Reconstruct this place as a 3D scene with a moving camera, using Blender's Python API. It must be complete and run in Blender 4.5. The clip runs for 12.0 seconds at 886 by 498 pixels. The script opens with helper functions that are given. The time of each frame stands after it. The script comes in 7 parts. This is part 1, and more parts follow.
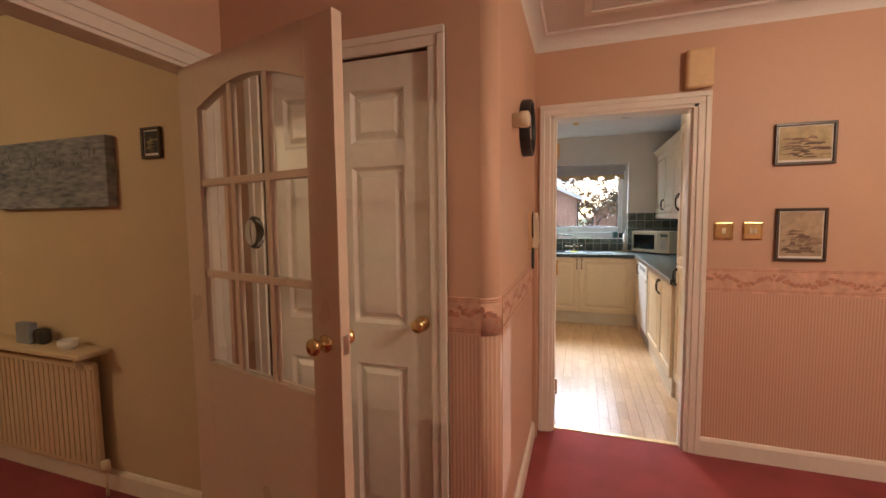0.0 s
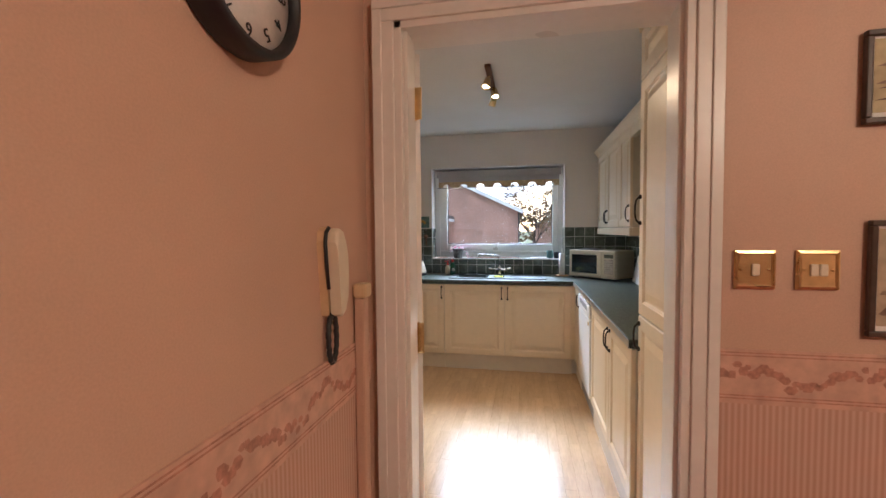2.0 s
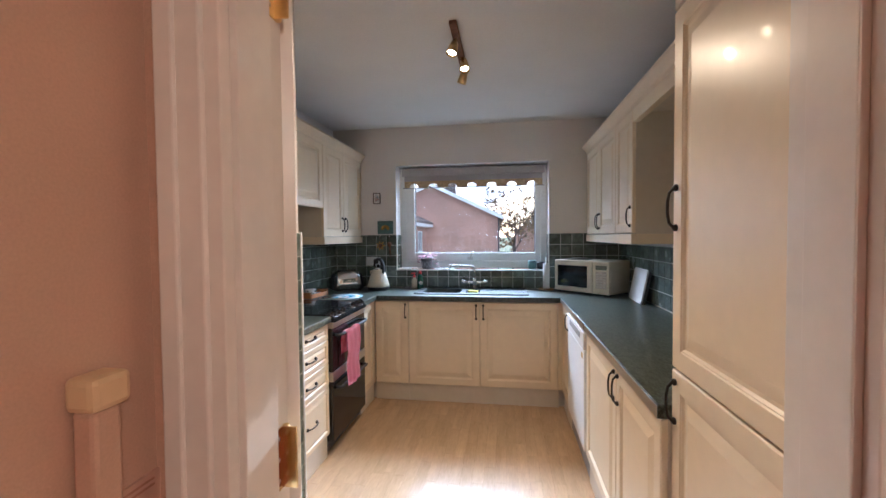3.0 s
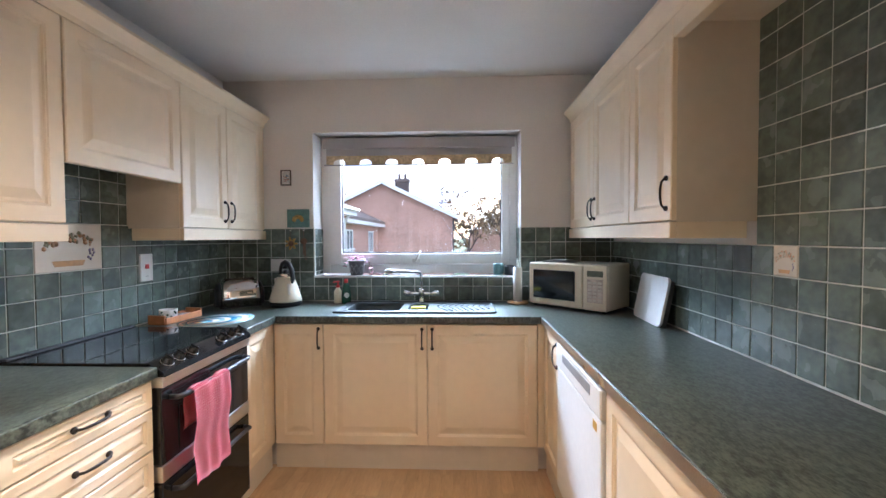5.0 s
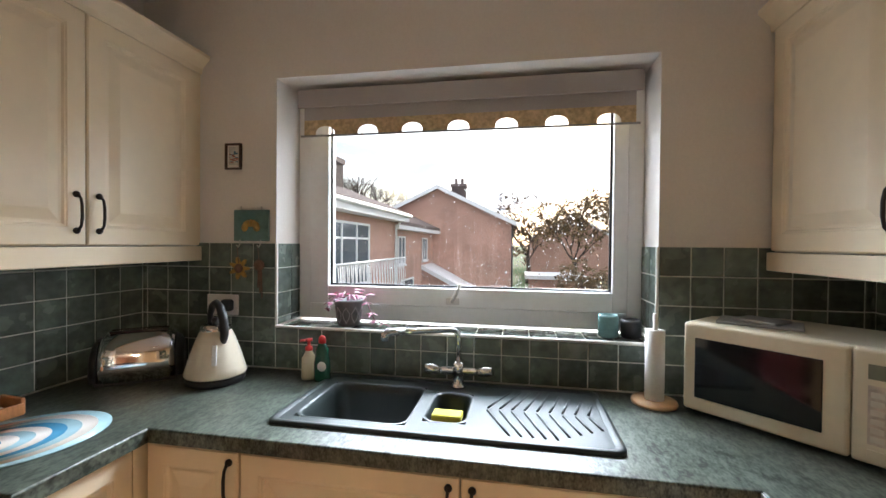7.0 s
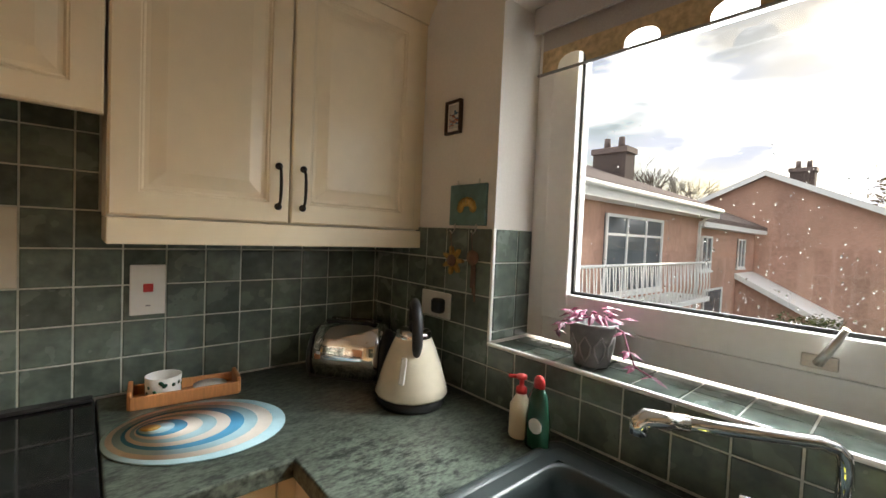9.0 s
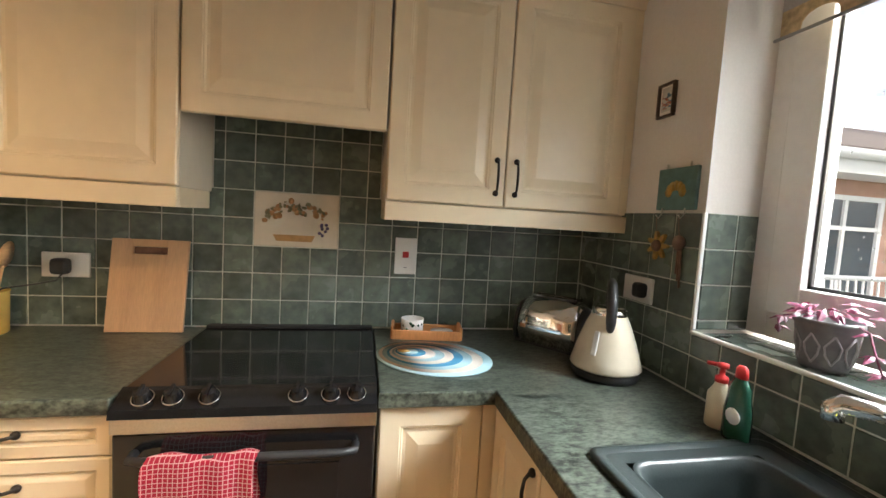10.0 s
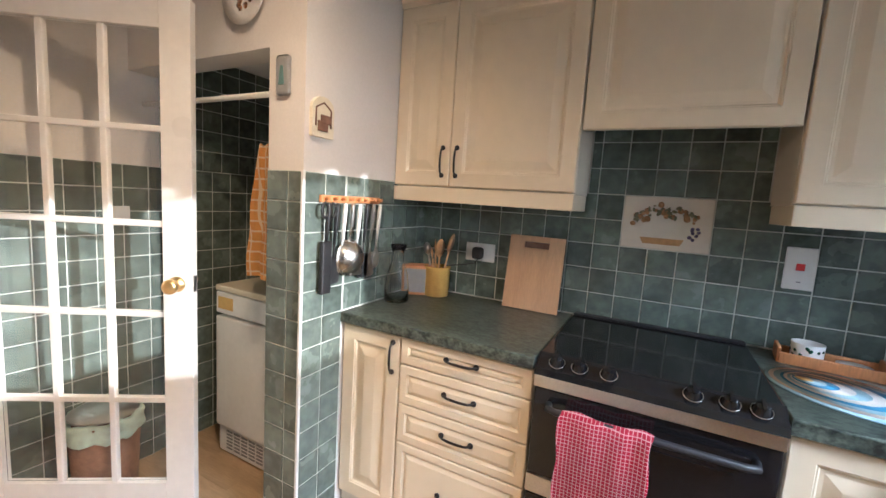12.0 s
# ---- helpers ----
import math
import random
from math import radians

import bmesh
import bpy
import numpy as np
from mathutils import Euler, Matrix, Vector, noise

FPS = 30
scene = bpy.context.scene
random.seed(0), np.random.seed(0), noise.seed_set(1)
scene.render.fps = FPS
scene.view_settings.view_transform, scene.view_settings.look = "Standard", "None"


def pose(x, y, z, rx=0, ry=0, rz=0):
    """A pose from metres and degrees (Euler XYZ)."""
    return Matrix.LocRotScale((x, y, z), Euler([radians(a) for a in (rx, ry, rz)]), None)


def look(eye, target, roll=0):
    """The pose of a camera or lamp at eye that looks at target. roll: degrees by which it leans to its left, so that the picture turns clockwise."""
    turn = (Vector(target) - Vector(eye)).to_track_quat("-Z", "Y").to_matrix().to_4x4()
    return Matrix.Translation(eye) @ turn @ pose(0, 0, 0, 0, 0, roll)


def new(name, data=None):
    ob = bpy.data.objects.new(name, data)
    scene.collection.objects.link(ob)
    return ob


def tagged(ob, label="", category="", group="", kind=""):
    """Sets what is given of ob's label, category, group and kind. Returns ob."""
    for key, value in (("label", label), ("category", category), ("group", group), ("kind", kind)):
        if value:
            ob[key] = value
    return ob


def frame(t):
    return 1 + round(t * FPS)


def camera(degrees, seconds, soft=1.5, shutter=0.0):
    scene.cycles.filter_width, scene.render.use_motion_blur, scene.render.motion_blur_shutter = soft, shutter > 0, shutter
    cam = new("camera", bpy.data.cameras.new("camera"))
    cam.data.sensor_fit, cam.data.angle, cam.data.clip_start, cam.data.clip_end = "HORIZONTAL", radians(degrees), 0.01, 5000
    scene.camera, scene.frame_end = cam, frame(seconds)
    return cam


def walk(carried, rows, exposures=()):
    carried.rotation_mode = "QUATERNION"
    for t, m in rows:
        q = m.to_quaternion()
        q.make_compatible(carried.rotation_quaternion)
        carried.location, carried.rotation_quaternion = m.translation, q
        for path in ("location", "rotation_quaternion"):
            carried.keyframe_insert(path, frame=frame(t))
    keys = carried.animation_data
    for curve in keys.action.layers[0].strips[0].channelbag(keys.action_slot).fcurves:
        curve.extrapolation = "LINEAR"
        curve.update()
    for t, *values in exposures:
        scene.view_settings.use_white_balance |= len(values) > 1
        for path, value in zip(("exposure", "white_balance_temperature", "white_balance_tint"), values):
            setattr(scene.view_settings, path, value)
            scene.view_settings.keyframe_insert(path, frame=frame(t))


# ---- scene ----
cam = camera(94.2, 12.0)
PATH = [
    (0, (0.279, 0.285, 1.377), (-0.355, 2.176, 1.23), -0.6),
    (0.5, (0.313, 0.648, 1.361), (-0.193, 2.579, 1.24), -0.6),
    (1, (0.369, 0.98, 1.367), (-0.072, 2.927, 1.257), -0.6),
    (1.5, (0.41, 1.393, 1.374), (-0.003, 3.347, 1.275), -0.55),
    (2, (0.464, 1.776, 1.396), (0.073, 3.736, 1.309), -0.5),
    (2.5, (0.49, 2.121, 1.405), (0.146, 4.091, 1.336), -0.5),
    (3, (0.478, 2.445, 1.405), (0.179, 4.421, 1.345), -0.5),
    (5, (0.455, 3.503, 1.358), (0.374, 5.5, 1.302), -0.3),
    (5.5, (0.398, 3.867, 1.378), (0.314, 5.865, 1.326), -0.2),
    (6, (0.396, 4.228, 1.382), (0.255, 6.222, 1.340), -0.1),
    (6.5, (0.404, 4.549, 1.4), (0.164, 6.535, 1.387), 0.2),
    (7.0, (0.398, 4.86, 1.43), (0.04, 6.828, 1.405), 0.5),
    (8.3, (0.324, 5.44, 1.485), (-0.72, 7.144, 1.431), 1.4),
    (8.5, (0.283, 5.48, 1.467), (-0.892, 7.096, 1.404), 1.7),
    (9, (0.236, 5.494, 1.404), (-1.266, 6.813, 1.332), 2.5),
    (9.5, (0.311, 5.484, 1.369), (-1.487, 6.353, 1.255), 3.2),
    (10, (0.423, 5.465, 1.366), (-1.533, 5.853, 1.217), 3.5),
    (10.5, (0.503, 5.428, 1.363), (-1.488, 5.371, 1.186), 3.6),
    (11, (0.56, 5.378, 1.358), (-1.388, 4.97, 1.164), 3.7),
    (11.5, (0.595, 5.318, 1.357), (-1.274, 4.638, 1.149), 3.7),
    (12, (0.585, 5.199, 1.363), (-1.177, 4.284, 1.124), 3.7),
]
EXPO = [(0, 0.22, 5800, 8), (1.5, 0.12, 5600, 8), (2.5, 0.1, 5100, 8), (3.2, 0.27, 5000, 10), (5, 0.6, 5100, 10), (6, 0.5, 5400, 10), (6.5, 0.3, 5800, 10),
        (8.5, -0.38, 6800, 8), (9.5, 0.03, 7000, 8), (10.5, 0.18, 6200, 8), (12, 0.03, 5300, 10)]
walk(cam, [(t, look(eye, target, roll)) for t, eye, target, roll in PATH], EXPO)

# ---- light ----
world = bpy.data.worlds.new("sky")
scene.world = world
world.use_nodes = True
wn, wl = world.node_tree.nodes, world.node_tree.links
sky = wn.new("ShaderNodeTexSky")
sky.sky_type, sky.sun_disc = "NISHITA", False
sky.sun_elevation, sky.sun_rotation = radians(11.6), radians(7.5)
tc = wn.new("ShaderNodeTexCoord")
stretch = wn.new("ShaderNodeMapping")
stretch.inputs["Scale"].default_value = (1.6, 1.6, 5.0)
cloud = wn.new("ShaderNodeTexNoise")
cloud.inputs["Scale"].default_value, cloud.inputs["Detail"].default_value = 2.2, 7
ramp = wn.new("ShaderNodeValToRGB")
ramp.color_ramp.elements[0].position, ramp.color_ramp.elements[1].position = 0.36, 0.6
tone = wn.new("ShaderNodeTexNoise")
tone.inputs["Scale"].default_value, tone.inputs["Detail"].default_value = 3.1, 5
shade = wn.new("ShaderNodeValToRGB")
shade.color_ramp.elements[0].color, shade.color_ramp.elements[1].color = (6.8, 7.3, 8.8, 1), (27, 27, 27.5, 1)
shade.color_ramp.elements[0].position, shade.color_ramp.elements[1].position = 0.38, 0.62
mixc = wn.new("ShaderNodeMixRGB")
wl.new(tc.outputs["Generated"], stretch.inputs["Vector"])
wl.new(stretch.outputs["Vector"], cloud.inputs["Vector"])
wl.new(stretch.outputs["Vector"], tone.inputs["Vector"])
wl.new(cloud.outputs["Fac"], ramp.inputs["Fac"])
wl.new(tone.outputs["Fac"], shade.inputs["Fac"])
wl.new(ramp.outputs["Color"], mixc.inputs["Fac"])
wl.new(sky.outputs["Color"], mixc.inputs["Color1"])
wl.new(shade.outputs["Color"], mixc.inputs["Color2"])
wl.new(mixc.outputs["Color"], wn["Background"].inputs["Color"])
wn["Background"].inputs["Strength"].default_value = 0.15


def lamp(name, kind, m, energy, colour, size=0.1):
    data = bpy.data.lights.new(name, kind)
    data.energy, data.color = energy, colour
    if kind == "SUN":
        data.angle = size
    elif kind == "AREA":
        data.size = size
    else:
        data.shadow_soft_size = size
    ob = new(name, data)
    ob.matrix_world = m
    return ob


SUN_WAY = Vector((0.127, 0.965, 0.200))
lamp("sun", "SUN", look(SUN_WAY * 50, (0, 0, 0)), 5.0, (1.0, 0.9, 0.76), radians(0.6))
# Fill lamp added outside, not in the opening, to boost the sky's light
opening = lamp("sky_fill_lamp", "AREA", look((0.1, 8.6, 3.28), (0.0, 5.2, 1.2)), 270, (0.84, 0.92, 1.0), 3.0)
opening.data.spread = radians(120)
opening.data.shape, opening.data.size_y = "RECTANGLE", 0.8
lamp("hall_bulb", "POINT", pose(1.95, 0.95, 2.16), 55, (1.0, 0.72, 0.46), 0.07)
# unseen, assumed bulb added to brighten the lounge
lamp("lounge_fill_bulb", "POINT", pose(-2.7, -0.3, 2.1), 24, (1.0, 0.68, 0.34), 0.07)

# ---- materials ----


def mat(name, base, rough=0.6, metal=0.0, vary=0.12, grain=40.0, big=3.0, bump=0.0, coat=0.0, island=0.0, each=0.0, stretch=(1, 1, 1), alt=None, span=0.2):
    m = bpy.data.materials.new(name)
    m.use_nodes = True
    n, l = m.node_tree.nodes, m.node_tree.links
    p = n["Principled BSDF"]
    p.inputs["Roughness"].default_value, p.inputs["Metallic"].default_value = rough, metal
    p.inputs["Coat Weight"].default_value = coat
    t = n.new("ShaderNodeTexCoord")
    mp = n.new("ShaderNodeMapping")
    mp.inputs["Scale"].default_value = stretch
    l.new(t.outputs["Object"], mp.inputs["Vector"])
    place = mp.outputs["Vector"]
    if each:
        info, far, move = n.new("ShaderNodeObjectInfo"), n.new("ShaderNodeMath"), n.new("ShaderNodeVectorMath")
        far.operation, far.inputs[1].default_value, move.operation = "MULTIPLY", 37.0, "ADD"
        l.new(info.outputs["Random"], far.inputs[0])
        l.new(place, move.inputs[0])
        l.new(far.outputs[0], move.inputs[1])
        place = move.outputs["Vector"]
    fine, wide = n.new("ShaderNodeTexNoise"), n.new("ShaderNodeTexNoise")
    fine.inputs["Scale"].default_value, fine.inputs["Detail"].default_value = grain, 5
    wide.inputs["Scale"].default_value, wide.inputs["Detail"].default_value = big, 3
    for k in (fine, wide):
        l.new(place, k.inputs["Vector"])
    half = n.new("ShaderNodeMath")
    half.operation = "ADD"
    l.new(fine.outputs["Fac"], half.inputs[0])
    l.new(wide.outputs["Fac"], half.inputs[1])
    rmp = n.new("ShaderNodeValToRGB")
    dark = tuple(c * (1 - 2 * vary) for c in base)
    lite = tuple(min(1, c * (1 + 1.4 * vary)) for c in (alt or base))
    rmp.color_ramp.elements[0].color, rmp.color_ramp.elements[1].color = (*dark, 1), (*lite, 1)
    rmp.color_ramp.elements[0].position, rmp.color_ramp.elements[1].position = 0.5 - span, 0.5 + span
    sc = n.new("ShaderNodeMath")
    sc.operation, sc.inputs[1].default_value = "MULTIPLY", 0.5
    l.new(half.outputs[0], sc.inputs[0])
    l.new(sc.outputs[0], rmp.inputs["Fac"])
    out = rmp.outputs["Color"]
    if each or island:
        src = n.new("ShaderNodeObjectInfo") if each else n.new("ShaderNodeNewGeometry")
        hsv = n.new("ShaderNodeHueSaturation")
        rng = n.new("ShaderNodeMapRange")
        amount = each or island
        rng.inputs["To Min"].default_value, rng.inputs["To Max"].default_value = 1 - amount, 1 + amount
        l.new(src.outputs["Random" if each else "Random Per Island"], rng.inputs["Value"])
        l.new(rng.outputs["Result"], hsv.inputs["Value"])
        l.new(out, hsv.inputs["Color"])
        out = hsv.outputs["Color"]
    l.new(out, p.inputs["Base Color"])
    rr = n.new("ShaderNodeMapRange")
    rr.inputs["To Min"].default_value, rr.inputs["To Max"].default_value = max(0.02, rough - 0.07), min(1, rough + 0.07)
    l.new(wide.outputs["Fac"], rr.inputs["Value"])
    l.new(rr.outputs["Result"], p.inputs["Roughness"])
    if bump:
        b = n.new("ShaderNodeBump")
        b.inputs["Strength"].default_value, b.inputs["Distance"].default_value = bump, 0.003
        l.new(fine.outputs["Fac"], b.inputs["Height"])
        l.new(b.outputs["Normal"], p.inputs["Normal"])
    return m


def glass(name, tint=(1, 1, 1), rough=0.0, ior=1.45):
    m = bpy.data.materials.new(name)
    m.use_nodes = True
    p = m.node_tree.nodes["Principled BSDF"]
    p.inputs["Base Color"].default_value = (*tint, 1)
    p.inputs["Roughness"].default_value, p.inputs["IOR"].default_value = rough, ior
    p.inputs["Transmission Weight"].default_value = 1.0
    return m


def glow(name, colour, strength):
    m = bpy.data.materials.new(name)
    m.use_nodes = True
    p = m.node_tree.nodes["Principled BSDF"]
    p.inputs["Emission Color"].default_value, p.inputs["Emission Strength"].default_value = (*colour, 1), strength
    return m


def striped(name, a, b, scale, axis="X", rough=0.7, bump=0.3):
    m = mat(name, a, rough)
    n, l = m.node_tree.nodes, m.node_tree.links
    w = n.new("ShaderNodeTexWave")
    w.bands_direction, w.inputs["Scale"].default_value, w.inputs["Distortion"].default_value = axis, scale, 0.15
    t = n.new("ShaderNodeTexCoord")
    l.new(t.outputs["Object"], w.inputs["Vector"])
    mx = n.new("ShaderNodeMixRGB")
    mx.inputs["Color1"].default_value, mx.inputs["Color2"].default_value = (*a, 1), (*b, 1)
    l.new(w.outputs["Fac"], mx.inputs["Fac"])
    l.new(mx.outputs["Color"], n["Principled BSDF"].inputs["Base Color"])
    bp = n.new("ShaderNodeBump")
    bp.inputs["Strength"].default_value, bp.inputs["Distance"].default_value = bump, 0.002
    l.new(w.outputs["Fac"], bp.inputs["Height"])
    l.new(bp.outputs["Normal"], n["Principled BSDF"].inputs["Normal"])
    return m


M_PINK = mat("pink_wallpaper", (0.60, 0.395, 0.285), 0.55, vary=0.05, grain=260, big=2, bump=0.12)
M_DADO = striped("ribbed_dado_paper", (0.52, 0.31, 0.225), (0.63, 0.43, 0.34), 22)
M_DADO_Y = striped("ribbed_dado_paper_side", (0.52, 0.31, 0.225), (0.63, 0.43, 0.34), 22, "Y")
M_BORDER = mat("floral_border", (0.64, 0.40, 0.30), 0.5, vary=0.14, grain=30, big=14)
M_SCROLL = mat("border_scroll", (0.50, 0.25, 0.18), 0.6, vary=0.25, grain=90, big=30)
M_CARPET = mat("red_carpet", (0.30, 0.06, 0.07), 0.95, vary=0.2, grain=300, big=4, bump=0.8)
M_GLOSS = mat("white_gloss", (0.80, 0.76, 0.70), 0.3, vary=0.03, grain=30, bump=0.03)
M_CREAMW = mat("kitchen_paint", (0.74, 0.70, 0.66), 0.75, vary=0.03, grain=120, bump=0.05)
M_CEIL = mat("ceiling_paint", (0.74, 0.73, 0.71), 0.85, vary=0.03, grain=90, bump=0.06)
M_UNIT = mat("cream_foil", (0.80, 0.67, 0.48), 0.32, vary=0.025, grain=20, coat=0.1)
M_UNITIN = mat("cream_carcass", (0.66, 0.58, 0.46), 0.45, vary=0.03, grain=20)
M_PLINTH = mat("plinth_board", (0.62, 0.56, 0.50), 0.5, vary=0.06, grain=40)
M_IRON = mat("dark_iron", (0.035, 0.03, 0.028), 0.4, 0.7, vary=0.2)
M_TOP = mat("green_granite_laminate", (0.026, 0.033, 0.028), 0.32, vary=0.3, grain=110, big=36, stretch=(1.8, 0.8, 1), alt=(0.08, 0.094, 0.075), span=0.11)
M_TILE = mat("slate_green_tile", (0.122, 0.153, 0.132), 0.26, vary=0.16, grain=30, big=9, bump=0.1, span=0.12, each=0.22)
M_TILEJ = mat("slate_green_tile_joined", (0.122, 0.153, 0.132), 0.26, vary=0.16, grain=30, big=9, bump=0.1, span=0.12, island=0.22)
M_GROUT = mat("pale_grout", (0.66, 0.68, 0.62), 0.9, vary=0.1, grain=150)
M_PLANK = mat("oak_laminate", (0.50, 0.34, 0.19), 0.2, vary=0.09, grain=26, big=4, stretch=(5, 0.7, 1), each=0.06)
M_SUB = mat("floor_joint", (0.44, 0.30, 0.17), 0.7)
M_UPVC = mat("window_frame_white", (0.82, 0.82, 0.80), 0.35, vary=0.03)
M_GLASS = glass("clear_glass")
M_BLIND = mat("blind_fabric", (0.42, 0.40, 0.41), 0.9, vary=0.1, grain=300, bump=0.2)
M_BLINDB = mat("blind_border", (0.58, 0.44, 0.26), 0.9, vary=0.2, grain=60, big=30)
M_BLACK = mat("black_gloss", (0.010, 0.010, 0.011), 0.05, vary=0.1)
M_BLACKM = mat("black_plastic", (0.02, 0.02, 0.022), 0.45, vary=0.15)
M_STEEL = mat("brushed_steel", (0.62, 0.60, 0.57), 0.3, 1.0, vary=0.08, grain=200)
M_CHROME = mat("chrome", (0.85, 0.85, 0.86), 0.06, 1.0, vary=0.02)
M_BRASS = mat("brass", (0.80, 0.60, 0.30), 0.28, 1.0, vary=0.1)
M_SINK = mat("graphite_sink", (0.026, 0.034, 0.034), 0.35, vary=0.15, grain=250, bump=0.1)
M_WHITE = mat("white_plastic", (0.80, 0.79, 0.76), 0.35, vary=0.03)
M_CREAMP = mat("cream_plastic", (0.74, 0.66, 0.50), 0.35, vary=0.03)
M_IVORY = mat("ivory_plastic", (0.72, 0.52, 0.30), 0.4, vary=0.05)
M_ENAMEL = mat("cream_enamel", (0.78, 0.70, 0.55), 0.12, vary=0.03, coat=0.5)
M_RED = mat("red_plastic", (0.62, 0.03, 0.03), 0.4)
M_PAPER = mat("white_paper", (0.82, 0.80, 0.77), 0.9, vary=0.04, grain=120, bump=0.15)
M_WOOD = mat("beech_wood", (0.56, 0.34, 0.17), 0.5, vary=0.14, grain=30, big=5, stretch=(1, 1, 6))
M_PINE = mat("orange_pine", (0.56, 0.24, 0.09), 0.45, vary=0.15, grain=30, stretch=(1, 6, 1))
M_BAMBOO = mat("bamboo_board", (0.60, 0.36, 0.20), 0.45, vary=0.08, grain=30, stretch=(1, 8, 1))
M_YELLOW = mat("yellow_glaze", (0.66, 0.42, 0.12), 0.25, vary=0.06)
M_SPONGE = mat("yellow_sponge", (0.75, 0.66, 0.08), 0.95, vary=0.15, grain=300, bump=0.6)
M_DARKWOOD = mat("dark_frame", (0.06, 0.035, 0.025), 0.35, vary=0.2)
M_TEAL = mat("teal_paint", (0.10, 0.19, 0.18), 0.6, vary=0.2)
M_GREENB = mat("green_bottle", (0.016, 0.085, 0.05), 0.15, vary=0.05, coat=0.4)
M_BLUE = mat("pale_blue_print", (0.42, 0.62, 0.68), 0.25, vary=0.05)
M_BLUED = mat("blue_print", (0.09, 0.32, 0.52), 0.25, vary=0.05)
M_PALE = mat("cream_print", (0.78, 0.70, 0.62), 0.3, vary=0.05)
M_OCHRE = mat("ochre_ceramic", (0.52, 0.30, 0.06), 0.4, vary=0.3, grain=60)
M_BROWN = mat("brown_paint", (0.20, 0.10, 0.06), 0.6, vary=0.3)
M_CLOTH = mat("orange_check_cloth", (0.70, 0.36, 0.12), 0.95, vary=0.25, grain=60, bump=0.4)
M_BEIGE = mat("lounge_paint", (0.62, 0.52, 0.36), 0.8, vary=0.03, grain=90, bump=0.06)
M_PURPLE = mat("purple_leaf", (0.26, 0.04, 0.10), 0.5, vary=0.4, grain=60, island=0.35)
M_GREY = mat("grey_plastic", (0.28, 0.28, 0.28), 0.5, vary=0.1)
M_BRICK = mat("brick_wall", (0.46, 0.27, 0.21), 0.85, vary=0.16, grain=9, big=0.6, island=0.1)
M_ROOF = mat("roof_tile", (0.16, 0.12, 0.11), 0.8, vary=0.2, grain=7, big=0.7, island=0.15)
M_FASCIA = mat("white_fascia", (0.78, 0.78, 0.78), 0.5, vary=0.04)
M_PANE = mat("dark_pane", (0.10, 0.12, 0.14), 0.08, vary=0.2, big=1)
M_GRASS = mat("lawn", (0.07, 0.12, 0.03), 0.95, vary=0.35, grain=5, big=0.5)
M_LEAF = mat("hedge_leaf", (0.10, 0.12, 0.04), 0.7, vary=0.3, grain=4, island=0.45)
M_LEAFR = mat("autumn_leaf", (0.20, 0.13, 0.06), 0.7, vary=0.3, grain=4, island=0.4)
M_STACK = mat("dark_brick", (0.10, 0.075, 0.07), 0.9, vary=0.2, grain=9)
M_BARK = mat("bark", (0.08, 0.06, 0.05), 0.9, vary=0.2, grain=12)

# ---- building helpers ----


def facing(way, x, y, z=0.0):
    """Local x to the right along a face, y up and z out of it."""
    cols = {"+x": ((0, 1, 0), (0, 0, 1), (1, 0, 0)), "-x": ((0, -1, 0), (0, 0, 1), (-1, 0, 0)),
            "-y": ((1, 0, 0), (0, 0, 1), (0, -1, 0)), "+y": ((-1, 0, 0), (0, 0, 1), (0, 1, 0)), "+z": ((1, 0, 0), (0, 1, 0), (0, 0, 1))}[way]
    return Matrix.Translation((x, y, z)) @ Matrix(cols).transposed().to_4x4()


I4 = Matrix.Identity(4)


def bx(bm, x0, x1, y0, y1, z0, z1, bevel=0.0, m=I4, seg=2):
    c = Vector(((x0 + x1) / 2, (y0 + y1) / 2, (z0 + z1) / 2))
    made = bmesh.ops.create_cube(bm, size=1.0, matrix=Matrix.Translation(c) @ Matrix.Diagonal((abs(x1 - x0), abs(y1 - y0), abs(z1 - z0), 1)))
    vs = made["verts"]
    if bevel:
        es = list({e for v in vs for e in v.link_edges})
        res = bmesh.ops.bevel(bm, geom=es, offset=bevel, segments=seg, affect="EDGES", profile=0.5)
        vs = list({v for f in res["faces"] for v in f.verts} | {v for v in vs if v.is_valid})
    bmesh.ops.transform(bm, matrix=m, verts=vs)
    return bm


def lathe(bm, profile, seg=24, m=I4, smooth=True):
    """profile: (radius, height) from the bottom up, closed at both ends where the radius is 0."""
    rings = []
    for r, h in profile:
        if r < 1e-5:
            rings.append([bm.verts.new(m @ Vector((0, 0, h)))])
        else:
            rings.append([bm.verts.new(m @ Vector((r * math.cos(2 * math.pi * k / seg), r * math.sin(2 * math.pi * k / seg), h))) for k in range(seg)])
    for a, b in zip(rings, rings[1:]):
        for k in range(seg):
            q = (k + 1) % seg
            vs = [a[k % len(a)], a[q % len(a)], b[q % len(b)], b[k % len(b)]]
            vs = list(dict.fromkeys(vs))
            if len(vs) > 2:
                f = bm.faces.new(vs)
                f.smooth = smooth
    return bm


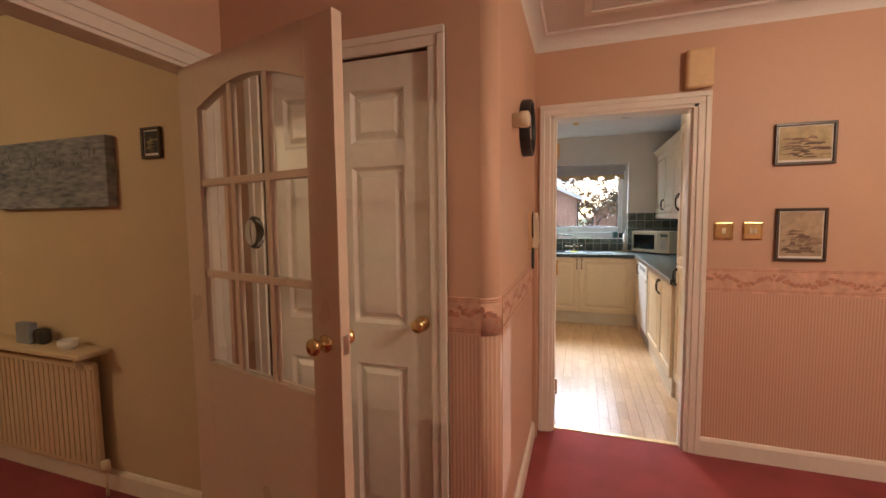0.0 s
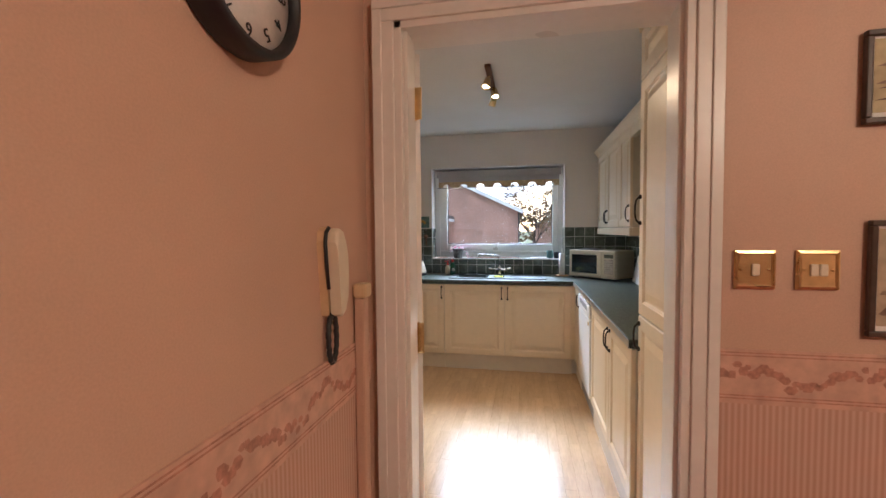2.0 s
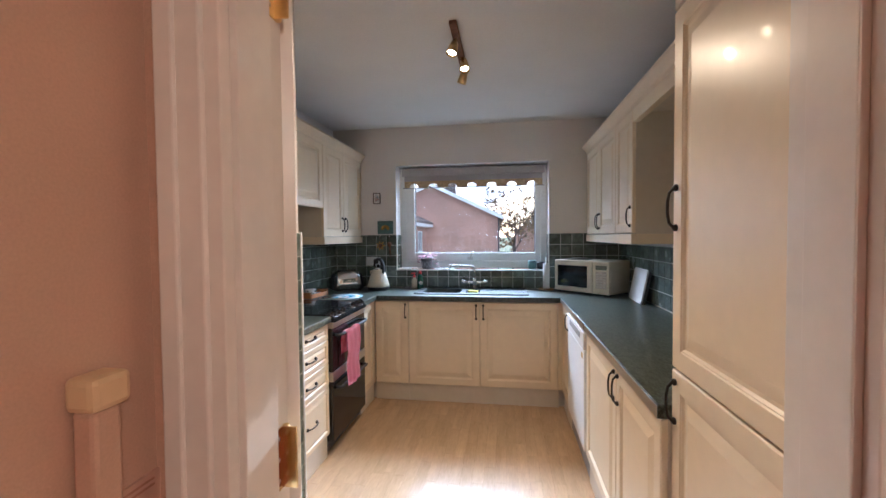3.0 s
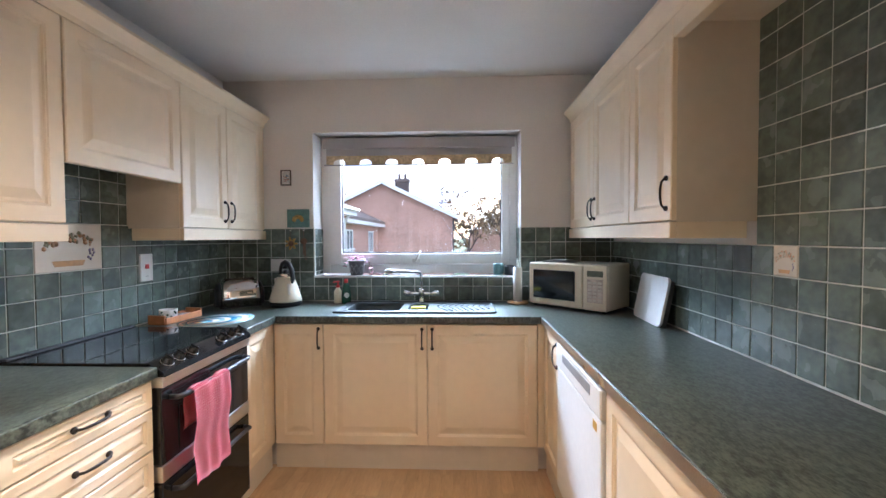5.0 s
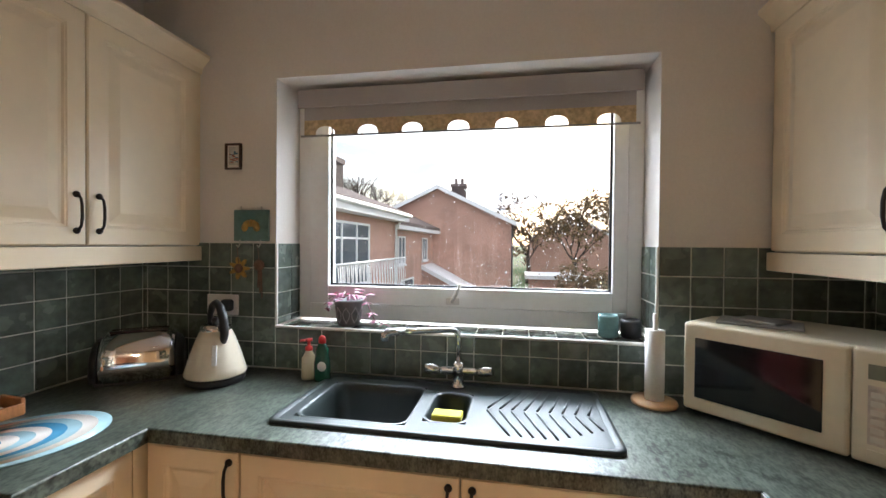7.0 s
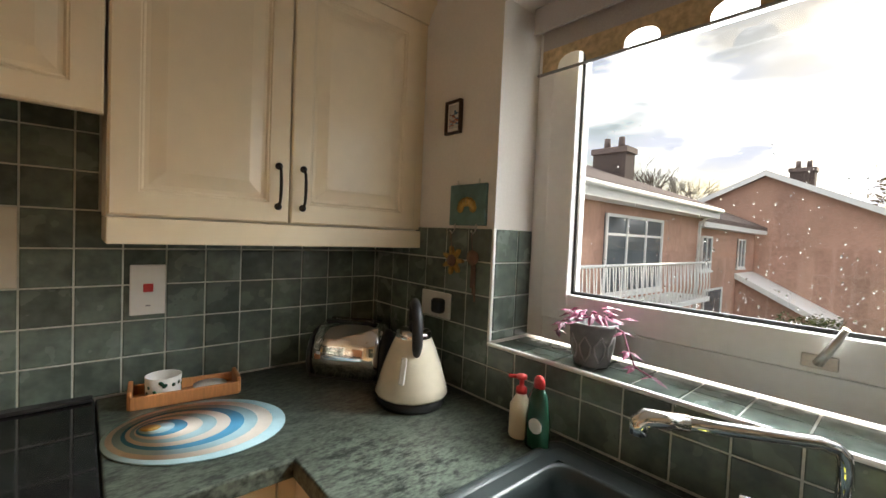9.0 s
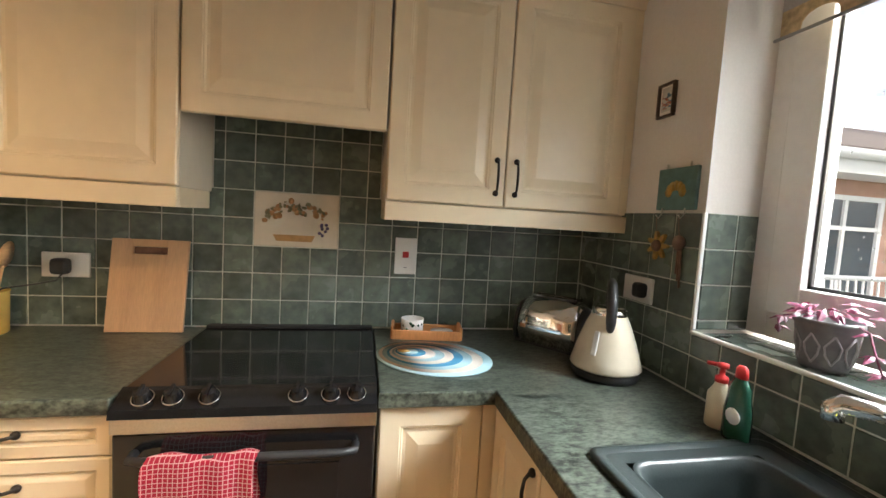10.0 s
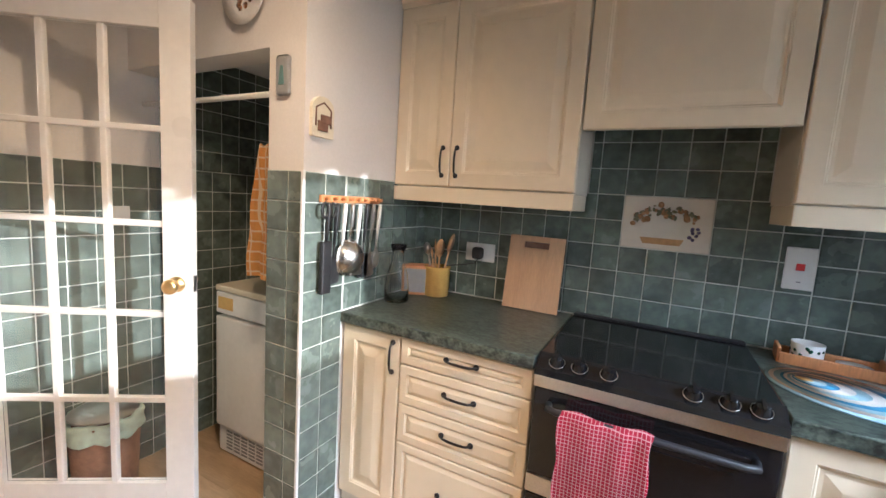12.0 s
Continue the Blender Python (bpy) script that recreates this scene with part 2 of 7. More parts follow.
def tube(bm, pts, r, seg=8, m=I4):
    pts = [m @ Vector(p) for p in pts]
    rs = r if isinstance(r, (list, tuple)) else [r] * len(pts)
    side, rings = None, []
    for k, p in enumerate(pts):
        d = (pts[min(k + 1, len(pts) - 1)] - pts[max(k - 1, 0)]).normalized()
        if side is None:
            side = d.orthogonal().normalized()
        side = (side - d * side.dot(d)).normalized()
        up = d.cross(side)
        rings.append([bm.verts.new(p + rs[k] * (math.cos(2 * math.pi * q / seg) * side + math.sin(2 * math.pi * q / seg) * up)) for q in range(seg)])
    for a, b in zip(rings, rings[1:]):
        for k in range(seg):
            f = bm.faces.new([a[k], a[(k + 1) % seg], b[(k + 1) % seg], b[k]])
            f.smooth = True
    bm.faces.new(rings[0][::-1])
    bm.faces.new(rings[-1])
    return bm


def panel(bm, u0, u1, v0, v1, profile, m):
    """A slab face of nested rectangles: profile of (inset, height)."""
    rings = []
    for i, h in profile:
        rings.append([bm.verts.new(m @ Vector(c)) for c in ((u0 + i, v0 + i, h), (u1 - i, v0 + i, h), (u1 - i, v1 - i, h), (u0 + i, v1 - i, h))])
    for a, b in zip(rings, rings[1:]):
        for k in range(4):
            bm.faces.new([a[k], a[(k + 1) % 4], b[(k + 1) % 4], b[k]])
    bm.faces.new(rings[-1])
    bm.faces.new(rings[0][::-1])
    return bm


def extrude_poly(bm, pts, h0, h1, m=I4):
    a = [bm.verts.new(m @ Vector((x, y, h0))) for x, y in pts]
    b = [bm.verts.new(m @ Vector((x, y, h1))) for x, y in pts]
    k = len(pts)
    bm.faces.new(a[::-1])
    bm.faces.new(b)
    for q in range(k):
        bm.faces.new([a[q], a[(q + 1) % k], b[(q + 1) % k], b[q]])
    return bm


def mesh_of(name, bm, material):
    bmesh.ops.recalc_face_normals(bm, faces=bm.faces)
    me = bpy.data.meshes.new(name)
    bm.to_mesh(me)
    bm.free()
    me.materials.append(material)
    return me


def B():
    return bmesh.new()


def part(name, bm, material, parent, label=""):
    ob = new(name, mesh_of(name, bm, material))
    ob.parent = parent
    if parent.type == "EMPTY":
        ob.matrix_parent_inverse = parent.matrix_basis.inverted()
    return tagged(ob, label)


def thing(name, x, y, z, label, category, group="", kind=""):
    ob = new(name)
    ob.empty_display_size = 0.05
    ob.matrix_basis = pose(x, y, z)
    return tagged(ob, label, category, group, kind)


def single(name, bm, material, label, category, kind="", group=""):
    return tagged(new(name, mesh_of(name, bm, material)), label, category, group, kind)


def setting(name, bm, material, label="", category="structure"):
    return single(name, bm, material, label, category, "structure")

# ---- structure ----
KX0, KX1, KY0, KY1, KZ = -1.236, 1.53, 3.06, 6.42, 2.48
HZ = 2.46

setting("floor_hall", bx(B(), -4.2, 3.0, -2.0, 3.0, -0.12, 0.0), M_CARPET, "dusky red carpet in the hall", "floor")
floor_kitchen = setting("floor_kitchen", bx(B(), -1.4, 1.7, 3.0, 6.6, -0.12, -0.006), M_SUB, "pale oak laminate floor of the kitchen", "floor")
setting("threshold_strip", bx(B(), 0.1, 0.88, 2.985, 3.02, -0.002, 0.004, 0.002), M_BRASS, "thin brass carpet strip in the doorway", "trim")

# north hall wall with the kitchen doorway
DX0, DX1, DZ = 0.095, 0.885, 2.0
bm = B()
bx(bm, -1.4, DX0, 2.94, KY0, 0, 2.6)
bx(bm, DX1, 3.0, 2.94, KY0, 0, 2.6)
bx(bm, DX0, DX1, 2.94, KY0, DZ, 2.6)
wall_north = setting("wall_hall_north", bm, M_PINK, "salmon pink papered hall wall", "wall")
bm = B()
bx(bm, -1.4, DX0, KY0, KY0 + 0.012, 0, 2.6)
bx(bm, DX1, 1.7, KY0, KY0 + 0.012, 0, 2.6)
bx(bm, DX0, DX1, KY0, KY0 + 0.012, DZ, 2.6)
wall_south = setting("wall_kitchen_south", bm, M_CREAMW, "cream painted kitchen wall beside the door", "wall")

# west hall wall with the rounded corner and the cupboard front
bm = B()
bx(bm, -0.12, 0.0, 1.78, 2.94, 0, 2.6)
bx(bm, -0.24, -0.06, 1.72, 1.80, 0, 2.6)
lathe(bm, [(0, 0), (0.06, 0), (0.06, 2.6), (0, 2.6)], 24, Matrix.Translation((-0.06, 1.78, 0)))
bx(bm, -1.2, -0.24, 1.72, 1.80, 2.0, 2.6)
bx(bm, -1.2, -1.03, 1.72, 1.80, 0, 2.0)
setting("wall_hall_west", bm, M_PINK, "salmon pink papered wall with a rounded corner", "wall")
bm = B()
bx(bm, -1.3, -1.2, 1.62, 1.80, 0, 2.6)
bx(bm, -1.3, -1.2, -2.0, 0.74, 0, 2.6)
bx(bm, -1.3, -1.2, 0.74, 1.62, 2.0, 2.6)
setting("wall_lounge_doorway", bm, M_PINK, "pink papered wall round the lounge doorway", "wall")
bm = B()
bx(bm, -1.25, -0.12, 2.5, 2.56, 0, 2.6)
setting("wall_cupboard_back", bm, M_CREAMW, "", "wall")
setting("wall_hall_east", bx(B(), 2.9, 3.0, -2.0, 2.94, 0, 2.6), M_PINK, "", "wall")
setting("wall_hall_south", bx(B(), -4.2, 3.0, -2.1, -2.0, 0, 2.6), M_PINK, "", "wall")
setting("wall_lounge_north", bx(B(), -4.2, -1.3, 1.68, 1.78, 0, 2.6), M_BEIGE, "beige painted lounge wall", "wall")
setting("wall_lounge_west", bx(B(), -4.3, -4.2, -2.1, 1.78, 0, 2.6), M_BEIGE, "", "wall")
setting("ceiling_hall", bx(B(), -4.3, 3.0, -2.1, 2.99, HZ, HZ + 0.1), M_CEIL, "white hall ceiling", "ceiling")


def coving(name, p, q, out, mate):
    d = (Vector(q) - Vector(p)).normalized()
    o = Vector(out)
    prof = [(0.0, 0.0)] + [(0.07 - 0.07 * math.cos(a * math.pi / 16), -0.08 + 0.07 * math.sin(a * math.pi / 16)) for a in range(9)][::1] + [(0.08, 0.0)]
    bm = B()
    ends = []
    for e in (p, q):
        ends.append([bm.verts.new(Vector(e) + o * u + Vector((0, 0, w))) for u, w in prof])
    k = len(prof)
    for i in range(k):
        bm.faces.new([ends[0][i], ends[0][(i + 1) % k], ends[1][(i + 1) % k], ends[1][i]])
    bm.faces.new(ends[0][::-1])
    bm.faces.new(ends[1])
    setting(name, bm, mate, "white plaster coving under the ceiling", "coving")


coving("coving_north", (0.0, 2.94, HZ), (2.9, 2.94, HZ), (0, -1, 0), M_CEIL)
coving("coving_west", (0.0, 1.72, HZ), (0.0, 2.94, HZ), (1, 0, 0), M_CEIL)

# loft hatch
hatch = thing("loft_hatch", 0.75, 2.3, HZ, "white loft hatch panel with a slim frame in the ceiling", "hatch")
bm = B()
for a in ((0.28, 1.2, 2.66, 2.70), (0.28, 1.2, 1.9, 1.94), (0.28, 0.32, 1.94, 2.66), (1.16, 1.2, 1.94, 2.66)):
    bx(bm, a[0], a[1], a[2], a[3], HZ - 0.015, HZ + 0.001, 0.004)
part("frame", bm, M_GLOSS, hatch)
part("panel", bx(B(), 0.325, 1.155, 1.945, 2.655, HZ - 0.008, HZ + 0.001, 0.002), M_CEIL, hatch)

# papers: ribbed dado, floral border, skirting
setting("wallpaper_dado_north", bx(B(), 0.946, 2.9, 2.936, 2.94, 0.1, 0.95), M_DADO, "ribbed pink dado wallpaper", "wallpaper")
setting("wallpaper_border_north", bx(B(), 0.946, 2.9, 2.9355, 2.94, 0.95, 1.09), M_BORDER, "floral wallpaper border", "wallpaper")
setting("wallpaper_dado_west", bx(B(), 0.0, 0.004, 1.80, 2.88, 0.1, 0.95), M_DADO_Y, "ribbed pink dado wallpaper", "wallpaper")
setting("wallpaper_border_west", bx(B(), 0.0, 0.0045, 1.80, 2.94, 0.95, 1.09), M_BORDER, "floral wallpaper border", "wallpaper")
bm = B()
lathe(bm, [(0.0605, 0.95), (0.0645, 0.95), (0.0645, 1.09), (0.0605, 1.09)], 24, Matrix.Translation((-0.06, 1.78, 0)))
bx(bm, -0.185, -0.06, 1.7155, 1.72, 0.95, 1.09)
setting("wallpaper_border_corner", bm, M_BORDER, "floral wallpaper border", "wallpaper")
bm = B()
lathe(bm, [(0.0605, 0.0), (0.064, 0.0), (0.064, 0.95), (0.0605, 0.95)], 24, Matrix.Translation((-0.06, 1.78, 0)))
bx(bm, -0.185, -0.06, 1.716, 1.72, 0.0, 0.95)
setting("wallpaper_dado_corner", bm, M_DADO, "ribbed pink dado wallpaper", "wallpaper")


def scroll_round(name, cx, cy, radius, z):
    """The scroll print bent round the corner's quarter turn."""
    bm = B()
    rng = random.Random(6)

    def at(u, v, h):
        a = -math.pi / 2 + u / radius
        return Vector((cx + (radius + h) * math.cos(a), cy + (radius + h) * math.sin(a), z + v))

    length = radius * math.pi / 2
    for k in range(int(length / 0.010)):
        u, r = k * 0.010 + 0.005, 0.009 + 0.006 * rng.random()
        v = 0.07 + 0.022 * math.sin(u * 24 + 2) + rng.uniform(-0.016, 0.012)
        bm.faces.new([bm.verts.new(at(u + r * 0.8 * math.cos(a), v + r * math.sin(a), 0.0005 + 0.00003 * k)) for a in [q * math.pi / 3 for q in range(6)]])
    for v in (0.012, 0.02, 0.122, 0.13):
        for k in range(10):
            a, b = length * k / 10, length * (k + 1) / 10
            bm.faces.new([bm.verts.new(at(*c, 0.0007)) for c in ((a, v), (b, v), (b, v + 0.003), (a, v + 0.003))])
    return setting(name, bm, M_SCROLL, "faded terracotta scroll print on the border", "wallpaper")


def scroll(name, m, length):
    bm = B()
    rng = random.Random(5)
    n = int(length / 0.012)
    for k in range(n):
        u = k * 0.012
        v = 0.07 + 0.022 * math.sin(u * 24)
        r = 0.009 + 0.008 * rng.random()
        c = Vector((u, v + rng.uniform(-0.016, 0.012), 0.0004 + 0.00002 * (k % 9)))
        vs = [bm.verts.new(m @ (c + Vector((r * math.cos(a) * rng.uniform(0.6, 1.2), r * math.sin(a) * 0.8, 0)))) for a in [q * math.pi / 3 for q in range(6)]]
        bm.faces.new(vs)
    for v in (0.012, 0.02, 0.122, 0.13):
        bx(bm, 0, length, v, v + 0.003, 0, 0.0006, m=m)
    return setting(name, bm, M_SCROLL, "faded terracotta scroll print on the border", "wallpaper")


scroll("border_scroll_north", facing("-y", 0.946, 2.9353, 0.95), 1.9)
scroll("border_scroll_west", facing("+x", 0.0047, 1.80, 0.95), 1.13)
scroll("border_scroll_corner", facing("-y", -0.185, 1.7153, 0.95), 0.125)
scroll_round("border_scroll_round", -0.06, 1.78, 0.0648, 0.95)

SKIRT = [(0, 0), (0.018, 0), (0.018, 0.085), (0.012, 0.098), (0.006, 0.104), (0, 0.104)]


def skirting(name, p, q, out):
    bm = B()
    ends = [[bm.verts.new(Vector(e) + Vector(out) * u + Vector((0, 0, w))) for u, w in SKIRT] for e in (p, q)]
    k = len(SKIRT)
    for i in range(k):
        bm.faces.new([ends[0][i], ends[0][(i + 1) % k], ends[1][(i + 1) % k], ends[1][i]])
    bm.faces.new(ends[0][::-1])
    bm.faces.new(ends[1])
    return setting(name, bm, M_GLOSS, "white gloss skirting board", "skirting")


skirting("baseboard_north", (0.946, 2.936, 0), (2.9, 2.936, 0), (0, -1, 0))
skirting("baseboard_west", (0.004, 1.80, 0), (0.004, 2.94, 0), (1, 0, 0))
skirting("baseboard_lounge", (-4.2, 1.68, 0), (-1.3, 1.68, 0), (0, -1, 0))


def architrave(name, m, w, h, width=0.062, label="white gloss architrave round the door"):
    """A moulded frame on a face, round an opening w wide from u = 0."""
    bm = B()
    for d0, d1, t in ((0.0, width, 0.014), (width * 0.55, width, 0.020)):
        bx(bm, -d1, -d0, 0, h + d0, 0, t, 0.003, m)
        bx(bm, w + d0, w + d1, 0, h + d0, 0, t, 0.003, m)
        bx(bm, -d1, w + d1, h + d0, h + d1, 0, t + 0.0005, 0.003, m)
    return setting(name, bm, M_GLOSS, label, "architrave")


architrave("architrave_kitchen", facing("-y", DX0, 2.936), DX1 - DX0, DZ - 0.005)
architrave("architrave_kitchen_inside", facing("+y", DX1, KY0 + 0.012), DX1 - DX0, DZ - 0.005)
bm = B()
bx(bm, DX0 - 0.001, DX0 + 0.022, 2.93, KY0 + 0.02, 0, DZ, 0.002)
bx(bm, DX1 - 0.022, DX1 + 0.001, 2.93, KY0 + 0.02, 0, DZ, 0.002)
bx(bm, DX0, DX1, 2.93, KY0 + 0.02, DZ - 0.024, DZ + 0.001, 0.002)
bx(bm, DX0 + 0.022, DX0 + 0.034, 2.95, 3.03, 0, DZ - 0.024, 0.002)
bx(bm, DX1 - 0.034, DX1 - 0.022, 2.95, 3.03, 0, DZ - 0.024, 0.002)
setting("door_lining_kitchen", bm, M_GLOSS, "white gloss door lining with stops", "door lining")
architrave("architrave_cupboard", facing("-y", -1.0, 1.716), 0.752, 1.99, 0.065)
architrave("architrave_lounge", facing("+x", -1.2, 0.76, 0), 0.85, 1.99, 0.075, "white gloss architrave round the lounge doorway")
bm = B()
bx(bm, -1.3, -1.195, 1.598, 1.621, 0, 1.995, 0.002)
bx(bm, -1.3, -1.195, 0.739, 0.765, 0, 1.995, 0.002)
bx(bm, -1.3, -1.195, 0.74, 1.62, 1.975, 2.001, 0.002)
setting("door_lining_lounge", bm, M_GLOSS, "white gloss door lining", "door lining")

# kitchen shell
bm = B()
bx(bm, -1.4, 1.7, 3.0, 6.62, KZ, KZ + 0.1)
ceiling = setting("ceiling_kitchen", bm, M_CEIL, "white kitchen ceiling", "ceiling")
wall_west = setting("wall_kitchen_west", bx(B(), -1.4, KX0, 3.0, 6.7, -0.1, 2.6), M_CREAMW, "cream painted kitchen wall with slate green tiles", "wall")
wall_east = setting("wall_kitchen_east", bx(B(), KX1, 1.7, 3.0, 6.7, -0.1, 2.6), M_CREAMW, "cream painted kitchen wall with slate green tiles", "wall")
WX0, WX1, WZ0, WZ1 = -0.59, 0.885, 1.088, 2.108
bm = B()
bx(bm, KX0, WX0, KY1, 6.70, -0.1, 2.6)
bx(bm, WX1, KX1, KY1, 6.70, -0.1, 2.6)
bx(bm, WX0, WX1, KY1, 6.70, -0.1, WZ0 - 0.02)
bx(bm, WX0, WX1, KY1, 6.70, WZ1, 2.6)
wall_window = setting("wall_kitchen_north", bm, M_CREAMW, "cream painted window wall with slate green tiles", "wall")
# pier and alcove
PX, PY0, PY1, AZ = -0.42, 3.97, 4.139, 1.835
bm = B()
bx(bm, KX0, PX, PY0, PY1, 0, KZ)
bx(bm, PX - 0.12, PX, 3.072, PY0, AZ, KZ)
pier = setting("wall_pier", bm, M_CREAMW, "cream painted pier beside the alcove, tiled to shoulder height", "wall")
setting("alcove_ceiling", bx(B(), KX0, PX - 0.12, 3.072, PY0, 2.0, 2.05), M_CEIL, "", "ceiling")

# ---- tiles ----
PITCH, GAP, TH = 0.1035, 0.0045, 0.007
TILES = {}


def tile_mesh(w, h, mate):
    key = (round(w, 4), round(h, 4), mate.name)
    if key not in TILES:
        bm = B()
        panel(bm, 0, w, 0, h, [(0, 0), (0, TH - 0.002), (0.002, TH)], I4)
        TILES[key] = mesh_of("tile", bm, mate)
    return TILES[key]


TILE_JOBS = []


def tile_field(parent, way, x, y, z, u1, v1, skip=(), du=0.0, dv=0.0, join=False):
    """Tiles on a face from its lower left corner, u1 wide and v1 high; skip: rectangles left free."""
    TILE_JOBS.append((parent, facing(way, x, y, z), u1, v1, skip, du, dv, join))


def lay_tiles():
    for parent, m, u1, v1, skip, du, dv, join in TILE_JOBS:
        part("grout", bx(B(), 0, u1, 0, v1, 0, 0.0035, m=m), M_GROUT, parent)
        bmj = B()
        k = du
        cells_u = ([(0.0, du)] if du > 0.012 else [])
        while k < u1 - 0.012:
            cells_u.append((k, min(k + PITCH, u1)))
            k += PITCH
        cells_v = ([(0.0, dv)] if dv > 0.012 else [])
        k = dv
        while k < v1 - 0.012:
            cells_v.append((k, min(k + PITCH, v1)))
            k += PITCH
        for a, b in cells_u:
            for c, d in cells_v:
                cu, cv = (a + b) / 2, (c + d) / 2
                if any(s[0] < cu < s[1] and s[2] < cv < s[3] for s in skip):
                    continue
                w, h = b - a - GAP, d - c - GAP
                if join:
                    panel(bmj, a + GAP / 2, a + GAP / 2 + w, c + GAP / 2, c + GAP / 2 + h, [(0, 0), (0, TH - 0.002), (0.002, TH)], m)
                else:
                    ob = new("tile", tile_mesh(w, h, M_TILE))
                    ob.parent = parent
                    ob.matrix_basis = m @ Matrix.Translation((a + GAP / 2, c + GAP / 2, 0))
        if join:
            st = part("tiles", bmj, M_TILEJ, parent)
            tagged(st, "slate green wall tiles", "", "", "stuff")
        else:
            bmj.free()


TZ0 = 0.905
# west wall: along +y from the pier; the motif takes three by two tiles
tile_field(wall_west, "+x", KX0, PY1, TZ0 + 0.002, KY1 - PY1, 1.427 - TZ0 - 0.002, skip=((0.925, 1.236, 0.315, 0.53),), du=(5.064 - PY1) % PITCH, dv=(1.427 - TZ0 - 0.002) % PITCH)
tile_field(wall_west, "+x", KX0, 4.922, 1.427, 0.607, 0.388, du=(5.064 - 4.922) % PITCH)
# window wall
tile_field(wall_window, "-y", KX0, KY1, TZ0 + 0.002, WX0 - KX0, 1.427 - TZ0 - 0.002, du=(WX0 - KX0) % PITCH, dv=(1.427 - TZ0 - 0.002) % PITCH)
tile_field(wall_window, "-y", WX0, KY1, TZ0 + 0.002, WX1 - WX0, WZ0 - TZ0 - 0.014, dv=(1.427 - TZ0 - 0.002) % PITCH + 0.0)
tile_field(wall_window, "-y", WX1, KY1, TZ0 + 0.002, KX1 - WX1, 1.427 - TZ0 - 0.002, dv=(1.427 - TZ0 - 0.002) % PITCH)
tile_field(wall_window, "+x", WX0, KY1 + 0.004, WZ0, 0.175, 1.427 - WZ0, dv=(1.427 - WZ0) % PITCH)
tile_field(wall_window, "-x", WX1, KY1 + 0.18, WZ0, 0.175, 1.427 - WZ0, dv=(1.427 - WZ0) % PITCH)
tile_field(wall_window, "+z", WX0, KY1, WZ0 - 0.0165, WX1 - WX0, 0.185)
# east wall
tile_field(wall_east, "-x", KX1, KY1, TZ0 + 0.002, KY1 - 3.72, 1.325 - TZ0 - 0.002, skip=((1.47, 1.575, 0.30, 0.42),), du=(KY1 - 4.95) % PITCH, dv=(1.325 - TZ0 - 0.002) % PITCH)
tile_field(wall_east, "-x", KX1, 5.033, 1.325, 5.033 - 3.72, 2.19 - 1.325, skip=((0.497, 0.81, 0.10, 0.312),), du=(5.033 - 4.95), join=False)
# pier
tile_field(pier, "+x", PX, PY0, 0.0, PY1 - PY0 + 0.007, 1.427, dv=1.427 % PITCH)
tile_field(pier, "+y", PX + 0.004, PY1, 0.0, 0.215, 1.427, dv=1.427 % PITCH)
tile_field(pier, "+y", PX - 0.211, PY1, TZ0 + 0.002, -0.211 - KX0 + PX, 1.427 - TZ0 - 0.002, dv=(1.427 - TZ0 - 0.002) % PITCH)
# alcove and the wall behind the door
tile_field(wall_west, "+x", KX0, 3.072, 0.0, PY0 - 3.072, 2.0, join=True)
tile_field(wall_south, "+y", 0.03, KY0 + 0.012, 0.0, 0.03 - KX0, 1.427, dv=1.427 % PITCH, join=True)
tile_field(wall_south, "+y", PX - 0.12, KY0 + 0.012, 1.427, PX - 0.12 - KX0, 0.57, join=True)
tile_field(pier, "-x", PX - 0.12, PY0 - 0.005, AZ, 0.89, 0.16, join=True)
bm = B()
bx(bm, PX + 0.001, PX + 0.012, PY1 + 0.001, PY1 + 0.012, 0, 1.43, 0.002)
setting("tile_trim_pier", bm, M_WHITE, "white plastic tile trim on the pier's corner", "tile trim")
bm = B()
bx(bm, WX0, WX1, KY1 - 0.012, KY1 + 0.001, WZ0 - 0.011, WZ0 - 0.001, 0.003)
bx(bm, WX0 + 0.0, WX0 + 0.010, KY1 - 0.011, KY1 + 0.001, WZ0, 1.427, 0.003)
bx(bm, WX1 - 0.010, WX1, KY1 - 0.011, KY1 + 0.001, WZ0, 1.427, 0.003)
setting("tile_trim_window", bm, M_WHITE, "white plastic tile trim along the sill", "tile trim")

# ---- window ----
win = thing("window_1", 0.145, 6.62, WZ0, "white framed casement kitchen window with a rain-spotted pane", "window", kind="structure")
bm = B()
for a in ((WX0, WX0 + 0.06, WZ0, WZ1), (WX1 - 0.06, WX1, WZ0, WZ1), (WX0 + 0.06, WX1 - 0.06, WZ0, WZ0 + 0.07), (WX0 + 0.06, WX1 - 0.06, WZ1 - 0.05, WZ1)):
    bx(bm, a[0], a[1], 6.60, 6.67, a[2], a[3], 0.004)
part("window_frame", bm, M_UPVC, win)
bm = B()
GX0, GX1, GZ0, GZ1 = -0.438, 0.768, 1.240, 2.0
for a in ((WX0 + 0.063, GX0, WZ0 + 0.073, WZ1 - 0.053), (GX1, WX1 - 0.063, WZ0 + 0.073, WZ1 - 0.053), (GX0, GX1, WZ0 + 0.073, GZ0), (GX0, GX1, GZ1, WZ1 - 0.053)):
    bx(bm, a[0], a[1], 6.585, 6.66, a[2], a[3], 0.004)
sash = part("sash", bm, M_UPVC, win)
bm = B()
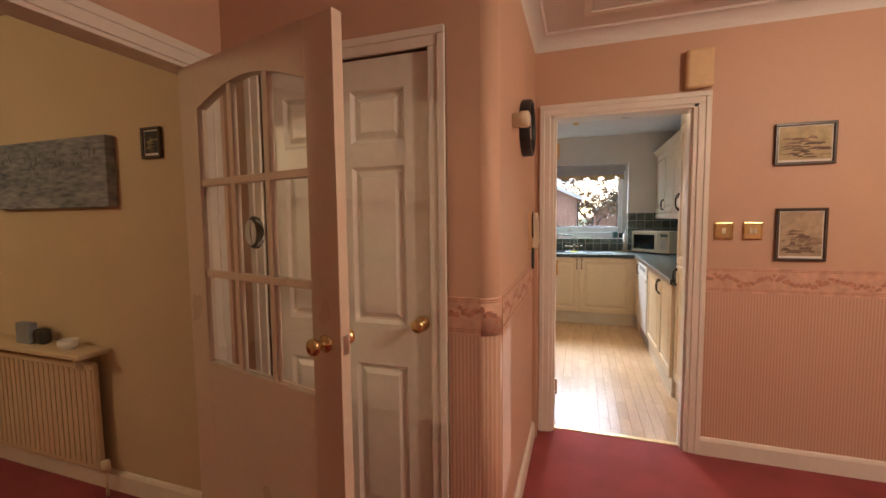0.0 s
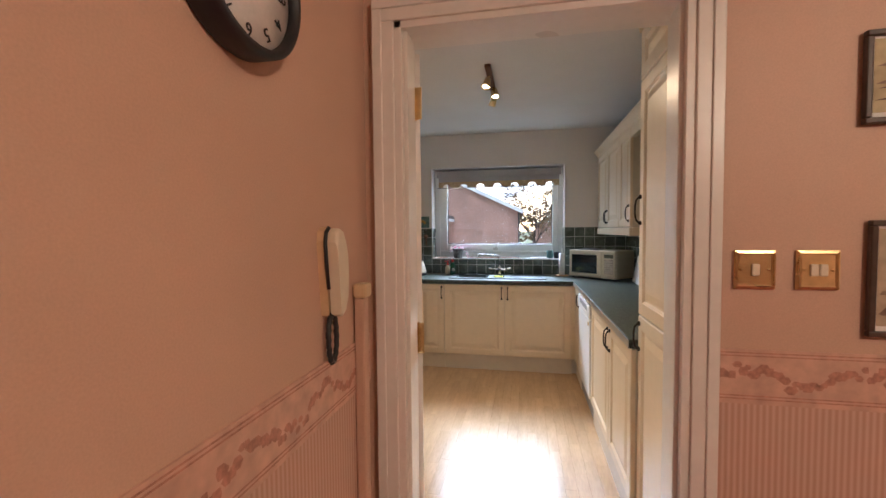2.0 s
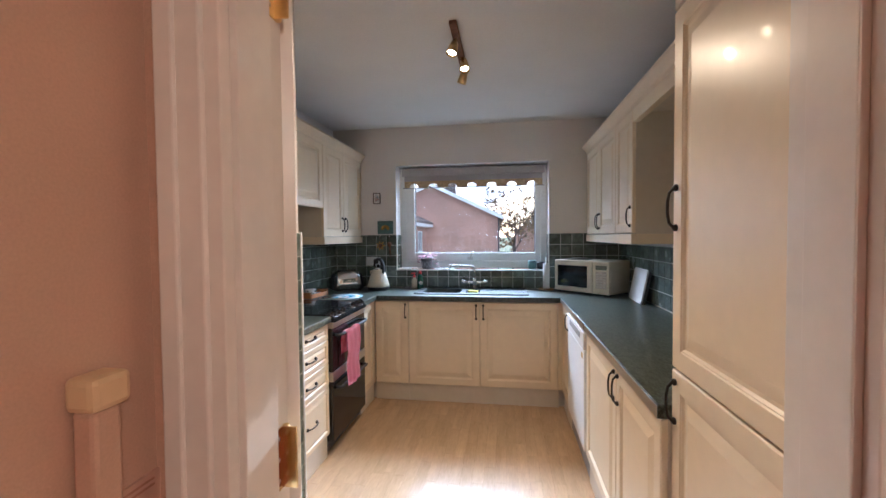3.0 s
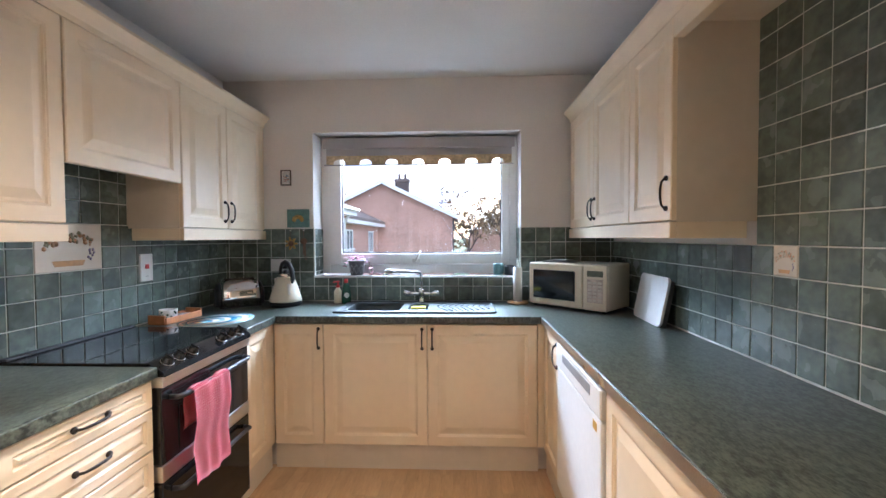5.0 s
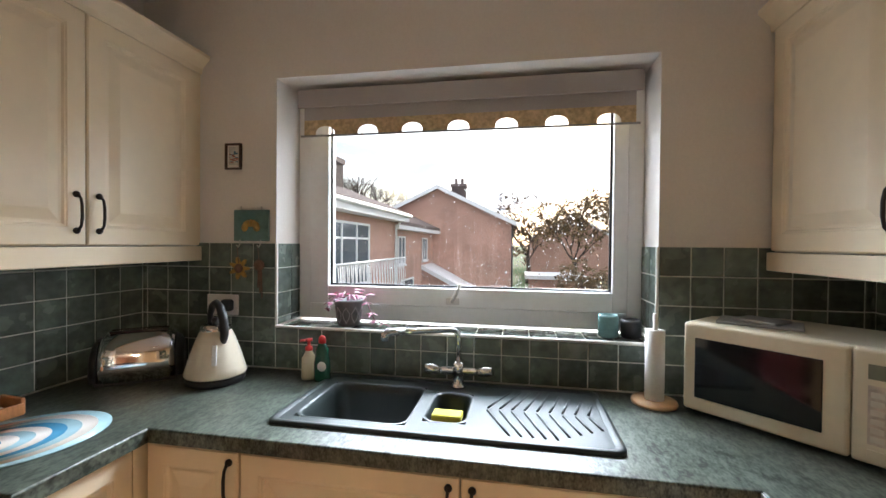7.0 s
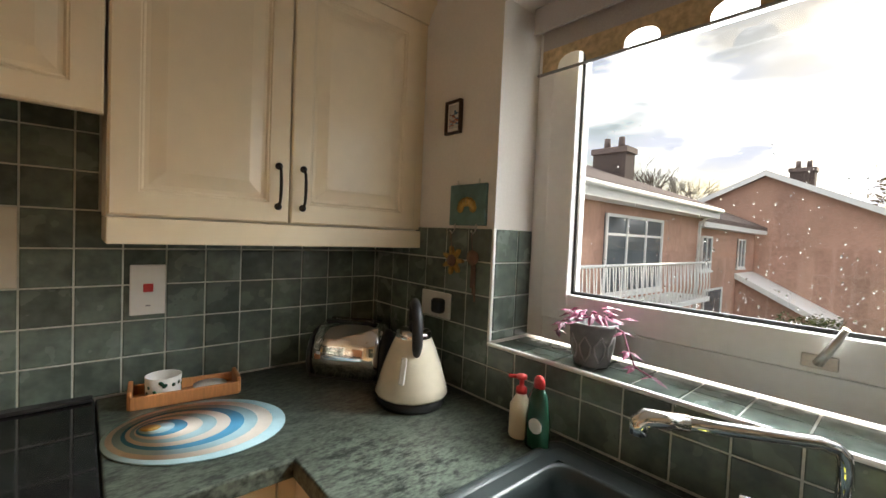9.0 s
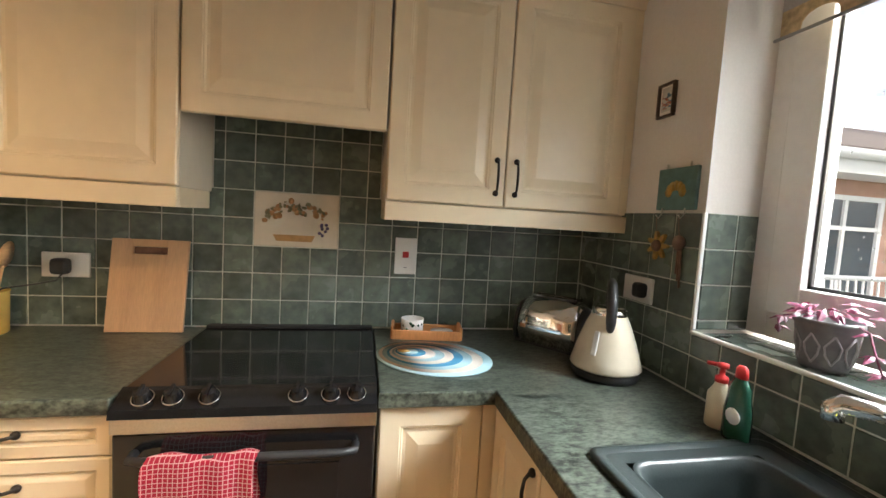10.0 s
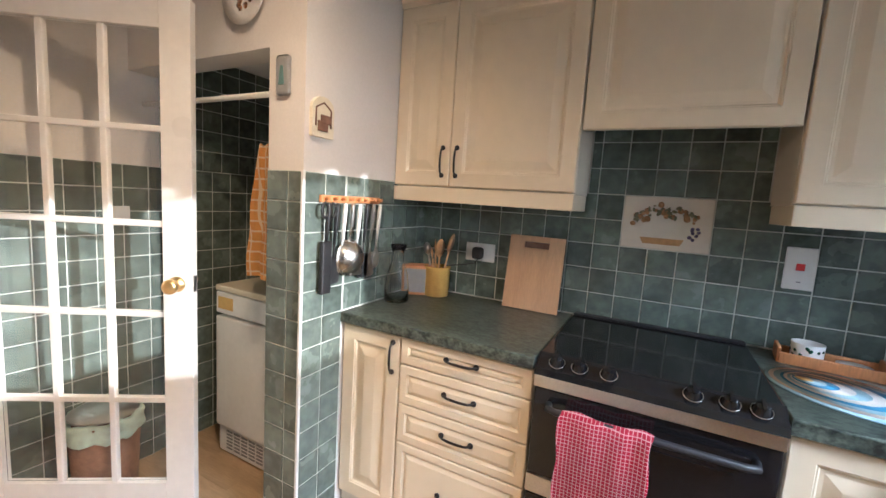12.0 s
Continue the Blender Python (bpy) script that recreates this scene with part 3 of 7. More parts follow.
for a in ((GX0, GX0 + 0.009, GZ0, GZ1), (GX1 - 0.009, GX1, GZ0, GZ1), (GX0, GX1, GZ0, GZ0 + 0.009), (GX0, GX1, GZ1 - 0.009, GZ1)):
    bx(bm, a[0], a[1], 6.608, 6.618, a[2], a[3])
part("gasket", bm, M_BLACKM, sash)
pane = part("pane", bx(B(), GX0, GX1, 6.620, 6.624, GZ0, GZ1), M_GLASS, sash)
pane.visible_shadow = False
bm = B()
tube(bm, [(0.128, 6.583, 1.185), (0.128, 6.565, 1.187), (0.14, 6.557, 1.21), (0.165, 6.55, 1.262)], [0.009, 0.009, 0.008, 0.006], 8)
bx(bm, 0.10, 0.156, 6.578, 6.586, 1.172, 1.20, 0.003)
part("latch", bm, M_STEEL, win, "pale metal window latch")
bm = B()
rng = random.Random(11)
for k in range(800):
    u = GX0 + 0.03 + (GX1 - GX0 - 0.06) * rng.random() ** 0.62
    v = GZ0 + 0.01 + (GZ1 - GZ0) * 0.62 * rng.random() ** (1.7 if u < 0.45 else 1.1)
    r = rng.uniform(0.0009, 0.0036) * (1.0 if u > 0.3 else 0.75)
    bmesh.ops.create_icosphere(bm, subdivisions=1, radius=r, matrix=Matrix.Translation((u, 6.6245, v)) @ Matrix.Diagonal((1, 0.5, rng.uniform(1, 1.8), 1)))
drops = part("raindrops", bm, M_GLASS, sash)
tagged(drops, "rain drops on the pane", kind="stuff")
drops.visible_shadow = False

# roller blind
blind = thing("roller_blind", 0.15, 6.52, WZ1, "raised grey roller blind with a scalloped ochre hem", "blind")
bm = B()
tube(bm, [(-0.55, 6.552, 2.058), (0.855, 6.552, 2.058)], 0.030, 20)
part("roll", bm, M_BLIND, blind)
part("valance", bx(B(), -0.55, 0.855, 6.510, 6.520, 2.012, 2.09, 0.003), M_BLIND, blind)
bm = B()
bx(bm, -0.53, 0.835, 6.535, 6.5365, 1.964, 2.04)
part("fabric", bm, M_BLIND, blind)
bm = B()
n_arch, x0, x1 = 7, -0.53, 0.835
step = (x1 - x0) / n_arch
pts = []
for k in range(n_arch):
    c = x0 + (k + 0.5) * step
    arch = [(c + 0.045 * math.cos(a), 1.900 + 0.038 * max(0, math.sin(a)) ** 0.7) for a in [math.pi - q * math.pi / 10 for q in range(11)]]
    edges = [x0 + k * step] + [p[0] for p in arch] + [x0 + (k + 1) * step]
    lows = [1.905] + [p[1] for p in arch] + [1.905]
    lows[0] = lows[-1] = 1.895
    for (a, la), (b, lb) in zip(zip(edges, lows), zip(edges[1:], lows[1:])):
        if b - a < 1e-4:
            continue
        vs = [bm.verts.new(p) for p in ((a, 6.535, la), (b, 6.535, lb), (b, 6.535, 1.965), (a, 6.535, 1.965), (a, 6.5365, la), (b, 6.5365, lb), (b, 6.5365, 1.965), (a, 6.5365, 1.965))]
        for q in ((0, 1, 2, 3), (7, 6, 5, 4), (0, 4, 5, 1), (3, 2, 6, 7)):
            bm.faces.new([vs[i] for i in q])
bmesh.ops.remove_doubles(bm, verts=bm.verts, dist=1e-5)
part("scalloped_hem", bm, M_BLINDB, blind, "ochre scalloped hem")
bm = B()
tube(bm, [(-0.545, 6.5355, 1.896), (0.85, 6.5355, 1.896)], 0.0045, 8)
part("rod", bm, M_GREY, blind)

# ---- fitted units ----
DOOR_PROFILE = [(0, 0), (0, 0.016), (0.004, 0.02), (0.055, 0.02), (0.058, 0.0165), (0.061, 0.0165), (0.066, 0.011), (0.075, 0.011), (0.104, 0.019), (0.108, 0.02)]
DRAWER_PROFILE = [(0, 0), (0, 0.016), (0.004, 0.02), (0.03, 0.02), (0.033, 0.0165), (0.038, 0.0115), (0.052, 0.019), (0.055, 0.02)]


def pull(door, m, u, v, vertical=True):
    """A dark iron bow handle, 0.11 long, centred at (u, v)."""
    bm = B()
    L = 0.056
    path = [(-L, 0.0205), (-L * 0.98, 0.03), (-L * 0.75, 0.041), (-L * 0.3, 0.045), (L * 0.3, 0.045), (L * 0.75, 0.041), (L * 0.98, 0.03), (L, 0.0205)]
    pts = [(u, v + a, h) if vertical else (u + a, v, h) for a, h in path]
    tube(bm, pts, [0.006, 0.0045, 0.004, 0.0045, 0.0045, 0.004, 0.0045, 0.006], 8, m)
    for s in (-L, L):
        c = (u, v + s, 0.0205) if vertical else (u + s, v, 0.0205)
        lathe(bm, [(0, -0.001), (0.0095, 0), (0.0105, 0.005), (0.007, 0.010), (0, 0.010)], 10, m @ Matrix.Translation(c))
    return part("handle", bm, M_IRON, door, "dark iron bow handle")


def front(unit, m, u0, u1, v0, v1, handle=None, drawer=False, name="door"):
    d = part(name, panel(B(), u0, u1, v0, v1, DRAWER_PROFILE if drawer else DOOR_PROFILE, m), M_UNIT, unit)
    if handle:
        pull(d, m, handle[0], handle[1], not drawer)
    return d


def unit(name, label, x0, x1, y0, y1, z0, z1, cat="cabinet", group=""):
    t = thing(name, (x0 + x1) / 2, (y0 + y1) / 2, z0, label, cat, group)
    part("body", bx(B(), x0, x1, y0, y1, z0, z1, 0.001), M_UNITIN, t)
    return t


FXL, FYS, FXR = -0.657, 5.872, 0.930
BZ0, BZ1 = 0.15, 0.862
BASE = "fitted base units"
g = 0.002
# west run
m = facing("+x", FXL, 0, 0)
u = unit("base_cabinet", "narrow cream base cabinet with a raised panel door", KX0, FXL, 4.15, 4.414, 0.0, BZ1, group=BASE)
front(u, m, 4.148, 4.413, BZ0, BZ1 - 0.004, (4.385, 0.775))
u = unit("drawer_unit", "cream drawer unit with four raised panel drawers", KX0, FXL, 4.416, 4.908, 0.0, BZ1, "drawers", BASE)
for a, b in ((0.759, 0.858), (0.609, 0.755), (0.459, 0.605), (BZ0, 0.455)):
    front(u, m, 4.418, 4.907, a, b, (4.662, (a + b) / 2 + 0.01), True, "drawer")
u = unit("base_cabinet", "cream base cabinet beside the cooker without a handle", KX0, FXL, 5.530, 5.862, 0.0, BZ1, group=BASE)
front(u, m, 5.532, 5.815, BZ0, BZ1 - 0.004)
part("corner_post", bx(B(), 5.818, 5.868, BZ0, BZ1, 0, 0.016, m=m), M_UNIT, u)
# sink run
m = facing("-y", 0, FYS, 0)
u = unit("base_cabinet", "narrow cream base cabinet beside the sink", FXL + 0.02, -0.341, FYS, KY1, 0.0, BZ1, group=BASE)
front(u, m, -0.632, -0.345, BZ0, BZ1 - 0.004, (-0.368, 0.775))
u = unit("sink_cabinet", "double cream sink cabinet with two raised panel doors", -0.339, 0.905, FYS, KY1, 0.0, 0.70, group=BASE)
front(u, m, -0.337, 0.263, BZ0, BZ1 - 0.004, (0.236, 0.775))
front(u, m, 0.267, 0.895, BZ0, BZ1 - 0.004, (0.295, 0.775))
part("corner_post", bx(B(), 0.899, 0.948, BZ0, BZ1, 0, 0.016, m=m), M_UNIT, u)
# east run
m = facing("-x", FXR + 0.02, 0, 0)
X0, X1 = FXR + 0.02, KX1
u = unit("base_cabinet", "narrow cream corner base cabinet", X0, X1, 5.49, 5.868, 0.0, BZ1, group=BASE)
front(u, m, -5.84, -5.493, BZ0, BZ1 - 0.004, (-5.52, 0.775))
u = unit("base_cabinet", "cream double base cabinet with two raised panel doors", X0, X1, 3.725, 4.855, 0.0, BZ1, group=BASE)
front(u, m, -4.853, -4.222, BZ0, BZ1 - 0.004, (-4.25, 0.775))
front(u, m, -4.218, -3.727, BZ0, BZ1 - 0.004, (-4.19, 0.775))
# dishwasher
dw = thing("dishwasher", 1.2, 5.17, 0, "white freestanding dishwasher with a recessed grip under the worktop", "dishwasher", "")
part("body", bx(B(), 0.955, X1, 4.862, 5.484, 0.02, 0.858, 0.004), M_WHITE, dw)
m2 = facing("-x", 0.955, 0, 0)
part("door", bx(B(), -5.48, -4.866, 0.16, 0.742, 0, 0.035, 0.008, m2), M_WHITE, dw)
cp = part("control_panel", bx(B(), -5.48, -4.866, 0.748, 0.852, 0, 0.04, 0.006, m2), M_WHITE, dw)
part("grip", bx(B(), -5.36, -4.97, 0.795, 0.833, 0.0385, 0.042, 0.001, m2), M_GREY, cp, "dark recessed grip")
part("badge", bx(B(), -4.95, -4.91, 0.69, 0.72, 0.034, 0.037, 0.001, m2), M_YELLOW, dw, "small yellow sticker")
part("kickplate", bx(B(), -5.48, -4.866, 0.02, 0.152, 0, 0.004, m=m2), M_GREY, dw)
# plinths
setting("plinth_west", bx(B(), KX0, -0.70, 4.15, 4.905, -0.004, 0.148), M_PLINTH, "cream plinth board under the units", "plinth")
bm = B()
bx(bm, -0.702, 0.97, 5.90, 5.916, -0.004, 0.15)
bx(bm, -0.718, -0.702, 5.53, 5.916, -0.004, 0.15)
setting("plinth_north", bm, M_PLINTH, "cream plinth board under the units", "plinth")
bm = B()
bx(bm, 0.972, 0.99, 3.73, 4.86, -0.004, 0.15)
bx(bm, 0.972, 0.99, 5.49, 5.90, -0.004, 0.15)
setting("plinth_east", bm, M_PLINTH, "cream plinth board under the units", "plinth")


# worktops, with the cut-out for the sink
def slab(xs, ys, free, z0, z1, edge):
    """One board from the cells of a grid that free() leaves, with softened edges."""
    bm = B()
    verts = {}

    def at(i, j, z):
        if (i, j, z) not in verts:
            verts[i, j, z] = bm.verts.new((xs[i], ys[j], z))
        return verts[i, j, z]

    cells = {(i, j) for i in range(len(xs) - 1) for j in range(len(ys) - 1) if not free((xs[i] + xs[i + 1]) / 2, (ys[j] + ys[j + 1]) / 2)}
    for i, j in cells:
        ring = ((i, j), (i + 1, j), (i + 1, j + 1), (i, j + 1))
        bm.faces.new([at(*c, z1) for c in ring])
        bm.faces.new([at(*c, z0) for c in ring[::-1]])
        for k, way in enumerate(((i, j - 1), (i + 1, j), (i, j + 1), (i - 1, j))):
            if way not in cells:
                a, b = ring[k], ring[(k + 1) % 4]
                bm.faces.new([at(*a, z0), at(*b, z0), at(*b, z1), at(*a, z1)])
    bmesh.ops.recalc_face_normals(bm, faces=bm.faces)
    rim = [e for e in bm.edges if all(abs(v.co.z - z1) < 1e-6 for v in e.verts) and e.calc_face_angle(0) > 0.5]
    bmesh.ops.bevel(bm, geom=rim, offset=edge, segments=3, affect="EDGES", profile=0.5)
    return bm


WXL, WYS, WXR = -0.618, 5.842, 0.918
bm = B()
bx(bm, KX0, WXL, 4.139, 4.911, 0.865, 0.905, 0.005)
single("worktop", bm, M_TOP, "dark green stone-effect worktop over the drawers", "worktop")
SX0, SX1, SY0, SY1 = -0.318, 0.675, 5.935, 6.375
bm = slab([KX0, WXL, SX0 + 0.02, SX1 - 0.02, WXR, KX1], [3.72, 5.526, WYS, SY0 + 0.02, SY1 - 0.02, KY1],
          lambda x, y: (y < 5.526 and x < WXR) or (y < WYS and WXL < x < WXR) or (SX0 < x < SX1 and SY0 < y < SY1), 0.865, 0.905, 0.006)
single("worktop", bm, M_TOP, "dark green stone-effect worktop round the sink", "worktop")
bm = B()
bx(bm, WXR - 0.0035, WXR, 3.72, WYS, 0.868, 0.903, 0.001)
single("worktop_edging", bm, M_STEEL, "pale metallic strip along the worktop edge", "edging")

# wall units
WZB, WZD, WZT = 1.412, 1.416, 2.145
m = facing("+x", -0.962, 0, 0)
WALLU = "fitted wall units"
u = unit("wall_cabinet", "cream wall cabinet with two raised panel doors", KX0, -0.962, 4.141, 4.918, WZB, 2.15, group=WALLU)
front(u, m, 4.143, 4.408, WZD, WZT, (4.378, 1.517))
front(u, m, 4.412, 4.916, WZD, WZT, (4.442, 1.517))
u = unit("wall_cabinet", "cream cabinet front over the cooker hood", KX0, -0.962, 4.922, 5.529, 1.83, 2.15, group=WALLU)
front(u, m, 4.924, 5.527, 1.635, WZT)
part("front_panel", bx(B(), 4.924, 5.527, 1.637, 1.83, -0.016, 0.0, m=m), M_UNITIN, u)
# black sheet gives the dark void behind the hood front its shade
part("hood_shade_sheet", bx(B(), 4.926, 5.525, 1.815, 1.829, -0.26, -0.018, m=m), M_BLACKM, u, "black sheet standing in for the shade under the cooker hood")
u = unit("wall_cabinet", "cream wall cabinet with two raised panel doors", KX0, -0.962, 5.533, 6.418, WZB, 2.15, group=WALLU)
front(u, m, 5.535, 5.937, WZD, WZT, (5.905, 1.517))
front(u, m, 5.942, 6.385, WZD, WZT, (5.975, 1.517))
part("filler", bx(B(), 6.388, 6.418, WZD, WZT, 0, 0.012, m=m), M_UNIT, u)


def light_pelmet(name, m, u0, u1, ends):
    p = thing(name, *(m @ Vector(((u0 + u1) / 2, 1.35, 0.012))), "cream light pelmet under the wall cabinets", "pelmet")
    part("board", bx(B(), u0, u1, 1.35, 1.411, 0.0, 0.024, 0.003, m), M_UNIT, p)
    for a in ends:
        part("return", bx(B(), a, a + 0.018, 1.35, 1.411, -0.25, 0.0, 0.002, m), M_UNIT, p)
    return p


light_pelmet("pelmet", m, 4.141, 4.918, (4.9,))
light_pelmet("pelmet", m, 5.533, 6.418, (5.533,))
CORN = [(0, 0), (0.02, 0), (0.024, 0.02), (0.036, 0.035), (0.05, 0.05), (0.06, 0.06), (0.06, 0.074), (0, 0.074)]


def cornice(name, m, u0, u1, label="moulded cream cornice on the cabinets", z=2.146):
    bm = B()
    ends = [[bm.verts.new(m @ Vector((a, z + w, d))) for d, w in CORN] for a in (u0, u1)]
    k = len(CORN)
    for i in range(k):
        bm.faces.new([ends[0][i], ends[0][(i + 1) % k], ends[1][(i + 1) % k], ends[1][i]])
    bm.faces.new(ends[0][::-1])
    bm.faces.new(ends[1])
    return single(name, bm, M_UNIT, label, "cornice")


cornice("cornice", m, 4.141, 6.418)
mr = facing("-x", 1.243, 0, 0)
u = unit("wall_cabinet", "cream wall cabinet with two raised panel doors", 1.243, KX1, 5.41, 6.418, WZB, 2.15, group=WALLU)
front(u, mr, -6.40, -5.912, WZD, WZT, (-5.94, 1.517))
front(u, mr, -5.908, -5.412, WZD, WZT, (-5.878, 1.517))
u = unit("wall_cabinet", "narrow cream wall cabinet at the end of the run", 1.243, KX1, 5.035, 5.406, WZB, 2.15, group=WALLU)
front(u, mr, -5.406, -5.037, WZD, WZT, (-5.066, 1.517))
light_pelmet("pelmet", mr, -6.418, -5.035, (-5.053,))
cornice("cornice", mr, -6.418, -3.72)
bridge = thing("bridge_shelf", 1.38, 4.4, 2.06, "cream bridging panel with a soffit between cabinets", "panel")
part("fascia", bx(B(), -5.033, -3.722, 2.07, 2.146, -0.02, 0.018, 0.002, mr), M_UNIT, bridge)
part("soffit", bx(B(), 1.265, KX1, 3.722, 5.033, 2.125, 2.144), M_UNITIN, bridge)
dl = thing("downlight", 1.40, 4.62, 2.11, "small round brass-ringed downlight under the bridging panel", "light")
bm = B()
lathe(bm, [(0.022, 0.0), (0.034, -0.002), (0.036, 0.006), (0.036, 0.015), (0, 0.015)], 20, Matrix.Translation((1.40, 4.62, 2.11)))
part("ring", bm, M_STEEL, dl)
bm = B()
lathe(bm, [(0, 0.004), (0.021, 0.002), (0.021, 0.010), (0, 0.012)], 16, Matrix.Translation((1.40, 4.62, 2.11)))
part("lens", bm, M_GREY, dl)
# tall unit
mt = facing("-x", 0.975, 0, 0)
tall = unit("tall_cabinet", "tall cream larder cabinet with raised panel doors", 0.975, KX1, 3.10, 3.717, 0.0, 2.25, group=BASE)
front(tall, mt, -3.715, -3.105, 0.15, 1.018, (-3.688, 0.93))
front(tall, mt, -3.715, -3.105, 1.024, 2.03, (-3.688, 1.48))
front(tall, mt, -3.715, -3.105, 2.036, 2.246)
cornice("cornice", mt, -3.745, -3.105, "moulded cream cornice on the tall cabinet", 2.251)

# ---- hall things ----


def swung(x, y, degrees):
    """Local x along an opened door leaf, y up, z out of its face."""
    a = radians(degrees)
    u, n = Vector((math.cos(a), math.sin(a), 0)), Vector((math.sin(a), -math.cos(a), 0))
    return Matrix.Translation((x, y, 0)) @ Matrix((u, (0, 0, 1), n)).transposed().to_4x4()


def knob(parent, m, u, v, side, name="knob"):
    bm = B()
    f = m @ Matrix.Translation((u, v, 0.02 if side > 0 else -0.02)) @ (I4 if side > 0 else Matrix.Rotation(math.pi, 4, "X"))
    lathe(bm, [(0, 0), (0.027, 0.0), (0.028, 0.004), (0.02, 0.008), (0.011, 0.014), (0.011, 0.03), (0.02, 0.036), (0.0265, 0.046), (0.026, 0.056), (0.016, 0.063), (0, 0.064)], 24, f)
    return part(name, bm, M_BRASS, parent, "polished brass door knob")


def hinge(door, x, y, z):
    bm = B()
    bx(bm, x, x + 0.0025, y - 0.03, y + 0.016, z - 0.05, z + 0.05)
    bx(bm, x + 0.0025, x + 0.026, y + 0.012, y + 0.0145, z - 0.05, z + 0.05)
    h = part("hinge", bm, M_BRASS, door, "small brass butt hinge")
    bm = B()
    tube(bm, [(x + 0.004, y + 0.02, z - 0.05), (x + 0.004, y + 0.02, z + 0.05)], 0.0055, 8)
    part("barrel", bm, M_BRASS, h)
    for dz in (-0.034, 0.0, 0.034):
        bm = B()
        lathe(bm, [(0, 0.003), (0.004, 0.0025), (0, 0.0036)], 8, Matrix.Translation((x, y, z + dz)) @ Matrix.Rotation(math.pi / 2, 4, "Y"))
        part("screw", bm, M_STEEL, h)


def glazed_door(name, label, m, w, h, cols, rows, stile, top, low, mun, thick, handle_v, arch=0.0, mate=M_GLOSS):
    d = thing(name, *m.translation, label, "door", kind="structure")
    t = thick / 2
    bm = B()
    bx(bm, 0, stile, 0.005, h, -t, t, 0.002, m)
    bx(bm, w - stile, w, 0.005, h, -t, t, 0.002, m)
    bx(bm, stile, w - stile, 0.005, low, -t, t, 0.002, m)
    gw, gh = w - 2 * stile, h - low - top
    if arch:
        pts = [(stile, h), (stile, h - top - arch)]
        pts += [(stile + gw * k / 16, h - top - arch + arch * math.sin(math.pi * k / 16)) for k in range(1, 16)]
        pts += [(w - stile, h - top - arch), (w - stile, h)]
        extrude_poly(bm, pts, -t, t, m)
    else:
        bx(bm, stile, w - stile, h - top, h, -t, t, 0.002, m)
    part("leaf", bm, mate, d)
    bm = B()
    for k in range(1, cols):
        bx(bm, stile + gw * k / cols - mun / 2, stile + gw * k / cols + mun / 2, low, h - top, -t * 0.7, t * 0.7, 0.004, m)
    for k in range(1, rows):
        bx(bm, stile, w - stile, low + gh * k / rows - mun / 2, low + gh * k / rows + mun / 2, -t * 0.72, t * 0.72, 0.004, m)
    part("glazing_bars", bm, mate, d)
    for i in range(cols):
        for j in range(rows):
            p = part("pane", bx(B(), stile + gw * i / cols + 0.001, stile + gw * (i + 1) / cols - 0.001, low + gh * j / rows + 0.001, low + gh * (j + 1) / rows - 0.001, -0.0018, 0.0018, m=m), M_GLASS, d)
            p.visible_shadow = False
    u = w - stile * 0.5
    knob(d, m, u, handle_v, 1)
    knob(d, m, u, handle_v, -1)
    part("latch_plate", bx(B(), w - 0.001, w + 0.002, handle_v - 0.03, handle_v + 0.03, -0.011, 0.011, 0.001, m), M_STEEL, d)
    return d


md = swung(-1.235, 1.56, -14.2)
# white gloss with the leaf's shade put into a darker base colour
hd = glazed_door("door_lounge", "open white arched nine-pane glazed door with a brass knob", md, 0.872, 1.975, 3, 3, 0.125, 0.10, 0.82, 0.028, 0.038, 1.0, 0.07, mat("white_gloss_shaded", (0.70, 0.60, 0.50), 0.3, vary=0.03))
bm = B()
lathe(bm, [(0.0, 0.004), (0.026, 0.0045), (0.03, 0.0055), (0.045, 0.0055), (0.05, 0.003), (0.05, -0.003), (0, -0.004)], 28, md @ Matrix.Translation((0.436, 1.335, 0)) @ Matrix.Diagonal((1.15, 1.15, 1, 1)))
part("glass_roundel", bm, M_GLASS, hd, "moulded bullseye glass roundel").visible_shadow = False
kd = glazed_door("door_kitchen", "open white fifteen-pane glazed kitchen door with a brass knob", swung(0.113, KY0 + 0.03, 123.5), 0.762, 1.97, 3, 5, 0.10, 0.10, 0.225, 0.022, 0.036, 1.0)
for z in (0.25, 1.05, 1.80):
    hinge(kd, DX0 + 0.0225, 3.045, z)

# six-panel cupboard door
cd = thing("door_cupboard", -0.625, 1.74, 0, "closed cream six-panel cupboard door with a brass knob", "door", kind="structure")
m = facing("-y", -1.0, 1.758, 0)
CW = 0.752
bm = B()
us, vs = [(0.0, 0.105), (0.33, 0.42), (CW - 0.105, CW)], [(0.005, 0.20), (0.80, 0.965), (1.58, 1.67), (1.87, 1.985)]
for a, b in us:
    bx(bm, a, b, 0.005, 1.985, 0, 0.032, 0.0, m)
for a, b in vs:
    for c, d in ((0.105, 0.33), (0.42, CW - 0.105)):
        bx(bm, c, d, a, b, 0, 0.032, 0.0, m)
part("leaf", bm, M_GLOSS, cd)
for a, b in ((0.20, 0.80), (0.965, 1.58), (1.67, 1.87)):
    for c, d in ((0.105, 0.33), (0.42, CW - 0.105)):
        part("panel", panel(B(), c, d, a, b, [(0, 0.001), (0, 0.032), (0.014, 0.018), (0.022, 0.018), (0.042, 0.028), (0.045, 0.0285)], m), M_GLOSS, cd)
knob(cd, m @ Matrix.Translation((0, 0, 0.012)), CW - 0.042, 0.98, 1)
setting("wall_cupboard_side", bx(B(), -1.3, -1.2, 1.80, 2.56, 0, 2.6), M_CREAMW, "", "wall")

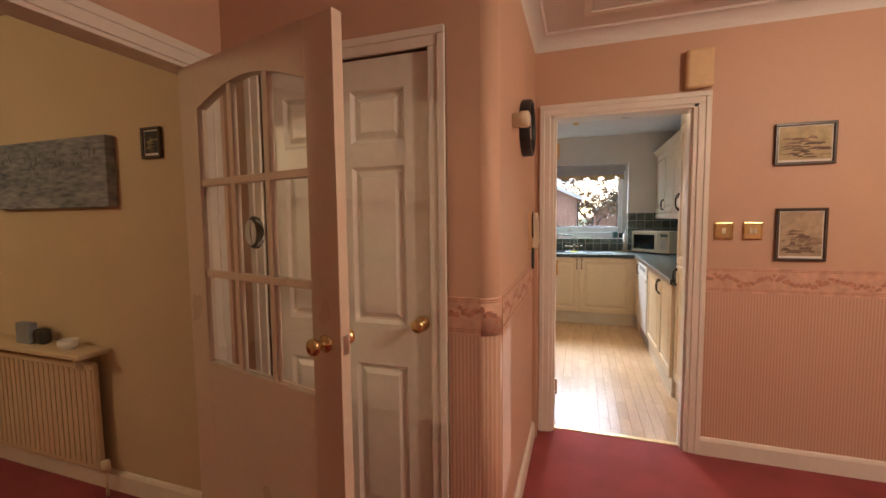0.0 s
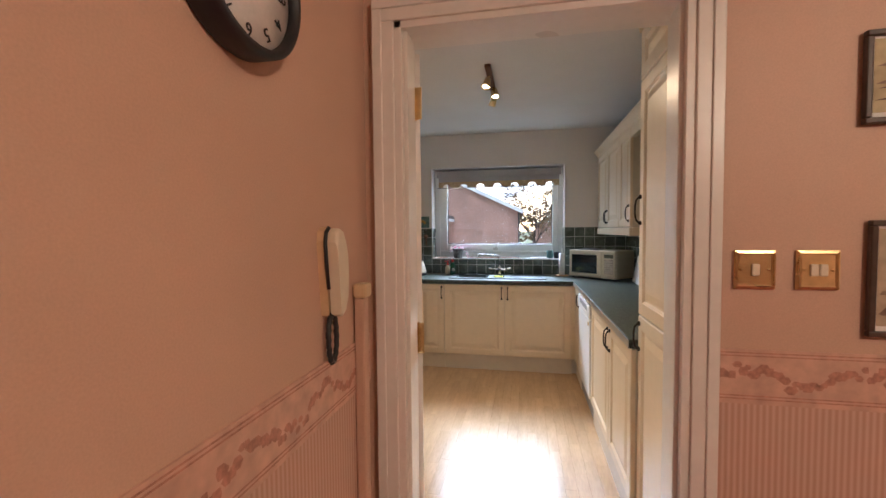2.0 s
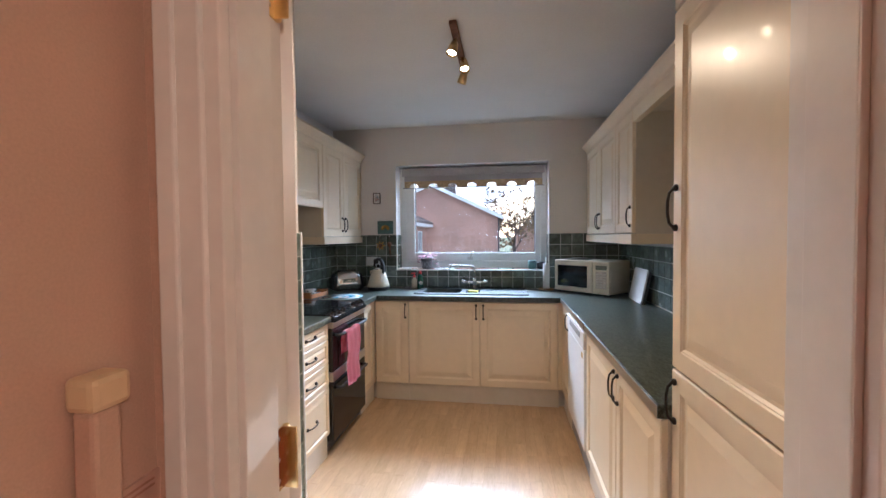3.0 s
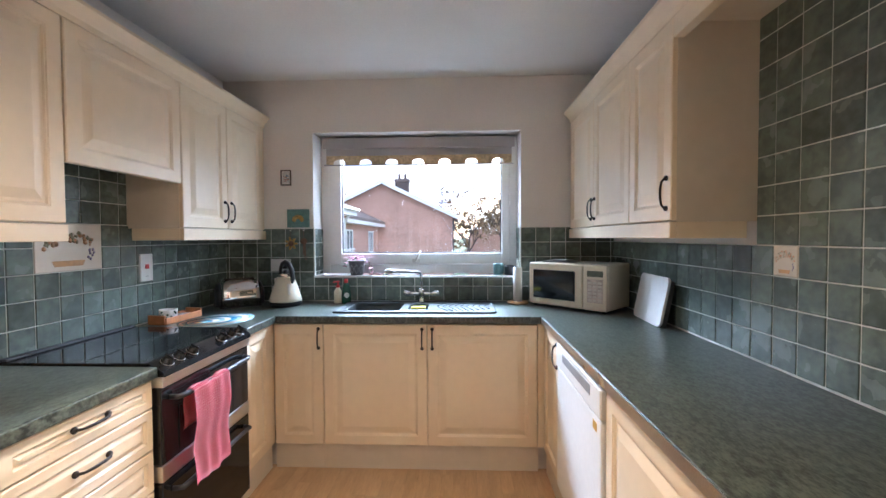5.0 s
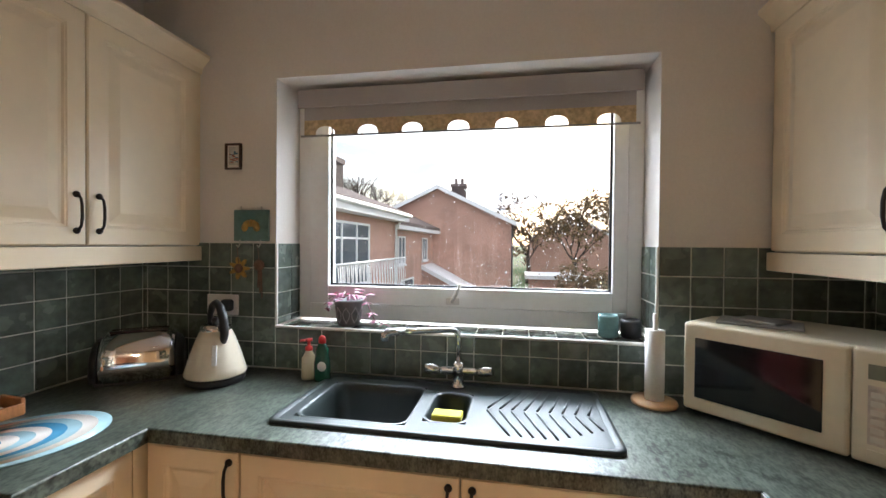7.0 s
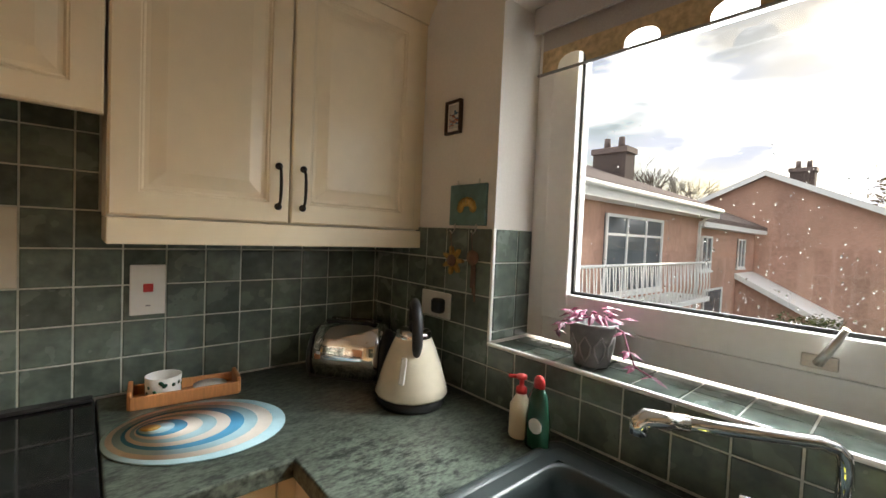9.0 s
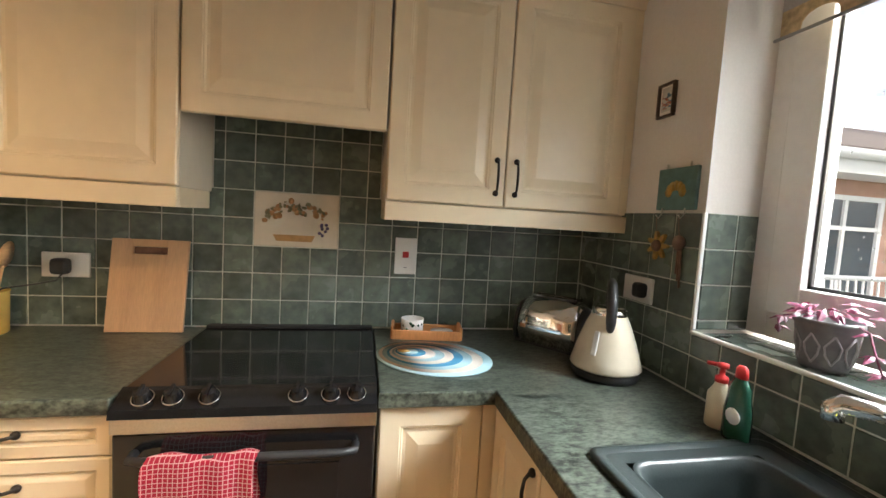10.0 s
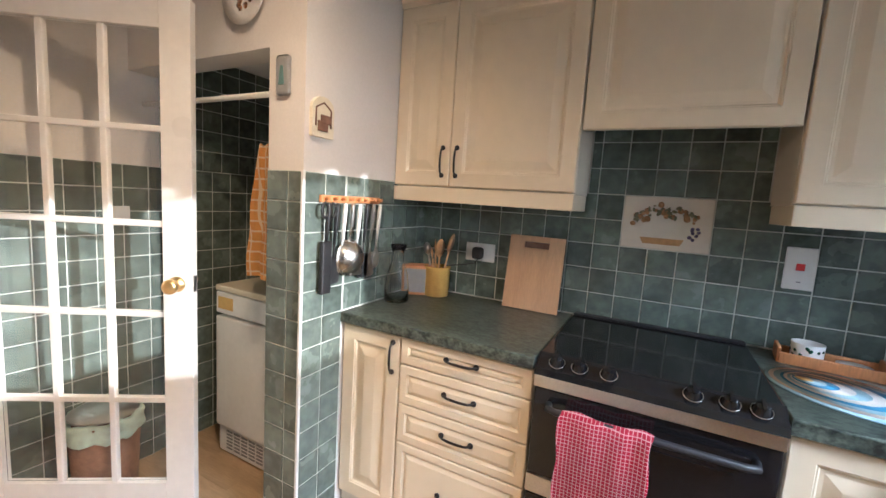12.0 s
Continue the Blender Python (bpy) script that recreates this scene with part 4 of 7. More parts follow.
# wall clock
ck = thing("wall_clock", 0.0, 2.375, 1.815, "round wall clock with a black rim and white face", "clock")
mc = facing("+x", 0.0, 2.375, 1.815) @ Matrix.Diagonal((0.87, 0.87, 1, 1))
bm = B()
lathe(bm, [(0.12, 0.0), (0.15, 0.0), (0.155, 0.006), (0.155, 0.045), (0.148, 0.05), (0.138, 0.05), (0.136, 0.03)], 48, mc)
part("rim", bm, M_BLACKM, ck)
bm = B()
lathe(bm, [(0, 0.0), (0.137, 0.0), (0.137, 0.030), (0, 0.031)], 48, mc)
face = part("face", bm, M_PAPER, ck)
for k in range(12):
    a = k * math.pi / 6
    digits = bpy.data.curves.new("numeral", "FONT")
    digits.body, digits.size, digits.extrude = str(12 if k == 0 else k), 0.036, 0.0006
    digits.align_x, digits.align_y = "CENTER", "CENTER"
    numeral = new("numeral", digits)
    numeral.parent = face
    numeral.matrix_basis = mc @ Matrix.Translation((0.108 * math.sin(a), 0.108 * math.cos(a), 0.0318)) @ Matrix.Rotation(-a, 4, "Z")
    digits.materials.append(M_BLACKM)
bm = B()
for a, L, w in ((-65, 0.065, 0.004), (-75, 0.095, 0.003)):
    bx(bm, -w, w, -0.015, L, 0.033, 0.035, m=mc @ Matrix.Rotation(radians(a), 4, "Z"))
part("clock_hands", bm, M_BLACKM, face)

st = thing("wall_stat", 0.0, 2.07, 1.79, "small ivory round wall knob beside the clock", "wall control")
bm = B()
lathe(bm, [(0, 0.0), (0.03, 0.0), (0.03, 0.03), (0.034, 0.034), (0.034, 0.062), (0.028, 0.068), (0, 0.069)], 28, facing("+x", 0.0, 2.07, 1.79))
part("dial", bm, M_CREAMP, st)

# entry phone
ph = thing("entry_phone", 0.0, 2.66, 1.3, "cream wall entry phone with a coiled dark cord", "entry phone")
mp = facing("+x", 0.0, 2.665, 1.30)
PHONE = [(-0.030, 0.075), (-0.025, 0.098), (-0.010, 0.108), (0.010, 0.102), (0.024, 0.080), (0.031, 0.04), (0.033, -0.01), (0.028, -0.06), (0.020, -0.092), (-0.002, -0.104), (-0.014, -0.098)]
bm = B()
extrude_poly(bm, PHONE, 0.0, 0.02, mp)
part("base", bm, M_IVORY, ph)
bm = B()
extrude_poly(bm, [(u * 0.93 + 0.001, v * 0.97) for u, v in PHONE], 0.024, 0.050, mp)
es = [e for e in bm.edges if e.calc_length() < 0.06 and abs((mp.inverted() @ e.verts[0].co).z - 0.050) < 1e-5 and abs((mp.inverted() @ e.verts[1].co).z - 0.050) < 1e-5]
bmesh.ops.bevel(bm, geom=es, offset=0.008, segments=3, affect="EDGES", profile=0.5)
part("handset", bm, M_CREAMP, ph)
bm = B()
tube(bm, [(-0.012, 0.106, 0.022), (-0.026, 0.095, 0.022), (-0.031, 0.072, 0.022), (-0.026, 0.02, 0.022), (-0.018, -0.035, 0.022)], 0.0045, 8, mp)
part("rest_seam", bm, M_BLACKM, ph)
bm = B()
pts = [(-0.004 + 0.020 * math.sin(k / 48 * math.pi * 2) + 0.002 * math.cos(k * 2.1), -0.152 - 0.056 * math.cos(math.pi + k / 48 * math.pi * 2) - 0.002 * math.sin(k * 2.1), 0.022) for k in range(49)]
tube(bm, pts, 0.0065, 8, mp)
part("cord", bm, M_BLACKM, ph, "dark coiled cord")
pc = thing("pipe_conduit", 0.018, 2.84, 0, "boxed pink-painted pipe conduit beside the door", "conduit")
bm = B()
bx(bm, 0.004, 0.034, 2.825, 2.86, 0.0, 1.215, 0.006)
part("pipe", bm, M_PINK, pc)
part("cap", bx(B(), 0.003, 0.042, 2.818, 2.867, 1.215, 1.255, 0.008), M_IVORY, pc)

ch = thing("door_chime", 0.88, 2.92, 2.07, "ivory door chime box above the door frame", "door chime")
mh = facing("-y", 0.88, 2.94, 2.175)
part("cover", bx(B(), -0.068, 0.068, -0.105, 0.105, 0, 0.055, 0.018, mh, 4), M_IVORY, ch)
part("base", bx(B(), -0.06, 0.06, -0.098, 0.098, -0.001, 0.004, m=mh), M_BROWN, ch)


def brass_switch(x, z, rockers):
    s = thing("light_switch", x, 2.93, z, "square brass light switch with a beaded edge", "light switch", "hall switches")
    ms = facing("-y", x, 2.936, z)
    part("plate", panel(B(), -0.046, 0.046, -0.049, 0.049, [(0, 0), (0.001, 0.004), (0.008, 0.006), (0.011, 0.004), (0.012, 0.004)], ms), M_BRASS, s)
    for sx in (-0.042, 0.042):
        bm = B()
        tube(bm, [(sx, -0.045 + k * 0.003, 0.0055) for k in range(31)], [0.0032 if k % 2 else 0.0018 for k in range(31)], 6, ms)
        part("beading", bm, M_BRASS, s)
        bm = B()
        lathe(bm, [(0, 0.003), (0.0035, 0.0035), (0.003, 0.006), (0, 0.0064)], 10, ms @ Matrix.Translation((sx * 0.72, 0, 0)))
        part("screw", bm, M_BRASS, s)
    for k in range(rockers):
        c = (k - (rockers - 1) / 2) * 0.02
        part("rocker", bx(B(), c - 0.009, c + 0.009, -0.015, 0.015, 0.003, 0.010, 0.003, ms), M_CREAMP, s)


brass_switch(1.027, 1.293, 1)
brass_switch(1.163, 1.293, 2)


def framed_print(name, label, m, w, h, seed, bar, frame_m, tones, depth=0.016):
    f = thing(name, *m.translation, label, "picture")
    bm = B()
    for a in ((-w / 2, w / 2, h / 2 - bar, h / 2), (-w / 2, w / 2, -h / 2, -h / 2 + bar), (-w / 2, -w / 2 + bar, -h / 2 + bar, h / 2 - bar), (w / 2 - bar, w / 2, -h / 2 + bar, h / 2 - bar)):
        bx(bm, *a, 0, depth, 0.003, m)
    part("frame", bm, frame_m, f)
    part("mount", bx(B(), -w / 2 + bar, w / 2 - bar, -h / 2 + bar, h / 2 - bar, 0.0, 0.006, m=m), M_PAPER, f)
    rng = random.Random(seed)
    iw, ih = w - 2 * bar - 0.012, h - 2 * bar - 0.012
    part("print", bx(B(), -iw / 2, iw / 2, -ih / 2 + 0.006, ih / 2, 0.006, 0.0068, m=m), mat("print_paper_%d" % seed, tones[0], 0.7, vary=0.2, grain=30, big=8), f)
    for t, tone in enumerate(tones[1:]):
        bm = B()
        for k in range(14):
            a = rng.uniform(-iw / 2, iw / 2 * 0.5)
            L = rng.uniform(0.1, 0.5) * iw
            v = -ih / 2 + 0.01 + ih * rng.uniform(0.02, 0.5 if t else 0.62)
            hh = ih * rng.uniform(0.02, 0.09)
            pts = [(a, v), (min(a + L, iw / 2), v + rng.uniform(-0.3, 0.3) * hh), (min(a + L * 0.9, iw / 2), v + hh * 0.7), (a + L * 0.3, v + hh)]
            extrude_poly(bm, pts, 0.0069, 0.0072 + 0.00004 * k + 0.0003 * t, m)
        part("brushwork", bm, mat("print_tone_%d_%d" % (seed, t), tone, 0.7, vary=0.3, grain=60, big=20), f)
    return f


framed_print("framed_print", "dark-framed sepia landscape print on the pink wall", facing("-y", 1.372, 2.936, 1.745), 0.262, 0.215, 1, 0.014, M_DARKWOOD, [(0.48, 0.40, 0.24), (0.28, 0.2, 0.15), (0.13, 0.09, 0.08)])
framed_print("framed_print", "dark-framed sepia woodland print on the pink wall", facing("-y", 1.374, 2.936, 1.274), 0.222, 0.278, 2, 0.014, M_DARKWOOD, [(0.46, 0.36, 0.25), (0.30, 0.22, 0.15), (0.2, 0.13, 0.1)])

# hall pendant behind the eye, seen mirrored in the door's panes
hp = thing("pendant_light", 1.95, 0.95, 2.16, "lit glass hall pendant on a brass stem", "ceiling light")
bm = B()
tube(bm, [(1.95, 0.95, 2.24), (1.95, 0.95, HZ)], 0.006)
lathe(bm, [(0, 0), (0.05, 0), (0.05, 0.02), (0, 0.02)], 20, Matrix.Translation((1.95, 0.95, HZ - 0.02)))
part("stem", bm, M_BRASS, hp)
bm = B()
for k in range(14):
    a = k * math.pi / 7
    tube(bm, [(1.95 + 0.11 * math.cos(a), 0.95 + 0.11 * math.sin(a), 2.26), (1.95 + 0.11 * math.cos(a), 0.95 + 0.11 * math.sin(a), 2.12)], 0.008, 6)
lathe(bm, [(0.105, 2.255), (0.117, 2.255), (0.117, 2.265), (0.105, 2.265)], 24, Matrix.Translation((1.95, 0.95, 0)))
lus = part("lustres", bm, M_GLASS, hp)
lus.visible_shadow = False

# assumed pendant, out of view, to carry the lounge's added bulb
lp = thing("pendant_light", -2.7, -0.3, 2.1, "unseen round paper shade added in the lounge for its fill bulb", "ceiling light")
bm = B()
tube(bm, [(-2.7, -0.3, 2.2), (-2.7, -0.3, HZ)], 0.004)
part("flex", bm, M_WHITE, lp)
bm = B()
lathe(bm, [(0.2, 2.2), (0.21, 2.2), (0.08, 2.32), (0.075, 2.315)], 28, Matrix.Translation((-2.7, -0.3, 0)))
part("shade", bm, M_PAPER, lp)

# ---- lounge seen through its doorway ----
cv = thing("canvas_picture", -2.25, 1.66, 1.575, "long canvas of a blue-grey waterside scene", "picture")
ml = facing("-y", -2.28, 1.678, 1.618)
part("canvas", bx(B(), -0.45, 0.45, -0.168, 0.168, 0, 0.045, 0.004, ml), mat("canvas_paint", (0.10, 0.15, 0.24), 0.8, vary=0.3, grain=14, big=3.5, stretch=(1, 1, 4), alt=(0.24, 0.27, 0.30)), cv)
bm = B()
rng = random.Random(8)
for k in range(60):
    a, b = rng.uniform(-0.43, 0.40), rng.uniform(-0.02, 0.09)
    L = rng.uniform(0.01, 0.045)
    bx(bm, a, a + rng.uniform(0.004, 0.014), b, b + L, 0.045, 0.0456 + 0.00002 * k, m=ml)
part("brushwork", bm, mat("canvas_strokes", (0.38, 0.34, 0.24), 0.8, vary=0.4, grain=40, big=10, alt=(0.2, 0.26, 0.34)), cv)
framed_print("small_picture", "small dark picture on the lounge wall", facing("-y", -1.58, 1.678, 1.735), 0.12, 0.14, 4, 0.012, M_DARKWOOD, [(0.05, 0.05, 0.05), (0.3, 0.26, 0.12)])
rd = thing("radiator", -2.6, 1.62, 0.12, "cream panel radiator on the lounge wall", "radiator")
mr2 = facing("-y", -2.55, 1.64, 0.0)
bm = B()
bx(bm, -0.56, 0.56, 0.13, 0.68, 0, 0.03, 0.008, mr2)
for k in range(27):
    bx(bm, -0.54 + k * 0.041, -0.515 + k * 0.041, 0.16, 0.65, 0.028, 0.036, 0.003, mr2)
part("panel", bm, M_BEIGE, rd)
bm = B()
tube(bm, [(0.58, 0.15, 0.015), (0.58, 0.0, 0.015)], 0.008, 8, mr2)
lathe(bm, [(0, 0), (0.02, 0), (0.02, 0.05), (0, 0.055)], 14, mr2 @ Matrix.Translation((0.58, 0.13, 0.015)) @ Matrix.Rotation(-math.pi / 2, 4, "X"))
part("valve", bm, M_CREAMP, rd)
sh = thing("radiator_shelf", -2.6, 1.6, 0.73, "pale wooden shelf above the radiator", "shelf")
part("board", bx(B(), -3.3, -1.95, 1.53, 1.68, 0.725, 0.75, 0.006), M_BEIGE, sh)
part("bracket", bx(B(), -2.09, -2.06, 1.58, 1.68, 0.66, 0.725, 0.003), M_BEIGE, sh)
single("photo_block", bx(B(), -2.52, -2.41, 1.58, 1.62, 0.75, 0.86, 0.004), mat("grey_card", (0.25, 0.28, 0.32), 0.5), "small grey photo block on the shelf", "ornament")
single("dark_ornament", bx(B(), -2.40, -2.33, 1.59, 1.64, 0.75, 0.83, 0.015), M_BLACKM, "small dark ornament on the shelf", "ornament")
bm = B()
lathe(bm, [(0, 0), (0.03, 0), (0.042, 0.02), (0.043, 0.045), (0.037, 0.045), (0.035, 0.015), (0, 0.01)], 18, Matrix.Translation((-2.14, 1.6, 0.75)))
single("small_dish", bm, M_PAPER, "small white dish on the shelf", "dish")

# ---- cooker and towel ----
CY0, CY1 = 4.917, 5.523
co = thing("cooker", -0.9, 5.22, 0, "black and steel freestanding electric cooker with a glass hob", "cooker")
part("body", bx(B(), KX0 + 0.02, -0.66, CY0, CY1, 0.02, 0.875, 0.003), M_BLACKM, co)
mk = facing("+x", -0.66, 0, 0)
hob = part("hob", bx(B(), KX0 + 0.012, -0.655, CY0, CY1, 0.876, 0.912, 0.004), M_BLACK, co, "black ceramic glass hob")
part("hob_trim", bx(B(), KX0 + 0.010, KX0 + 0.045, CY0 + 0.003, CY1 - 0.003, 0.912, 0.922, 0.003), M_BLACKM, hob)
bm = B()
pts = [(-0.665, 0.915), (-0.605, 0.884), (-0.598, 0.864), (-0.665, 0.864)]
ends = [[bm.verts.new((a, y, b)) for a, b in pts] for y in (CY0, CY1)]
for i in range(4):
    bm.faces.new([ends[0][i], ends[0][(i + 1) % 4], ends[1][(i + 1) % 4], ends[1][i]])
bm.faces.new(ends[0][::-1])
bm.faces.new(ends[1])
fascia = part("fascia", bm, M_BLACK, co)
tilt = Vector((0.031, 0, 0.06)).normalized()
for y in (4.975, 5.04, 5.12, 5.325, 5.405, 5.47):
    bm = B()
    mkn = Matrix.Translation((-0.633, y, 0.8985)) @ tilt.to_track_quat("Z", "Y").to_matrix().to_4x4()
    lathe(bm, [(0, 0), (0.022, 0), (0.022, 0.004), (0.018, 0.006), (0.017, 0.024), (0.014, 0.027), (0, 0.027)], 20, mkn)
    bx(bm, -0.004, 0.004, -0.017, 0.017, 0.026, 0.032, 0.001, mkn)
    kn = part("knob", bm, M_BLACK, fascia)
    bm = B()
    lathe(bm, [(0.0225, 0.0005), (0.0245, 0.0005), (0.0245, 0.005), (0.0225, 0.005)], 20, mkn)
    part("ring", bm, M_CHROME, kn)
part("steel_strip", bx(B(), CY0, CY1, 0.824, 0.8635, 0.0, 0.054, 0.003, mk), M_STEEL, co)
d1 = part("oven_door", bx(B(), CY0 + 0.002, CY1 - 0.002, 0.541, 0.821, 0.0, 0.045, 0.004, mk), M_BLACK, co)
part("glass", bx(B(), CY0 + 0.09, CY1 - 0.09, 0.56, 0.73, 0.0445, 0.048, 0.001, mk), M_BLACK, d1)
bm = B()
tube(bm, [(CY0 + 0.05, 0.775, 0.045), (CY0 + 0.052, 0.775, 0.075), (CY0 + 0.08, 0.775, 0.085), (CY1 - 0.08, 0.775, 0.085), (CY1 - 0.052, 0.775, 0.075), (CY1 - 0.05, 0.775, 0.045)], 0.010, 10, mk)
part("handle", bm, M_BLACKM, d1)
part("steel_band", bx(B(), CY0, CY1, 0.478, 0.538, 0.0, 0.046, 0.003, mk), M_STEEL, co)
d2 = part("lower_door", bx(B(), CY0 + 0.002, CY1 - 0.002, 0.09, 0.475, 0.0, 0.045, 0.004, mk), M_BLACK, co)
bm = B()
tube(bm, [(CY0 + 0.05, 0.43, 0.045), (CY0 + 0.06, 0.43, 0.08), (CY1 - 0.06, 0.43, 0.08), (CY1 - 0.05, 0.43, 0.045)], 0.010, 10, mk)
part("handle", bm, M_BLACKM, d2)
for y in (CY0 + 0.05, CY1 - 0.05):
    for x in (-1.15, -0.70):
        part("foot", lathe(B(), [(0, 0), (0.02, 0), (0.018, 0.03), (0, 0.03)], 12, Matrix.Translation((x, y, -0.004))), M_BLACKM, co)


def check_cloth(name, a, b, su, sv):
    m = mat(name, a, 0.95, bump=0.3, grain=200)
    n, l = m.node_tree.nodes, m.node_tree.links
    t = n.new("ShaderNodeTexCoord")
    prev = None
    for direction, sc in (("Y", su), ("Z", sv)):
        w = n.new("ShaderNodeTexWave")
        w.bands_direction, w.inputs["Scale"].default_value, w.inputs["Distortion"].default_value = direction, sc, 0.5
        w.inputs["Detail Scale"].default_value = 3.0
        l.new(t.outputs["Object"], w.inputs["Vector"])
        g2 = n.new("ShaderNodeMath")
        g2.operation, g2.inputs[1].default_value = "GREATER_THAN", 0.93
        l.new(w.outputs["Fac"], g2.inputs[0])
        if prev:
            mxx = n.new("ShaderNodeMath")
            mxx.operation = "MAXIMUM"
            l.new(prev.outputs[0], mxx.inputs[0])
            l.new(g2.outputs[0], mxx.inputs[1])
            prev = mxx
        else:
            prev = g2
    mx = n.new("ShaderNodeMixRGB")
    mx.inputs["Color1"].default_value, mx.inputs["Color2"].default_value = (*a, 1), (*b, 1)
    l.new(prev.outputs[0], mx.inputs["Fac"])
    l.new(mx.outputs["Color"], n["Principled BSDF"].inputs["Base Color"])
    return m


def hanging_cloth(name, mate, m, u0, u1, path, amp, label, cat, waves=3.0, taper=0.0, thick=0.004):
    """A cloth along path (v, out) with soft folds across its width."""
    bm = B()
    nu, nv = 28, len(path)
    grid = []
    for j, (v, o) in enumerate(path):
        row = []
        for i in range(nu + 1):
            s = i / nu
            hang = min(1.0, abs(path[0][0] - v) * 6 + 0.15) if j else 0.15
            mid = (u0 + u1) / 2
            uu = mid + (u0 + (u1 - u0) * s - mid) * (1 - taper * (1 - j / nv))
            off = amp * hang * (math.sin(s * math.pi * 2 * waves + j * 0.12) + 0.4 * math.sin(s * 23 + j * 0.3))
            row.append(bm.verts.new(m @ Vector((uu + 0.004 * math.sin(j * 0.9), v + 0.004 * math.sin(s * 9), o + off))))
        grid.append(row)
    for a, b in zip(grid, grid[1:]):
        for i in range(nu):
            f = bm.faces.new([a[i], a[i + 1], b[i + 1], b[i]])
            f.smooth = True
    bmesh.ops.solidify(bm, geom=bm.faces[:], thickness=thick)
    return single(name, bm, mate, label, cat)


path = [(0.63 + 0.147 * k / 8, 0.062) for k in range(8)] + [(0.782, 0.068), (0.790, 0.085), (0.782, 0.101)] + [(0.775 - 0.36 * k / 14, 0.106 + 0.006 * math.sin(k * 0.5)) for k in range(15)]
hanging_cloth("tea_towel", check_cloth("red_check", (0.50, 0.02, 0.055), (0.80, 0.5, 0.5), 30, 30), mk, 5.01, 5.245, path, 0.004, "red and white checked tea towel over the oven handle", "tea towel")

# ---- sink and tap ----
sk = thing("sink", 0.18, 6.15, 0.905, "graphite one-and-a-half bowl sink with a ribbed drainer", "sink")


def round_rect(x0, x1, y0, y1, r, n=6):
    pts = []
    for cx, cy, a0 in ((x1 - r, y1 - r, 0), (x0 + r, y1 - r, 90), (x0 + r, y0 + r, 180), (x1 - r, y0 + r, 270)):
        for k in range(n + 1):
            a = radians(a0 + 90 * k / n)
            pts.append((cx + r * math.cos(a), cy + r * math.sin(a)))
    return pts


def ring_stack(bm, loops, cap=True):
    rows = [[bm.verts.new((x, y, z)) for x, y in pts] for pts, z in loops]
    k = len(rows[0])
    for a, b in zip(rows, rows[1:]):
        for i in range(k):
            f = bm.faces.new([a[i], a[(i + 1) % k], b[(i + 1) % k], b[i]])
            f.smooth = True
    if cap:
        bm.faces.new(rows[-1])
    return rows


BW1, BW2, DRN = (-0.26, 0.085, 5.99, 6.30), (0.125, 0.255, 6.03, 6.27), (0.29, 0.65, 5.965, 6.345)
bm = B()
loops = [(round_rect(SX0, SX1, SY0, SY1, 0.03), 0.9055), (round_rect(SX0, SX1, SY0, SY1, 0.03), 0.914), (round_rect(SX0 + 0.01, SX1 - 0.01, SY0 + 0.01, SY1 - 0.01, 0.025), 0.917), (round_rect(SX0 + 0.024, SX1 - 0.024, SY0 + 0.024, SY1 - 0.024, 0.02), 0.912)]
ring_stack(bm, loops, False)
xs = sorted({SX0 + 0.02, BW1[0], BW1[1], BW2[0], BW2[1], SX1 - 0.02})
ys = sorted({SY0 + 0.02, BW1[2], BW2[2], BW2[3], BW1[3], SY1 - 0.02})
for a, b in zip(xs, xs[1:]):
    for c, d in zip(ys, ys[1:]):
        cx, cy = (a + b) / 2, (c + d) / 2
        if any(w[0] < cx < w[1] and w[2] < cy < w[3] for w in (BW1, BW2)):
            continue
        bm.faces.new([bm.verts.new(p) for p in ((a, c, 0.911), (b, c, 0.911), (b, d, 0.911), (a, d, 0.911))])
part("deck", bm, M_SINK, sk)
for w, depth in ((BW1, 0.16), (BW2, 0.10)):
    bm = B()
    lp = []
    for i, z in ((0.0, 0.912), (0.004, 0.9135), (0.010, 0.908), (0.016, 0.88), (0.022, 0.911 - depth + 0.03), (0.04, 0.911 - depth)):
        lp.append((round_rect(w[0] + i - 0.004, w[1] - i + 0.004, w[2] + i - 0.004, w[3] - i + 0.004, 0.045), z))
    ring_stack(bm, lp)
    bowl = part("bowl", bm, M_SINK, sk)
    bm = B()
    lathe(bm, [(0, 0), (0.04, 0.0), (0.042, 0.003), (0.03, 0.004), (0, 0.003)], 20, Matrix.Translation(((w[0] + w[1]) / 2, (w[2] + w[3]) / 2, 0.912 - depth)))
    part("drain", bm, M_CHROME, bowl)
bm = B()
for k in range(9):
    x = 0.31 + k * 0.038
    yc = 6.155
    for s in (-1, 1):
        tube(bm, [(x, yc + s * 0.01, 0.9115), (x + 0.07 * (1 - k / 12), yc + s * (0.05 + 0.12 * min(1, (10 - k) / 6)), 0.9115)], [0.004, 0.0035], 6)
part("drainer_ribs", bm, M_SINK, sk)
single("sponge", bx(B(), 0.15, 0.24, 6.045, 6.10, 0.902, 0.925, 0.006), M_SPONGE, "yellow washing-up sponge on the small bowl's edge", "sponge")
tp = thing("tap", 0.19, 6.335, 0.912, "chrome mixer tap with a swan spout and two lever handles", "tap")
bm = B()
lathe(bm, [(0, 0), (0.027, 0), (0.027, 0.006), (0.02, 0.012), (0.018, 0.05), (0.022, 0.055), (0.022, 0.085), (0.015, 0.092), (0, 0.092)], 20, Matrix.Translation((0.19, 6.335, 0.912)))
